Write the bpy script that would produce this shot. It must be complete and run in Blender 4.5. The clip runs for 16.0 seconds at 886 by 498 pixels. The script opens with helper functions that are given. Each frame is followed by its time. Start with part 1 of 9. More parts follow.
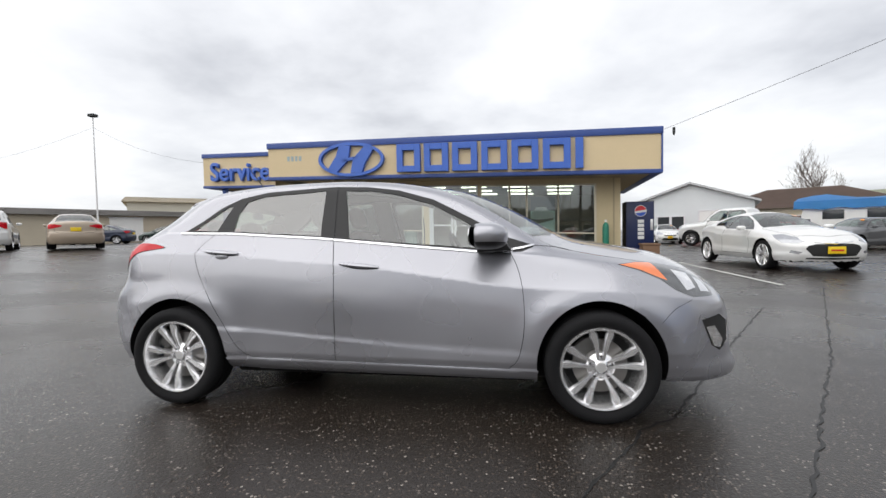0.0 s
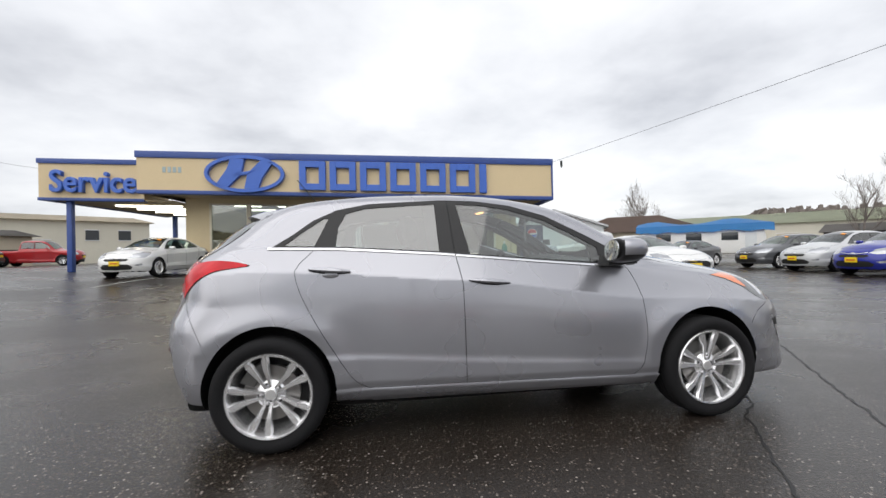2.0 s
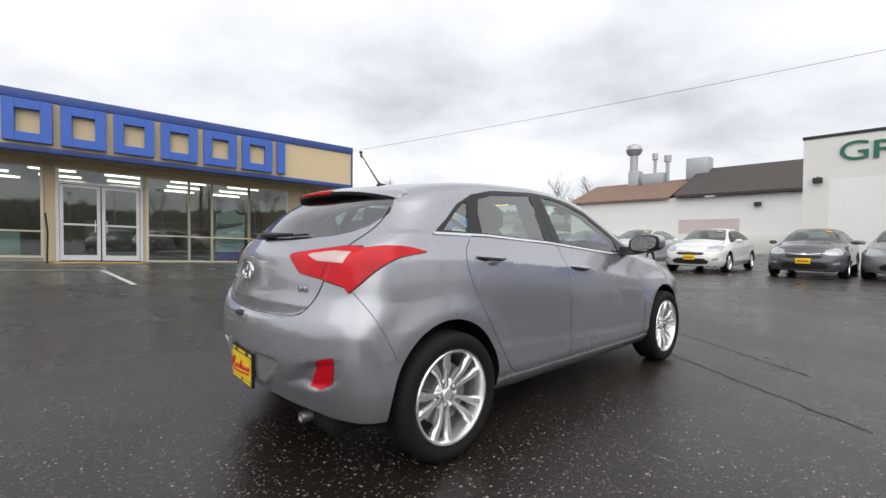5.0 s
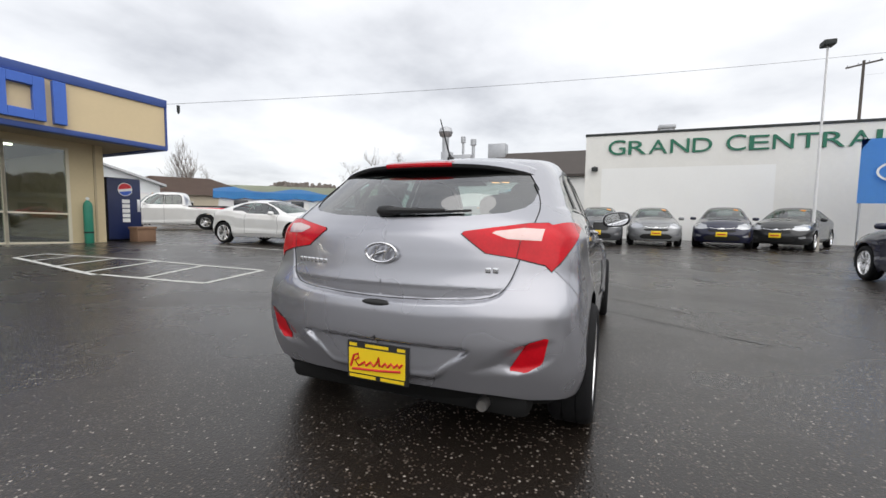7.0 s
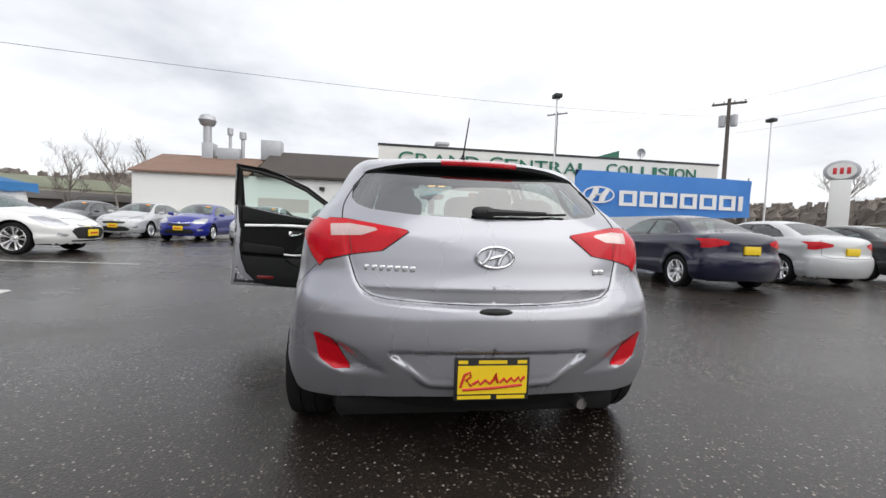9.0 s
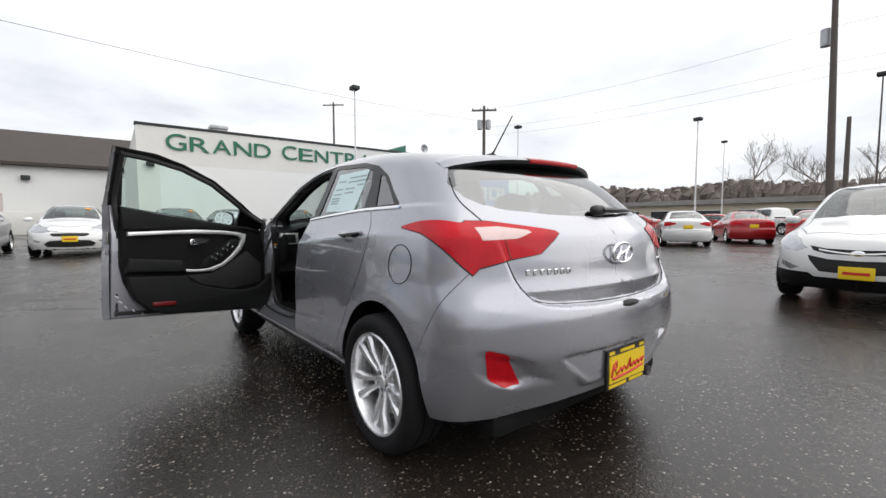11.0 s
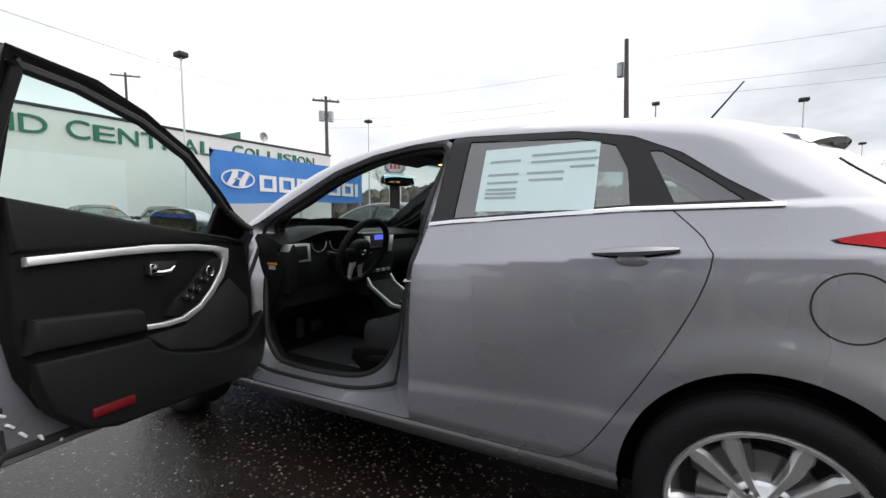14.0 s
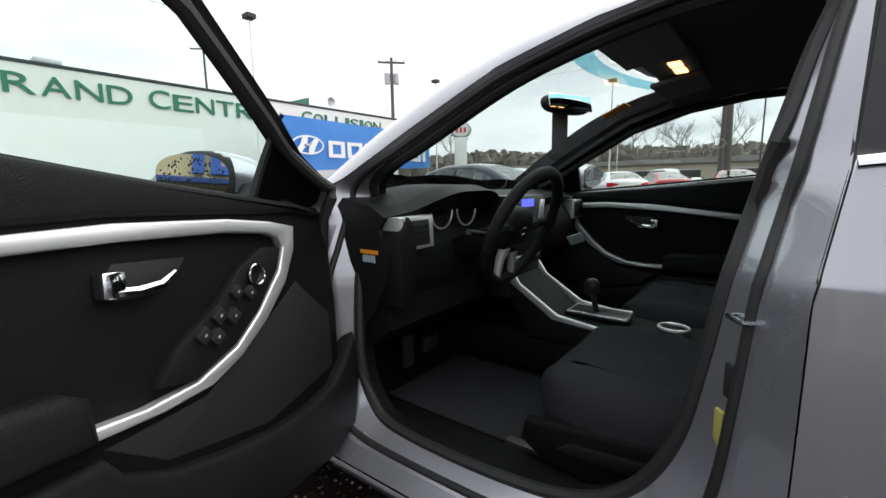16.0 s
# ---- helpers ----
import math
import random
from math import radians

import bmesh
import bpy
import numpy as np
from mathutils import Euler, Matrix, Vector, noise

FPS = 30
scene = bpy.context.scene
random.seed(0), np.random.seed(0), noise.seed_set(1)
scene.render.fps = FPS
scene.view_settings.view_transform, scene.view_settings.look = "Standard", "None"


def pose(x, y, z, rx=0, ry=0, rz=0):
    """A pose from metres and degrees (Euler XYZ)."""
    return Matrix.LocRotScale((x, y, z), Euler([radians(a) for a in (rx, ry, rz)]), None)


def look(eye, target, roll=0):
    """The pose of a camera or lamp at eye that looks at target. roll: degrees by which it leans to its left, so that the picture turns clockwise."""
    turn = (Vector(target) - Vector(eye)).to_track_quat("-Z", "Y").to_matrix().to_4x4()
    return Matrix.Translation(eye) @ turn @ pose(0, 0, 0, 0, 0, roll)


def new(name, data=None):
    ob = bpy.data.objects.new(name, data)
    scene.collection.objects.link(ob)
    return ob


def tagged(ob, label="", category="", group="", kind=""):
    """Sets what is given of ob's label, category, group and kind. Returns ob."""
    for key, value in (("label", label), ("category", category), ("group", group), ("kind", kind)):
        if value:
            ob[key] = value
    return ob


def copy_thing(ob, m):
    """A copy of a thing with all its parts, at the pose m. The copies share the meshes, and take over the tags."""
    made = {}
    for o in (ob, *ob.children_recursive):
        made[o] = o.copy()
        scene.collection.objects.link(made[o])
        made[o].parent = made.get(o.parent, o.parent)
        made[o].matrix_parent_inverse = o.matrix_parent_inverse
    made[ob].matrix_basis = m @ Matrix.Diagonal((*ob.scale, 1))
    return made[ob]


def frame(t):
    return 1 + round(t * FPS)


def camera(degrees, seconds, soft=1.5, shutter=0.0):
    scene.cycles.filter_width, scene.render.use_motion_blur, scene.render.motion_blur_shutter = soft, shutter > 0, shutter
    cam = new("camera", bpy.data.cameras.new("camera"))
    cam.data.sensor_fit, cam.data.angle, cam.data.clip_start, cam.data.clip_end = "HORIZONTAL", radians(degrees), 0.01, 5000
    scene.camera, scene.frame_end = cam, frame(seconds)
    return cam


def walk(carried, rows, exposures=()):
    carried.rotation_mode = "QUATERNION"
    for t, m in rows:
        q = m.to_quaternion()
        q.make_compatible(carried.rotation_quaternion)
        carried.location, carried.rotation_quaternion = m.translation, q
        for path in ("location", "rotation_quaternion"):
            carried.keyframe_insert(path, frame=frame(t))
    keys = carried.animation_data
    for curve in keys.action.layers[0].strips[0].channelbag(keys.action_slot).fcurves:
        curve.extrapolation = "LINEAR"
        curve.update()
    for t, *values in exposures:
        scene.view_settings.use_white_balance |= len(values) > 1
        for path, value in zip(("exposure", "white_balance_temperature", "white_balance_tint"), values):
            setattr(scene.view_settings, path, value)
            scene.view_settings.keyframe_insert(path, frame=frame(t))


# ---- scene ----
cam = camera(92.4, 16.0)

PATH = [
    (0, (0.834, -3.31, 1.081), (0.519, -1.336, 1.006), -1.1),
    (0.5, (0.449, -3.401, 1.096), (0.32, -1.406, 1.033), -1.4),
    (1, (0.049, -3.379, 1.075), (0.015, -1.379, 1.047), -1.3),
    (1.5, (-0.309, -3.343, 1.062), (-0.185, -1.347, 1.07), -0.9),
    (2, (-0.713, -3.293, 1.069), (-0.424, -1.314, 1.085), -1.3),
    (2.5, (-1.074, -3.206, 1.058), (-0.558, -1.274, 1.003), -1.1),
    (3, (-1.434, -3.095, 1.049), (-0.731, -1.224, 0.985), -1.0),
    (3.5, (-1.785, -2.997, 1.064), (-0.883, -1.212, 1.015), -0.9),
    (4, (-2.125, -2.798, 1.069), (-1.055, -1.11, 0.982), -1.1),
    (4.2, (-2.25, -2.73, 1.072), (-1.134, -1.072, 1.005), -0.4),
    (6.3, (-3.399, -1.539, 1.090), (-1.673, -0.537, 0.951), 0.9),
    (6.5, (-3.473, -1.392, 1.089), (-1.703, -0.472, 0.948), 1.4),
    (7, (-3.651, -0.986, 1.075), (-1.807, -0.227, 0.917), 0.8),
    (7.5, (-3.752, -0.631, 1.069), (-1.822, -0.127, 0.923), 1.0),
    (8, (-3.771, -0.310, 1.062), (-1.788, -0.070, 0.970), 1.0),
    (8.5, (-3.720, 0.071, 1.049), (-1.721, 0.044, 0.985), 1.0),
    (9, (-3.695, 0.468, 1.032), (-1.720, 0.181, 0.919), 2.1),
    (9.2, (-3.675, 0.622, 1.034), (-1.720, 0.225, 0.900), 1.8),
    (11.3, (-2.818, 1.91, 1.05), (-1.333, 0.58, 0.89), 0.5),
    (11.5, (-2.695, 1.971, 1.045), (-1.273, 0.576, 0.859), 1.0),
    (12, (-2.359, 2.179, 1.066), (-1.121, 0.621, 0.863), 0.6),
    (12.5, (-2.052, 2.3, 1.069), (-0.944, 0.639, 0.951), 1.3),
    (13, (-1.709, 2.293, 1.058), (-0.661, 0.594, 0.934), -0.7),
    (13.5, (-1.401, 2.245, 1.069), (-0.388, 0.528, 0.92), -0.9),
    (14, (-1.114, 2.167, 1.081), (-0.14, 0.427, 0.931), -0.2),
    (14.5, (-0.826, 1.982, 1.065), (0.194, 0.271, 0.887), -0.1),
    (15, (-0.589, 1.811, 1.063), (0.458, 0.119, 0.862), -0.6),
    (15.5, (-0.353, 1.672, 1.054), (0.743, 0.016, 0.815), -1.2),
    (16, (-0.192, 1.523, 1.034), (1.017, -0.041, 0.73), -0.9),
]
walk(cam, [(t, look(e, g, r)) for t, e, g, r in PATH], [(0.0, 0.24), (7.0, 0.26), (9.0, 0.32), (12.5, 0.32), (14.0, 0.38), (15, 0.48), (16, 0.74)])

# ---- small kit ----
def link_nodes(mat):
    mat.use_nodes = True
    nt = mat.node_tree
    return nt, nt.nodes, nt.links, nt.nodes["Principled BSDF"]


def surface(name, color, rough=0.5, metal=0.0, vary=0.12, scale=6.0, bump=0.0, bump_scale=60.0, coat=0.0, spec=0.5, stains=0.0):
    """A plain procedural material: colour with a fine and a coarse variation, and a fine relief."""
    mat = bpy.data.materials.new(name)
    nt, nodes, links, b = link_nodes(mat)
    b.inputs["Roughness"].default_value, b.inputs["Metallic"].default_value = rough, metal
    b.inputs["Coat Weight"].default_value = coat
    b.inputs["Coat Roughness"].default_value = 0.04
    b.inputs["Specular IOR Level"].default_value = spec
    geo = nodes.new("ShaderNodeNewGeometry")
    n1, n2 = nodes.new("ShaderNodeTexNoise"), nodes.new("ShaderNodeTexNoise")
    n1.inputs["Scale"].default_value, n2.inputs["Scale"].default_value = scale, scale * 9
    n1.inputs["Detail"].default_value = n2.inputs["Detail"].default_value = 4
    links.new(geo.outputs["Position"], n1.inputs["Vector"])
    links.new(geo.outputs["Position"], n2.inputs["Vector"])
    mix = nodes.new("ShaderNodeMix")
    mix.data_type = "RGBA"
    lo = [c * (1 - vary - stains) for c in color] + [1]
    hi = [min(1, c * (1 + vary)) for c in color] + [1]
    mix.inputs["A"].default_value, mix.inputs["B"].default_value = lo, hi
    add = nodes.new("ShaderNodeMath")
    add.operation = "MULTIPLY_ADD"
    add.inputs[1].default_value, add.inputs[2].default_value = 0.35, 0.0
    links.new(n2.outputs["Fac"], add.inputs[0])
    add2 = nodes.new("ShaderNodeMath")
    add2.operation = "MULTIPLY_ADD"
    add2.inputs[1].default_value = 0.65
    links.new(n1.outputs["Fac"], add2.inputs[0])
    links.new(add.outputs[0], add2.inputs[2])
    links.new(add2.outputs[0], mix.inputs["Factor"])
    links.new(mix.outputs["Result"], b.inputs["Base Color"])
    if bump:
        n3 = nodes.new("ShaderNodeTexNoise")
        n3.inputs["Scale"].default_value = bump_scale
        links.new(geo.outputs["Position"], n3.inputs["Vector"])
        bp = nodes.new("ShaderNodeBump")
        bp.inputs["Strength"].default_value, bp.inputs["Distance"].default_value = bump, 0.01
        links.new(n3.outputs["Fac"], bp.inputs["Height"])
        links.new(bp.outputs["Normal"], b.inputs["Normal"])
    return mat


def car_paint(name, color=None, metal=0.55, rough=0.32):
    """Clear-coated paint with fine flakes; without a colour it takes the object's own."""
    mat = bpy.data.materials.new(name)
    nt, nodes, links, b = link_nodes(mat)
    b.inputs["Metallic"].default_value, b.inputs["Roughness"].default_value = metal, rough
    b.inputs["Coat Weight"].default_value, b.inputs["Coat Roughness"].default_value = 1.0, 0.03
    b.inputs["Specular IOR Level"].default_value = 0.2
    geo = nodes.new("ShaderNodeNewGeometry")
    n1, n2 = nodes.new("ShaderNodeTexNoise"), nodes.new("ShaderNodeTexNoise")
    n1.inputs["Scale"].default_value, n2.inputs["Scale"].default_value = 2.2, 900
    for n in (n1, n2):
        links.new(geo.outputs["Position"], n.inputs["Vector"])
    hsv = nodes.new("ShaderNodeHueSaturation")
    if color:
        hsv.inputs["Color"].default_value = (*color, 1)
    else:
        info = nodes.new("ShaderNodeObjectInfo")
        links.new(info.outputs["Color"], hsv.inputs["Color"])
    m1, m2 = nodes.new("ShaderNodeMath"), nodes.new("ShaderNodeMath")
    m1.operation = m2.operation = "MULTIPLY_ADD"
    m1.inputs[1].default_value, m1.inputs[2].default_value = 0.16, 0.84
    links.new(n1.outputs["Fac"], m1.inputs[0])
    m2.inputs[1].default_value = 0.16
    links.new(n2.outputs["Fac"], m2.inputs[0])
    links.new(m1.outputs[0], m2.inputs[2])
    links.new(m2.outputs[0], hsv.inputs["Value"])
    links.new(hsv.outputs["Color"], b.inputs["Base Color"])
    rr = nodes.new("ShaderNodeMath")
    rr.operation = "MULTIPLY_ADD"
    rr.inputs[1].default_value, rr.inputs[2].default_value = 0.12, rough - 0.06
    links.new(n1.outputs["Fac"], rr.inputs[0])
    links.new(rr.outputs[0], b.inputs["Roughness"])
    return mat


def pane_glass(name, tint, gloss=1.0):
    """A thin pane: tinted see-through with Fresnel gloss."""
    mat = bpy.data.materials.new(name)
    nt, nodes, links, b = link_nodes(mat)
    nodes.remove(b)
    out = nodes["Material Output"]
    tr, gl = nodes.new("ShaderNodeBsdfTransparent"), nodes.new("ShaderNodeBsdfGlossy")
    tr.inputs["Color"].default_value = (*tint, 1)
    gl.inputs["Roughness"].default_value = 0.02
    fr = nodes.new("ShaderNodeLayerWeight")
    fr.inputs["Blend"].default_value = 0.5
    pw = nodes.new("ShaderNodeMath")
    pw.operation, pw.inputs[1].default_value = "POWER", 4.0
    links.new(fr.outputs["Facing"], pw.inputs[0])
    mul = nodes.new("ShaderNodeMath")
    mul.operation = "MULTIPLY_ADD"
    mul.inputs[1].default_value, mul.inputs[2].default_value = 0.75, 0.09 * gloss
    mul.use_clamp = True
    links.new(pw.outputs[0], mul.inputs[0])
    mx = nodes.new("ShaderNodeMixShader")
    links.new(mul.outputs[0], mx.inputs[0])
    links.new(tr.outputs[0], mx.inputs[1])
    links.new(gl.outputs[0], mx.inputs[2])
    links.new(mx.outputs[0], out.inputs["Surface"])
    return mat


def glow(name, color, strength):
    mat = bpy.data.materials.new(name)
    nt, nodes, links, b = link_nodes(mat)
    b.inputs["Base Color"].default_value = (*color, 1)
    b.inputs["Emission Color"].default_value = (*color, 1)
    b.inputs["Emission Strength"].default_value = strength
    return mat


def bm_mesh(name, bm, smooth=True, angle=40):
    me = bpy.data.meshes.new(name)
    bm.to_mesh(me)
    bm.free()
    if smooth:
        me.shade_smooth()
        me.set_sharp_from_angle(angle=radians(angle))
    return me


def part(name, bm, mat, parent=None, label="", m=None, smooth=True, angle=40):
    """Links a bmesh (or a mesh) as one object under a thing or a part."""
    me = bm if isinstance(bm, bpy.types.Mesh) else bm_mesh(name, bm, smooth, angle)
    if mat and not me.materials:
        me.materials.append(mat)
    ob = new(name, me)
    if parent:
        ob.parent = parent
    if m:
        ob.matrix_basis = m
    return tagged(ob, label)


def thing(name, label, category, group="", kind="", m=None):
    ob = new(name)
    ob.empty_display_size = 0.2
    if m:
        ob.matrix_basis = m
    return tagged(ob, label, category, group, kind)


def box(x0, y0, z0, x1, y1, z1, bevel=0.0, seg=2):
    bm = bmesh.new()
    bmesh.ops.create_cube(bm, size=1)
    sx, sy, sz = x1 - x0, y1 - y0, z1 - z0
    for v in bm.verts:
        v.co = ((v.co.x + 0.5) * sx + x0, (v.co.y + 0.5) * sy + y0, (v.co.z + 0.5) * sz + z0)
    if bevel:
        bmesh.ops.bevel(bm, geom=bm.edges[:], offset=bevel, segments=seg, affect="EDGES", profile=0.5)
    return bm


def join(*bms):
    """Several bmeshes in one."""
    out = bms[0]
    for b in bms[1:]:
        me = bpy.data.meshes.new("tmp")
        b.to_mesh(me)
        b.free()
        out.from_mesh(me)
        bpy.data.meshes.remove(me)
    return out


def turned(bm, m):
    bmesh.ops.transform(bm, matrix=m, verts=bm.verts[:])
    return bm


def tube(points, radius, sides=8, closed=False, radii=None):
    """A round bar along points."""
    bm = bmesh.new()
    pts = [Vector(p) for p in points]
    n = len(pts)
    rings = []
    up = Vector((0.13, 0.31, 0.94)).normalized()
    for i, p in enumerate(pts):
        a = pts[(i - 1) % n] if closed or i else p
        c = pts[(i + 1) % n] if closed or i < n - 1 else p
        d = (c - a).normalized()
        s = d.cross(up)
        if s.length < 1e-3:
            s = d.cross(Vector((1, 0, 0)))
        s.normalize()
        u = s.cross(d)
        r = radii[i] if radii else radius
        rings.append([bm.verts.new(p + (s * math.cos(2 * math.pi * k / sides) + u * math.sin(2 * math.pi * k / sides)) * r) for k in range(sides)])
    for i in range(n if closed else n - 1):
        A, B = rings[i], rings[(i + 1) % n]
        for k in range(sides):
            bm.faces.new((A[k], A[(k + 1) % sides], B[(k + 1) % sides], B[k]))
    if not closed:
        bm.faces.new(rings[0][::-1])
        bm.faces.new(rings[-1])
    bmesh.ops.recalc_face_normals(bm, faces=bm.faces[:])
    return bm


def lathe(profile, steps=32, axis="y"):
    """Turns a profile of (radius, along) round an axis."""
    bm = bmesh.new()
    rings = []
    for k in range(steps):
        a = 2 * math.pi * k / steps
        ring = []
        for r, h in profile:
            if axis == "y":
                ring.append(bm.verts.new((r * math.cos(a), h, r * math.sin(a))))
            else:
                ring.append(bm.verts.new((r * math.cos(a), r * math.sin(a), h)))
        rings.append(ring)
    for k in range(steps):
        A, B = rings[k], rings[(k + 1) % steps]
        for i in range(len(profile) - 1):
            bm.faces.new((A[i], A[i + 1], B[i + 1], B[i]))
    bmesh.ops.remove_doubles(bm, verts=bm.verts[:], dist=1e-5)
    bmesh.ops.recalc_face_normals(bm, faces=bm.faces[:])
    return bm


def prism(poly, a, b, plane="xz", bevel=0.0, seg=2):
    """A polygon drawn in a plane, made thick from a to b across it."""
    bm = bmesh.new()
    put = {"xz": lambda u, v, w: (u, w, v), "yz": lambda u, v, w: (w, u, v), "xy": lambda u, v, w: (u, v, w)}[plane]
    lo = [bm.verts.new(put(u, v, a)) for u, v in poly]
    hi = [bm.verts.new(put(u, v, b)) for u, v in poly]
    n = len(poly)
    f1, f2 = bm.faces.new(lo[::-1]), bm.faces.new(hi)
    for i in range(n):
        bm.faces.new((lo[i], lo[(i + 1) % n], hi[(i + 1) % n], hi[i]))
    bmesh.ops.recalc_face_normals(bm, faces=bm.faces[:])
    if bevel:
        rim = [e for e in bm.edges if (e.verts[0] in lo) == (e.verts[1] in lo)]
        bmesh.ops.bevel(bm, geom=rim, offset=bevel, segments=seg, affect="EDGES", profile=0.5)
    return bm


def letters(text, size, depth, spacing=1.0, bevel=0.0):
    """Text as a mesh in the xz plane, its foot at z 0, facing -y."""
    cu = bpy.data.curves.new("text", "FONT")
    cu.body, cu.size, cu.extrude, cu.space_character = text, size, depth / 2, spacing
    cu.bevel_depth = bevel
    cu.resolution_u = 4
    ob = bpy.data.objects.new("text", cu)
    scene.collection.objects.link(ob)
    bpy.context.view_layer.update()
    me = bpy.data.meshes.new_from_object(ob.evaluated_get(bpy.context.evaluated_depsgraph_get()))
    bpy.data.objects.remove(ob)
    bm = bmesh.new()
    bm.from_mesh(me)
    bpy.data.meshes.remove(me)
    return turned(bm, pose(0, 0, 0, 90, 0, 0))


def fit_box(bm, x0, z0, x1, z1):
    """Scales a mesh in x and z to fill a rectangle."""
    xs, zs = [v.co.x for v in bm.verts], [v.co.z for v in bm.verts]
    a, b, c, d = min(xs), max(xs), min(zs), max(zs)
    for v in bm.verts:
        v.co.x = x0 + (v.co.x - a) / (b - a) * (x1 - x0)
        v.co.z = z0 + (v.co.z - c) / (d - c) * (z1 - z0)
    return bm


def pchip(xs, ys):
    """A monotone cubic through points, for arrays."""
    xs, ys = np.array(xs, float), np.array(ys, float)
    h, d = np.diff(xs), np.diff(ys) / np.diff(xs)
    m = np.zeros(len(xs))
    m[0], m[-1] = d[0], d[-1]
    for i in range(1, len(xs) - 1):
        if d[i - 1] * d[i] > 0:
            w1, w2 = 2 * h[i] + h[i - 1], h[i] + 2 * h[i - 1]
            m[i] = (w1 + w2) / (w1 / d[i - 1] + w2 / d[i])

    def at(x):
        x = np.asarray(x, float)
        i = np.clip(np.searchsorted(xs, x) - 1, 0, len(xs) - 2)
        t = (x - xs[i]) / h[i]
        tc = np.clip(t, 0, 1)
        y = ((1 + 2 * tc) * (1 - tc) ** 2 * ys[i] + tc * (1 - tc) ** 2 * h[i] * m[i] + tc * tc * (3 - 2 * tc) * ys[i + 1] + tc * tc * (tc - 1) * h[i] * m[i + 1])
        return y + np.where(t < 0, (x - xs[0]) * m[0], 0) + np.where(t > 1, (x - xs[-1]) * m[-1], 0)
    return at


def smax(a, b, k):
    h = np.maximum(k - np.abs(a - b), 0) / k
    return np.maximum(a, b) + h * h * k * 0.25


# ---- sky and light: a bright overcast day ----
def make_sky():
    w = bpy.data.worlds.new("overcast_sky")
    scene.world = w
    w.use_nodes = True
    nt = w.node_tree
    nodes, links = nt.nodes, nt.links
    bg = nodes["Background"]
    sky = nodes.new("ShaderNodeTexSky")
    sky.sky_type, sky.sun_disc = "NISHITA", False
    sky.sun_elevation, sky.sun_rotation = radians(38), radians(225)
    co = nodes.new("ShaderNodeTexCoord")
    sep = nodes.new("ShaderNodeSeparateXYZ")
    links.new(co.outputs["Generated"], sep.inputs[0])
    den = nodes.new("ShaderNodeMath")
    den.operation = "ADD"
    den.inputs[1].default_value = 0.22
    links.new(sep.outputs["Z"], den.inputs[0])
    mx = nodes.new("ShaderNodeMath")
    mx.operation = "MAXIMUM"
    mx.inputs[1].default_value = 0.12
    links.new(den.outputs[0], mx.inputs[0])
    dx, dy = nodes.new("ShaderNodeMath"), nodes.new("ShaderNodeMath")
    for d, o in ((dx, "X"), (dy, "Y")):
        d.operation = "DIVIDE"
        links.new(sep.outputs[o], d.inputs[0])
        links.new(mx.outputs[0], d.inputs[1])
    vec = nodes.new("ShaderNodeCombineXYZ")
    links.new(dx.outputs[0], vec.inputs[0])
    links.new(dy.outputs[0], vec.inputs[1])
    n1, n2 = nodes.new("ShaderNodeTexNoise"), nodes.new("ShaderNodeTexNoise")
    for n, s, d, r in ((n1, 1.05, 6, 0.52), (n2, 0.42, 2, 0.5)):
        n.inputs["Scale"].default_value, n.inputs["Detail"].default_value, n.inputs["Roughness"].default_value = s, d, r
        links.new(vec.outputs[0], n.inputs["Vector"])
    mean = nodes.new("ShaderNodeMath")
    mean.operation = "MULTIPLY_ADD"
    mean.inputs[1].default_value = 0.6
    links.new(n1.outputs["Fac"], mean.inputs[0])
    half = nodes.new("ShaderNodeMath")
    half.operation = "MULTIPLY"
    half.inputs[1].default_value = 0.4
    links.new(n2.outputs["Fac"], half.inputs[0])
    links.new(half.outputs[0], mean.inputs[2])
    ramp = nodes.new("ShaderNodeValToRGB")
    cr = ramp.color_ramp
    cr.elements[0].position, cr.elements[0].color = 0.36, SKY_DARK
    cr.elements[1].position, cr.elements[1].color = 0.56, SKY_LIGHT
    e = cr.elements.new(0.46)
    e.color = SKY_MID
    links.new(mean.outputs[0], ramp.inputs[0])
    mix = nodes.new("ShaderNodeMix")
    mix.data_type = "RGBA"
    mix.inputs["Factor"].default_value = 0.93
    sc = nodes.new("ShaderNodeMix")
    sc.data_type, sc.blend_type = "RGBA", "MULTIPLY"
    sc.inputs["Factor"].default_value = 1
    sc.inputs["B"].default_value = (0.1, 0.1, 0.1, 1)
    links.new(sky.outputs[0], sc.inputs["A"])
    links.new(sc.outputs["Result"], mix.inputs["A"])
    links.new(ramp.outputs[0], mix.inputs["B"])
    # an overcast sky is brighter overhead than at the horizon
    up = nodes.new("ShaderNodeMapRange")
    up.inputs["From Min"].default_value, up.inputs["From Max"].default_value = 0.05, 1.0
    up.inputs["To Min"].default_value, up.inputs["To Max"].default_value = 0.98, 1.22
    links.new(sep.outputs["Z"], up.inputs["Value"])
    grad = nodes.new("ShaderNodeMix")
    grad.data_type, grad.blend_type = "RGBA", "MULTIPLY"
    grad.inputs["Factor"].default_value = 1
    links.new(mix.outputs["Result"], grad.inputs["A"])
    links.new(up.outputs["Result"], grad.inputs["B"])
    links.new(grad.outputs["Result"], bg.inputs["Color"])
    bg.inputs["Strength"].default_value = SKY_STRENGTH
    sun = new("sun", bpy.data.lights.new("sun", "SUN"))
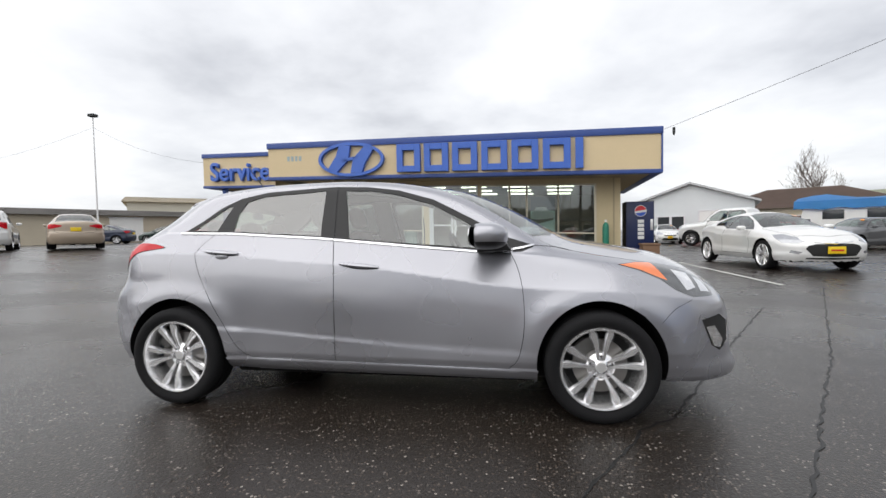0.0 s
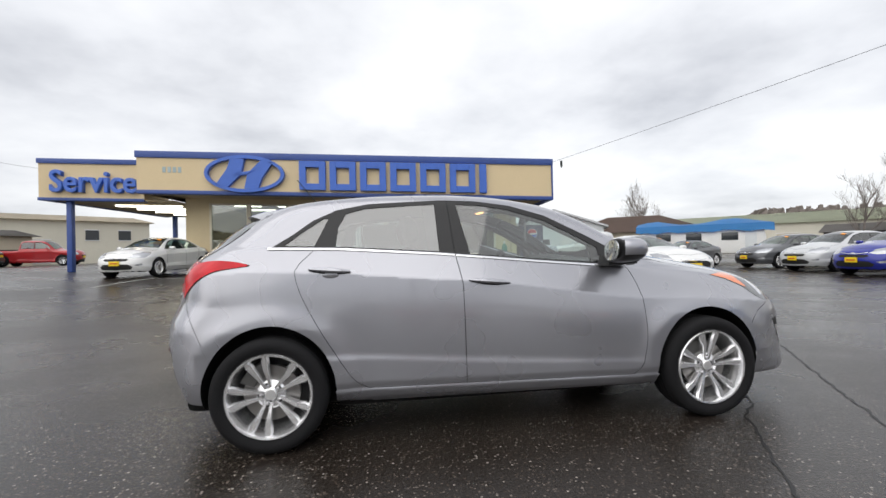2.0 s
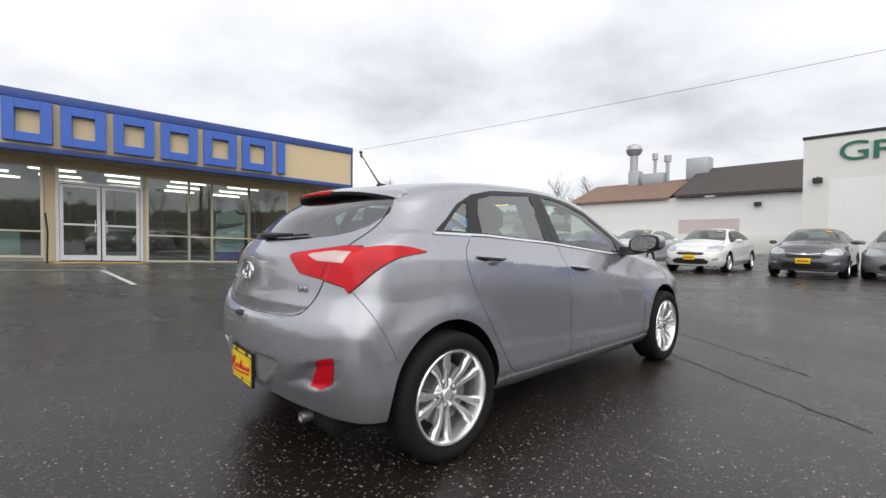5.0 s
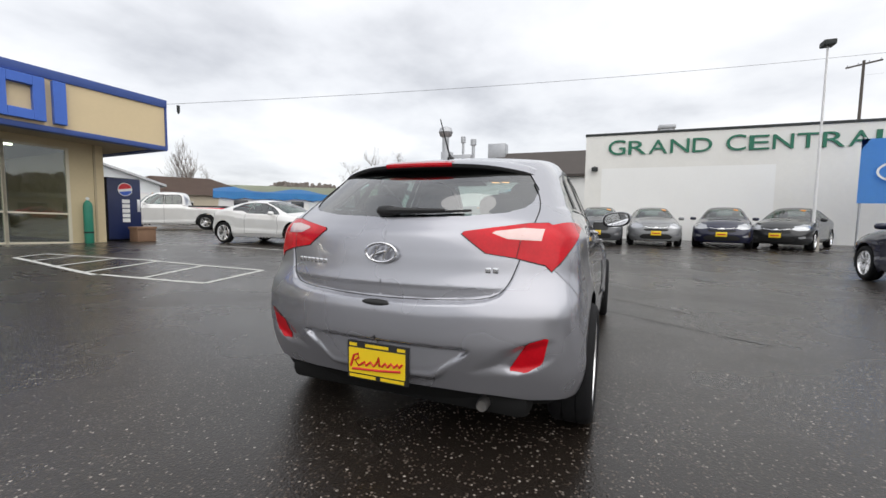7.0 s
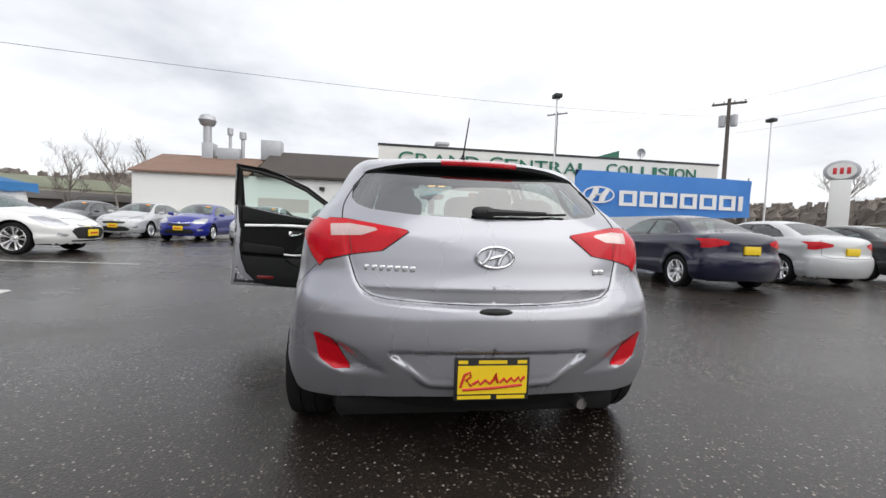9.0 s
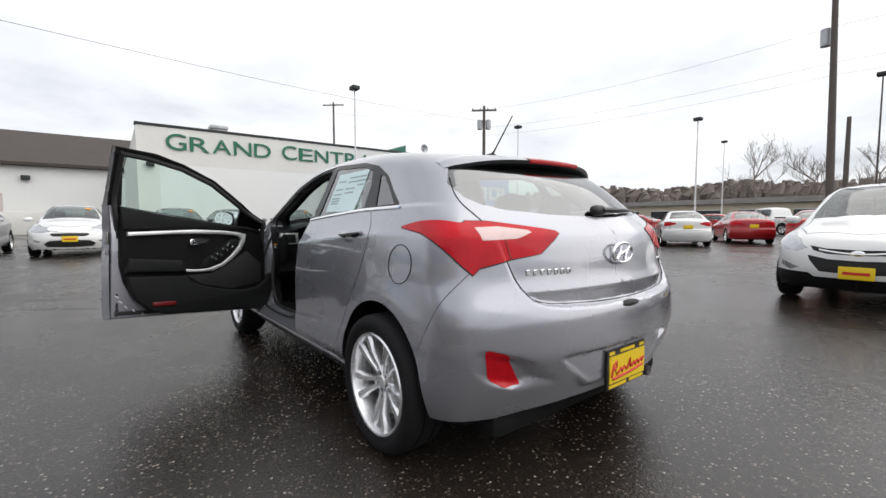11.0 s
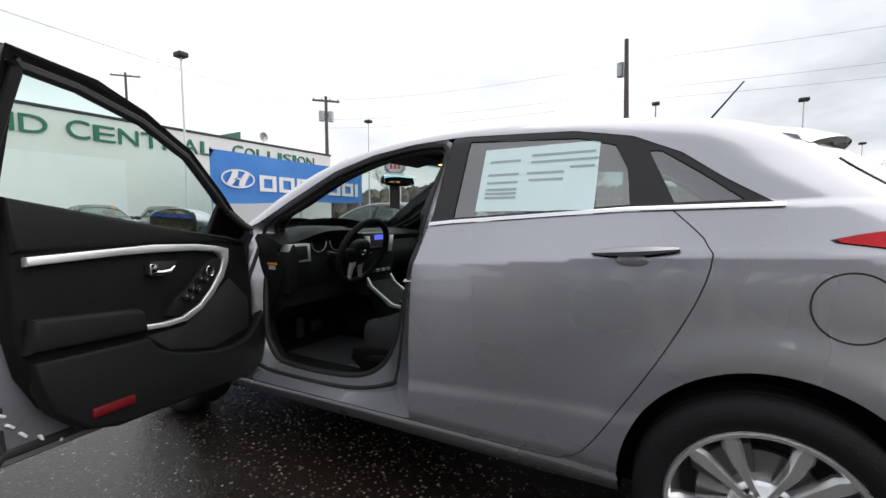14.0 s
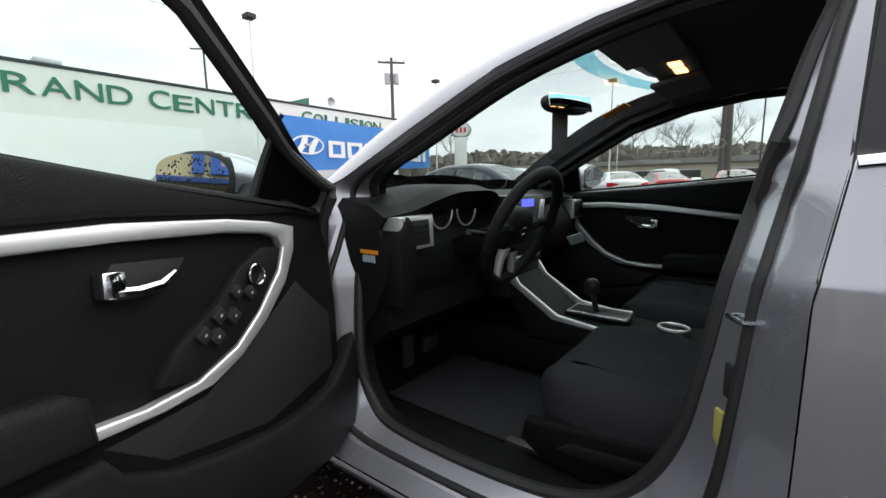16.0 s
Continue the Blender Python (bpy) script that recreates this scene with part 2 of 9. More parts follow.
    sun.data.energy, sun.data.angle, sun.data.color = SUN, radians(92), (1.0, 0.97, 0.93)
    sun.matrix_world = look((0, 0, 30), (15, 15, 5))


SKY_DARK, SKY_MID, SKY_LIGHT = (0.40, 0.41, 0.44, 1), (0.60, 0.61, 0.635, 1), (0.74, 0.745, 0.755, 1)
SKY_STRENGTH, SUN = 1.23, 1.5
make_sky()

# ---- car bodies: one smooth closed form, cut along its panel lines ----
class Form:
    """The outer skin of a car: front along +x, ground at z 0, the middle of the wheelbase at x 0.
    top, rear, nose: lines over x and z; width, belt and crease describe the flanks."""

    def __init__(self, top, rear, nose, width, belt, crease, lower, taper, wheels, roof_half=0.60, roof_z=1.40, wheel_r=0.313, flare=0.02, centre=(-0.05, 0.62), size=(2.1, 0.87, 0.8), low=0.22, blur=0.013):
        self.blur = blur
        self.top, self.rear, self.nose = pchip(*zip(*top)), pchip(*zip(*rear)), pchip(*zip(*nose))
        self.belt, self.crease, self.lower, self.taper = pchip(*zip(*belt)), pchip(*zip(*crease)), pchip(*zip(*lower)), pchip(*zip(*taper))
        self.width, self.roof_half, self.roof_z, self.wheels, self.wheel_r, self.flare = width, roof_half, roof_z, wheels, wheel_r, flare
        self.c, self.size, self.low = np.array((centre[0], 0, centre[1])), np.array(size), low

    def side(self, x, z):
        w = self.width
        zb, zc, zl = self.belt(x), self.crease(x), self.lower(x)
        rows = ((0.0, w - 0.12), (0.20, w - 0.075), (0.27, w - 0.035), (0.33, w - 0.008))
        y = np.interp(z, [r[0] for r in rows], [r[1] for r in rows])
        # lower scallop, flat flank, crease, shoulder, glass
        s = np.clip((z - zl + 0.01) / 0.085, 0, 1)
        y = np.where(z > 0.33, w - 0.008 + 0.004 - 0.020 * s * s * (3 - 2 * s), y)
        s = np.clip((z - 0.45) / np.maximum(zc - 0.45, 0.05), 0, 1)
        y = y + 0.018 * s * (2 - s)
        s = np.clip((z - zc) / np.maximum(zb - zc, 0.03), 0, 1.0)
        y = y - np.where(z > zc, 0.075 * s ** 0.85, 0)
        run = (w - 0.09 - self.roof_half) / (self.roof_z - 1.04)
        y = y - np.where(z > zb, run * (z - zb) + 0.012 * np.clip((z - zb) / 0.012, 0, 1), 0)
        for wx in self.wheels:
            d = np.hypot(x - wx, z - self.wheel_r)
            y = y + self.flare * np.exp(-((d - 0.39) / 0.075) ** 2) * np.clip((0.85 - z) / 0.2, 0, 1)
        inset = np.clip((z - zb) / 0.35, 0, 1)
        y = y + self.taper(x) * np.where(x < 0, 1 - 0.85 * np.clip((0.75 - z) / 0.2, 0, 1), 1) - inset * (0.035 * np.clip((-x - 0.9) / 0.7, 0, 1) + 0.05 * np.clip((x - 0.3) / 0.7, 0, 1))
        return y

    def f(self, p):
        x, y, z = p[:, 0], p[:, 1], p[:, 2]
        a = np.abs(y)
        side = a - self.side(x, z)
        fwd = np.clip((x + 0.1) / 0.6, 0, 1)
        bow = 0.17 * fwd * (1 - (a / 0.66) ** 2)
        top = z - (self.top(x - bow) + 0.02 - 0.05 * (a / 0.6) ** 2)
        slope = np.clip((self.top(x - bow - 0.05) - self.top(x - bow + 0.05)) / 0.1, -2, 2)
        top = top / np.sqrt(1 + slope ** 2)
        rear = self.rear(z) + 0.24 * a ** 2 + 0.20 * a ** 4
        rear = rear - x
        rs = np.clip((self.rear(z + 0.04) - self.rear(z - 0.04)) / 0.08, -2, 2)
        rear = rear / np.sqrt(1 + rs ** 2)
        nose = x - (self.nose(z) - 0.22 * a ** 2 - 0.35 * a ** 4)
        g = smax(side, top, 0.11)
        g = smax(g, nose, 0.16)
        g = smax(g, rear, 0.09)
        return g

    def ray(self, o, d, hi=2.0):
        lo, up = np.zeros(len(o)), np.full(len(o), hi)
        for _ in range(34):
            mid = (lo + up) / 2
            inside = self.f(o + d * mid[:, None]) < 0
            lo, up = np.where(inside, mid, lo), np.where(inside, up, mid)
        return o + d * lo[:, None]

    # the flank's chart: a disc whose rim is the car's middle line
    def from_chart(self, st):
        th, ph = np.hypot(st[:, 0], st[:, 1]), np.arctan2(st[:, 1], st[:, 0])
        d = np.stack((np.sin(th) * np.cos(ph), -np.cos(th), np.sin(th) * np.sin(ph)), 1) * self.size
        return self.ray(np.tile(self.c, (len(st), 1)), d)

    def to_chart(self, p):
        q = (p - self.c) / self.size
        q /= np.linalg.norm(q, axis=1)[:, None]
        th, ph = np.arccos(np.clip(-q[:, 1], -1, 1)), np.arctan2(q[:, 2], q[:, 0])
        return np.stack((th * np.cos(ph), th * np.sin(ph)), 1)

    def normal(self, p):
        e = self.blur
        g = np.stack([self.f(p + np.eye(3)[i] * e) - self.f(p - np.eye(3)[i] * e) for i in range(3)], 1)
        return g / np.maximum(np.linalg.norm(g, axis=1)[:, None], 1e-9)

    def on(self, view, pts):
        """Points drawn in a view ('side' xz, 'rear' yz, 'nose' yz, 'top' xy) laid on the right flank's skin."""
        q = np.array(pts, float)
        n = len(q)
        if view == "side":
            o, d = np.stack((q[:, 0], np.zeros(n), q[:, 1]), 1), np.array((0, -1.0, 0))
        elif view == "rear":
            o, d = np.stack((np.full(n, -0.8), -np.abs(q[:, 0]), q[:, 1]), 1), np.array((-1.0, 0, 0))
        elif view == "nose":
            o, d = np.stack((np.full(n, 0.9), -np.abs(q[:, 0]), q[:, 1]), 1), np.array((1.0, 0, 0))
        else:
            o, d = np.stack((q[:, 0], -np.abs(q[:, 1]), np.full(n, 0.62)), 1), np.array((0, 0, 1.0))
        return self.ray(o, np.tile(d, (n, 1)))


def depth_in(poly, a, z):
    """How far points lie inside a polygon; negative outside."""
    q = np.array(poly, float)
    p = np.stack((a, z), 1)
    best = np.full(len(p), 9.0)
    for u, v in zip(q, np.roll(q, -1, 0)):
        d = v - u
        t = np.clip(((p - u) @ d) / max(d @ d, 1e-12), 0, 1)
        best = np.minimum(best, np.hypot(*(p - u - t[:, None] * d).T))
    return np.where(inside(q, p), best, -best)


def soft(x):
    x = np.clip(x, 0, 1)
    return x * x * (3 - 2 * x)


def sill_line(x):
    """The height of the doors' lower edge."""
    return np.interp(x, (-0.8, 0.8), (0.322, 0.297))


class Hatchback(Form):
    """The grey hatchback: leaning flanks, a creased shoulder, an inset tailgate and pockets in its rear bumper."""

    def side(self, x, z):
        w = self.width
        zb, zc, zl = self.belt(x), self.crease(x), self.lower(x)
        rows = ((-0.20, 0.23), (-0.14, 0.140), (-0.10, 0.086), (-0.06, 0.048), (-0.03, 0.028), (-0.012, 0.019), (-0.004, 0.025), (0.02, 0.016), (0.035, 0.012))
        u = z - sill_line(x)
        y = w - np.interp(u, [r[0] for r in rows], [r[1] for r in rows]) - np.where(u > 0.02, 0.007 * soft((z - zl) / 0.055), 0)
        plain = ((-0.20, 0.21), (-0.14, 0.115), (-0.09, 0.060), (-0.04, 0.030), (0.02, 0.017), (0.10, 0.013), (0.20, 0.018))
        ends = soft((np.abs(x) - 1.15) / 0.30)
        y = y * (1 - ends) + ends * (w - np.interp(u, [r[0] for r in plain], [r[1] for r in plain]))
        s = np.clip((z - zl - 0.03) / np.maximum(zc - zl - 0.03, 0.05), 0, 1)
        y = y + 0.008 * np.sin(np.pi * s) - 0.023 * s ** 1.7
        s = np.clip((z - zc) / np.maximum(zb - zc, 0.03), 0, 1.0)
        y = y - 0.074 * s ** 0.9
        run = (w - 0.132 - self.roof_half) / (self.roof_z - 1.04)
        y = y - np.where(z > zb, run * (z - zb) + 0.012 * np.clip((z - zb) / 0.012, 0, 1), 0)
        for wx in self.wheels:
            d = np.hypot(x - wx, z - self.wheel_r)
            lean = 0.013 if wx < 0 else 0.016
            y = y + lean * np.exp(-(np.maximum(d - 0.40, 0) / 0.085) ** 2) * np.clip((0.88 - z) / 0.22, 0, 1) * np.clip((z - 0.26) / 0.14, 0, 1)
        up = np.clip((z - zb) / 0.35, 0, 1)
        y = y + self.taper(x) * np.where(x < 0, 1 - 0.68 * np.clip((0.80 - z) / 0.25, 0, 1), 1)
        return y - up * (0.045 * np.clip((-x - 0.9) / 0.7, 0, 1) + 0.03 * np.clip((x - 0.3) / 0.7, 0, 1))

    def back(self, a, z):
        full = 1 - 0.12 * soft((0.84 - z) / 0.16) + 1.15 * soft((z - 1.0) / 0.26)
        r = self.rear(z) + (0.24 * a ** 2 + 0.20 * a ** 4) * full
        d = depth_in(GATE, a, z)
        r = r + np.interp(z, (0.69, 0.758, 0.770, 0.95, 1.05), (0.044, 0.017, 0.011, 0.005, 0.0)) * soft((d + 0.002) / 0.018)
        d = depth_in(PLATE_WELL, a, z)
        r = r + 0.030 * np.clip((z - 0.33) / 0.18, 0, 1) * soft(d / np.interp(z, (0.38, 0.505), (0.060, 0.018)))
        r = r + 0.022 * soft((0.53 - z) / 0.20) * (1 - soft(d / 0.03)) * np.clip((0.80 - a) / 0.25, 0, 1)
        d = depth_in(POCKET, a, z)
        r = r + 0.028 * np.clip((0.78 - a) / 0.14, 0, 1) * soft(d / np.interp(a, (0.50, 0.62), (0.10, 0.036)))
        return r

    def f(self, p):
        x, y, z = p[:, 0], p[:, 1], p[:, 2]
        a = np.abs(y)
        side = a - self.side(x, z)
        fwd = np.clip((x + 0.1) / 0.6, 0, 1)
        bow = 0.17 * fwd * (1 - (a / 0.66) ** 2)
        top = z - (self.top(x - bow) + 0.02 - 0.036 * (a / 0.6) ** 2)
        slope = np.clip((self.top(x - bow - 0.05) - self.top(x - bow + 0.05)) / 0.1, -2, 2)
        top = top / np.sqrt(1 + slope ** 2)
        rs = np.clip((self.rear(z + 0.04) - self.rear(z - 0.04)) / 0.08, -2, 2)
        rear = (self.back(a, z) - x) / np.sqrt(1 + rs ** 2)
        nose = x - (self.nose(z) - 0.20 * a ** 2 - 0.33 * a ** 4)
        g = smax(side, top, 0.080)
        g = smax(g, nose, 0.15)
        return smax(g, rear, 0.085)


# rear outlines over half the width: tailgate, the hollow behind the plate, the reflector's hollow
GATE = [(-0.3, 1.335), (0.50, 1.315), (0.60, 1.25), (0.652, 1.15), (0.660, 1.062), (0.622, 0.905), (0.600, 0.835), (0.578, 0.780), (0.54, 0.735), (0.48, 0.712), (0.39, 0.702), (0.2, 0.694), (-0.3, 0.690)]
PLATE_WELL = [(-0.3, 0.528), (0.40, 0.520), (0.435, 0.512), (0.425, 0.490), (0.31, 0.375), (0.27, 0.345), (-0.3, 0.325)]
POCKET = [(0.79, 0.585), (0.70, 0.565), (0.55, 0.525), (0.45, 0.455), (0.40, 0.41), (0.44, 0.385), (0.60, 0.392), (0.70, 0.420), (0.76, 0.455), (0.80, 0.50)]


def dense(pts, step=0.03, closed=True, smooth=False):
    """A line through points in short steps; smooth bends it through them."""
    p = [np.array(q, float) for q in pts]
    n = len(p)
    out = []
    for i in range(n if closed else n - 1):
        a, b = p[i], p[(i + 1) % n]
        k = max(1, int(np.linalg.norm(b - a) / step))
        if smooth:
            z0 = p[(i - 1) % n] if closed or i else a
            z1 = p[(i + 2) % n] if closed or i < n - 2 else b
            for j in range(k):
                t = j / k
                out.append(0.5 * (2 * a + (b - z0) * t + (2 * z0 - 5 * a + 4 * b - z1) * t * t + (3 * a - z0 - 3 * b + z1) * t ** 3))
        else:
            out += [a + (b - a) * j / k for j in range(k)]
    if not closed:
        out.append(p[-1])
    return np.array(out)


def strip(line, w):
    """A thin closed band along an open line in a view."""
    d = np.gradient(line, axis=0)
    d /= np.linalg.norm(d, axis=1)[:, None] + 1e-9
    n = np.stack((-d[:, 1], d[:, 0]), 1) * w / 2
    return np.vstack((line + n, (line - n)[::-1]))


def inside(poly, pts):
    x, y = pts[:, 0], pts[:, 1]
    r = np.zeros(len(pts), bool)
    a, b = poly, np.roll(poly, -1, 0)
    lo, hi = poly.min(0), poly.max(0)
    sel = np.where((x >= lo[0]) & (x <= hi[0]) & (y >= lo[1]) & (y <= hi[1]))[0]
    if len(sel) == 0:
        return r
    X, Y = x[sel], y[sel]
    s = np.zeros(len(sel), bool)
    for (ax, ay), (bx, by) in zip(a, b):
        if ay != by:
            s ^= ((ay > Y) != (by > Y)) & (X < (bx - ax) * (Y - ay) / (by - ay) + ax)
    r[sel] = s
    return r


def cut_skin(form, regions, step, lines=()):
    """Cuts the right flank along the outlines. regions: name, outline on the chart, later ones win.
    Returns points, normals and a dictionary of triangles by region."""
    from mathutils.geometry import delaunay_2d_cdt
    R = math.pi / 2
    verts, edges = [], []

    def add_line(pts, closed=True):
        k = len(verts)
        verts.extend(map(tuple, pts))
        n = len(pts)
        edges.extend((k + i, k + (i + 1) % n) for i in range(n if closed else n - 1))
    rim = int(2 * math.pi * R / step)
    add_line([(R * math.cos(2 * math.pi * i / rim), R * math.sin(2 * math.pi * i / rim)) for i in range(rim)])
    for name, poly in regions:
        add_line(poly)
    for pts in lines:
        add_line(pts, False)
    g = np.arange(-R, R, step)
    gx, gy = np.meshgrid(g, g)
    gx = gx + (np.arange(len(g)) % 2)[:, None] * step / 2
    q = np.stack((gx.ravel(), gy.ravel()), 1)
    q = q[np.hypot(q[:, 0], q[:, 1]) < R - step * 0.6]
    pos = form.from_chart(q)
    q = q[pos[:, 2] > form.low - 0.12]
    fixed = np.array(verts)
    cell = {}
    for i, (u, v) in enumerate(fixed):
        cell.setdefault((int(u // step), int(v // step)), []).append(i)
    keep = []
    for u, v in q:
        ok = True
        for a in (-1, 0, 1):
            for b in (-1, 0, 1):
                for i in cell.get((int(u // step) + a, int(v // step) + b), ()):
                    if (fixed[i][0] - u) ** 2 + (fixed[i][1] - v) ** 2 < (0.45 * step) ** 2:
                        ok = False
        if ok:
            keep.append((u, v))
    verts += keep
    vo, _, fo, *_ = delaunay_2d_cdt([Vector(v) for v in verts], edges, [], 0, 1e-6, False)
    st = np.array([tuple(v) for v in vo])
    tri = np.array([f for f in fo if len(f) == 3])
    P = form.from_chart(st)
    rim_pts = np.hypot(st[:, 0], st[:, 1]) > R - 1e-4
    P[rim_pts, 1] = 0
    N = form.normal(P)
    N[rim_pts, 1] = 0
    N /= np.linalg.norm(N, axis=1)[:, None] + 1e-9
    mid = st[tri].mean(1)
    mid3 = P[tri].mean(1)
    label = np.array(["body"] * len(tri), dtype=object)
    for name, poly in regions:
        label[inside(poly, mid)] = name
    label[mid3[:, 2] < form.low] = "none"
    return P, N, {n: tri[label == n] for n in set(label) if n != "none"}


def skin_mesh(name, P, N, tri, mirror=False, both=False, inset=0.0, keep=None):
    """A mesh of some triangles of the skin, on the right flank, the left, or both."""
    if keep is not None:
        tri = tri[keep(P[tri].mean(1))]
    use, idx = np.unique(tri, return_inverse=True)
    t = idx.reshape(-1, 3)
    p, n = P[use] - N[use] * inset, N[use]
    flip = np.array((1, -1, 1))
    # outward facing order
    a, b, c = p[t[:, 0]], p[t[:, 1]], p[t[:, 2]]
    wrong = np.einsum("ij,ij->i", np.cross(b - a, c - a), n[t[:, 0]]) < 0
    t[wrong] = t[wrong][:, ::-1]
    sets = []
    if both or not mirror:
        sets.append((p, n, t))
    if both or mirror:
        sets.append((p * flip, n * flip, t[:, ::-1]))
    vs, ns, fs, k = [], [], [], 0
    for pp, nn, tt in sets:
        vs.append(pp), ns.append(nn), fs.append(tt + k)
        k += len(pp)
    vs, ns, fs = np.vstack(vs), np.vstack(ns), np.vstack(fs)
    me = bpy.data.meshes.new(name)
    me.from_pydata(vs.tolist(), [], fs.tolist())
    me.shade_smooth()
    me.normals_split_custom_set_from_vertices(ns.tolist())
    me.update()
    return me


# wheels: spun about y, outer face towards -y
def tyre_bm(r, rim, width, steps=48):
    h = width / 2
    pr = [(rim - 0.012, -h * 0.62), (rim + 0.012, -h * 0.86), (rim + 0.035, -h * 0.98), (r - 0.035, -h * 1.0), (r - 0.012, -h * 0.9), (r - 0.002, -h * 0.72),
          (r, -h * 0.35), (r - 0.007, -h * 0.33), (r - 0.007, -h * 0.27), (r, -h * 0.25), (r, h * 0.25), (r - 0.007, h * 0.27), (r - 0.007, h * 0.33), (r, h * 0.35), (r - 0.002, h * 0.72), (r - 0.03, h * 1.0), (rim, h * 0.8)]
    return lathe(pr, steps)


def spoke_rows(rim, yo, dish, a, s, twin):
    return ((0.042, a + s * 0.30, 0.013, yo + dish), (0.080, a + s * 0.245, 0.012, yo + dish * 0.78), (rim * 0.62, a + s * twin * 1.06, 0.018, yo + dish * 0.30), (rim * 0.86, a + s * twin * 1.16, 0.0245, yo + 0.006), (rim - 0.006, a + s * twin * 1.20, 0.017, yo + 0.001))


def add_spoke(bm, rows):
    rings = []
    for r, ang, w, y in rows:
        c, n = Vector((r * math.cos(ang), 0, r * math.sin(ang))), Vector((-math.sin(ang), 0, math.cos(ang)))
        rings.append([bm.verts.new(c + n * u + Vector((0, y + v, 0))) for u, v in ((-w, 0.012), (-w * 0.6, 0.0), (w * 0.6, 0.0), (w, 0.012), (w * 0.8, 0.036), (-w * 0.8, 0.036))])
    for A, B in zip(rings, rings[1:]):
        for k in range(6):
            bm.faces.new((A[k], A[(k + 1) % 6], B[(k + 1) % 6], B[k]))


def rim_bm(rim, width, pairs=5, twin=0.20, steps=48, dish=0.035, spokes=True):
    """An alloy rim: a rolled lip and barrel, and spokes in pairs that widen to the lip."""
    h = width / 2
    lip = [(rim + 0.006, -h * 0.80), (rim + 0.010, -h * 0.86), (rim + 0.005, -h * 0.92), (rim - 0.004, -h * 0.90), (rim - 0.009, -h * 0.80), (rim - 0.016, -h * 0.3), (rim - 0.035, h * 0.5), (rim - 0.03, h * 0.8)]
    bm = lathe(lip, steps)
    yo = -h * 0.80
    for i in range(pairs if spokes else 0):
        for s in (-1, 1):
            add_spoke(bm, spoke_rows(rim, yo, dish, 2 * math.pi * (i + 0.25) / pairs, s, twin))
    hub = lathe([(0.0, yo + dish - 0.004), (0.030, yo + dish - 0.004), (0.034, yo + dish), (0.066, yo + dish + 0.006), (0.078, yo + dish + 0.014), (0.080, yo + dish + 0.05)], 24)
    bm = join(bm, hub)
    bmesh.ops.recalc_face_normals(bm, faces=bm.faces[:])
    return bm


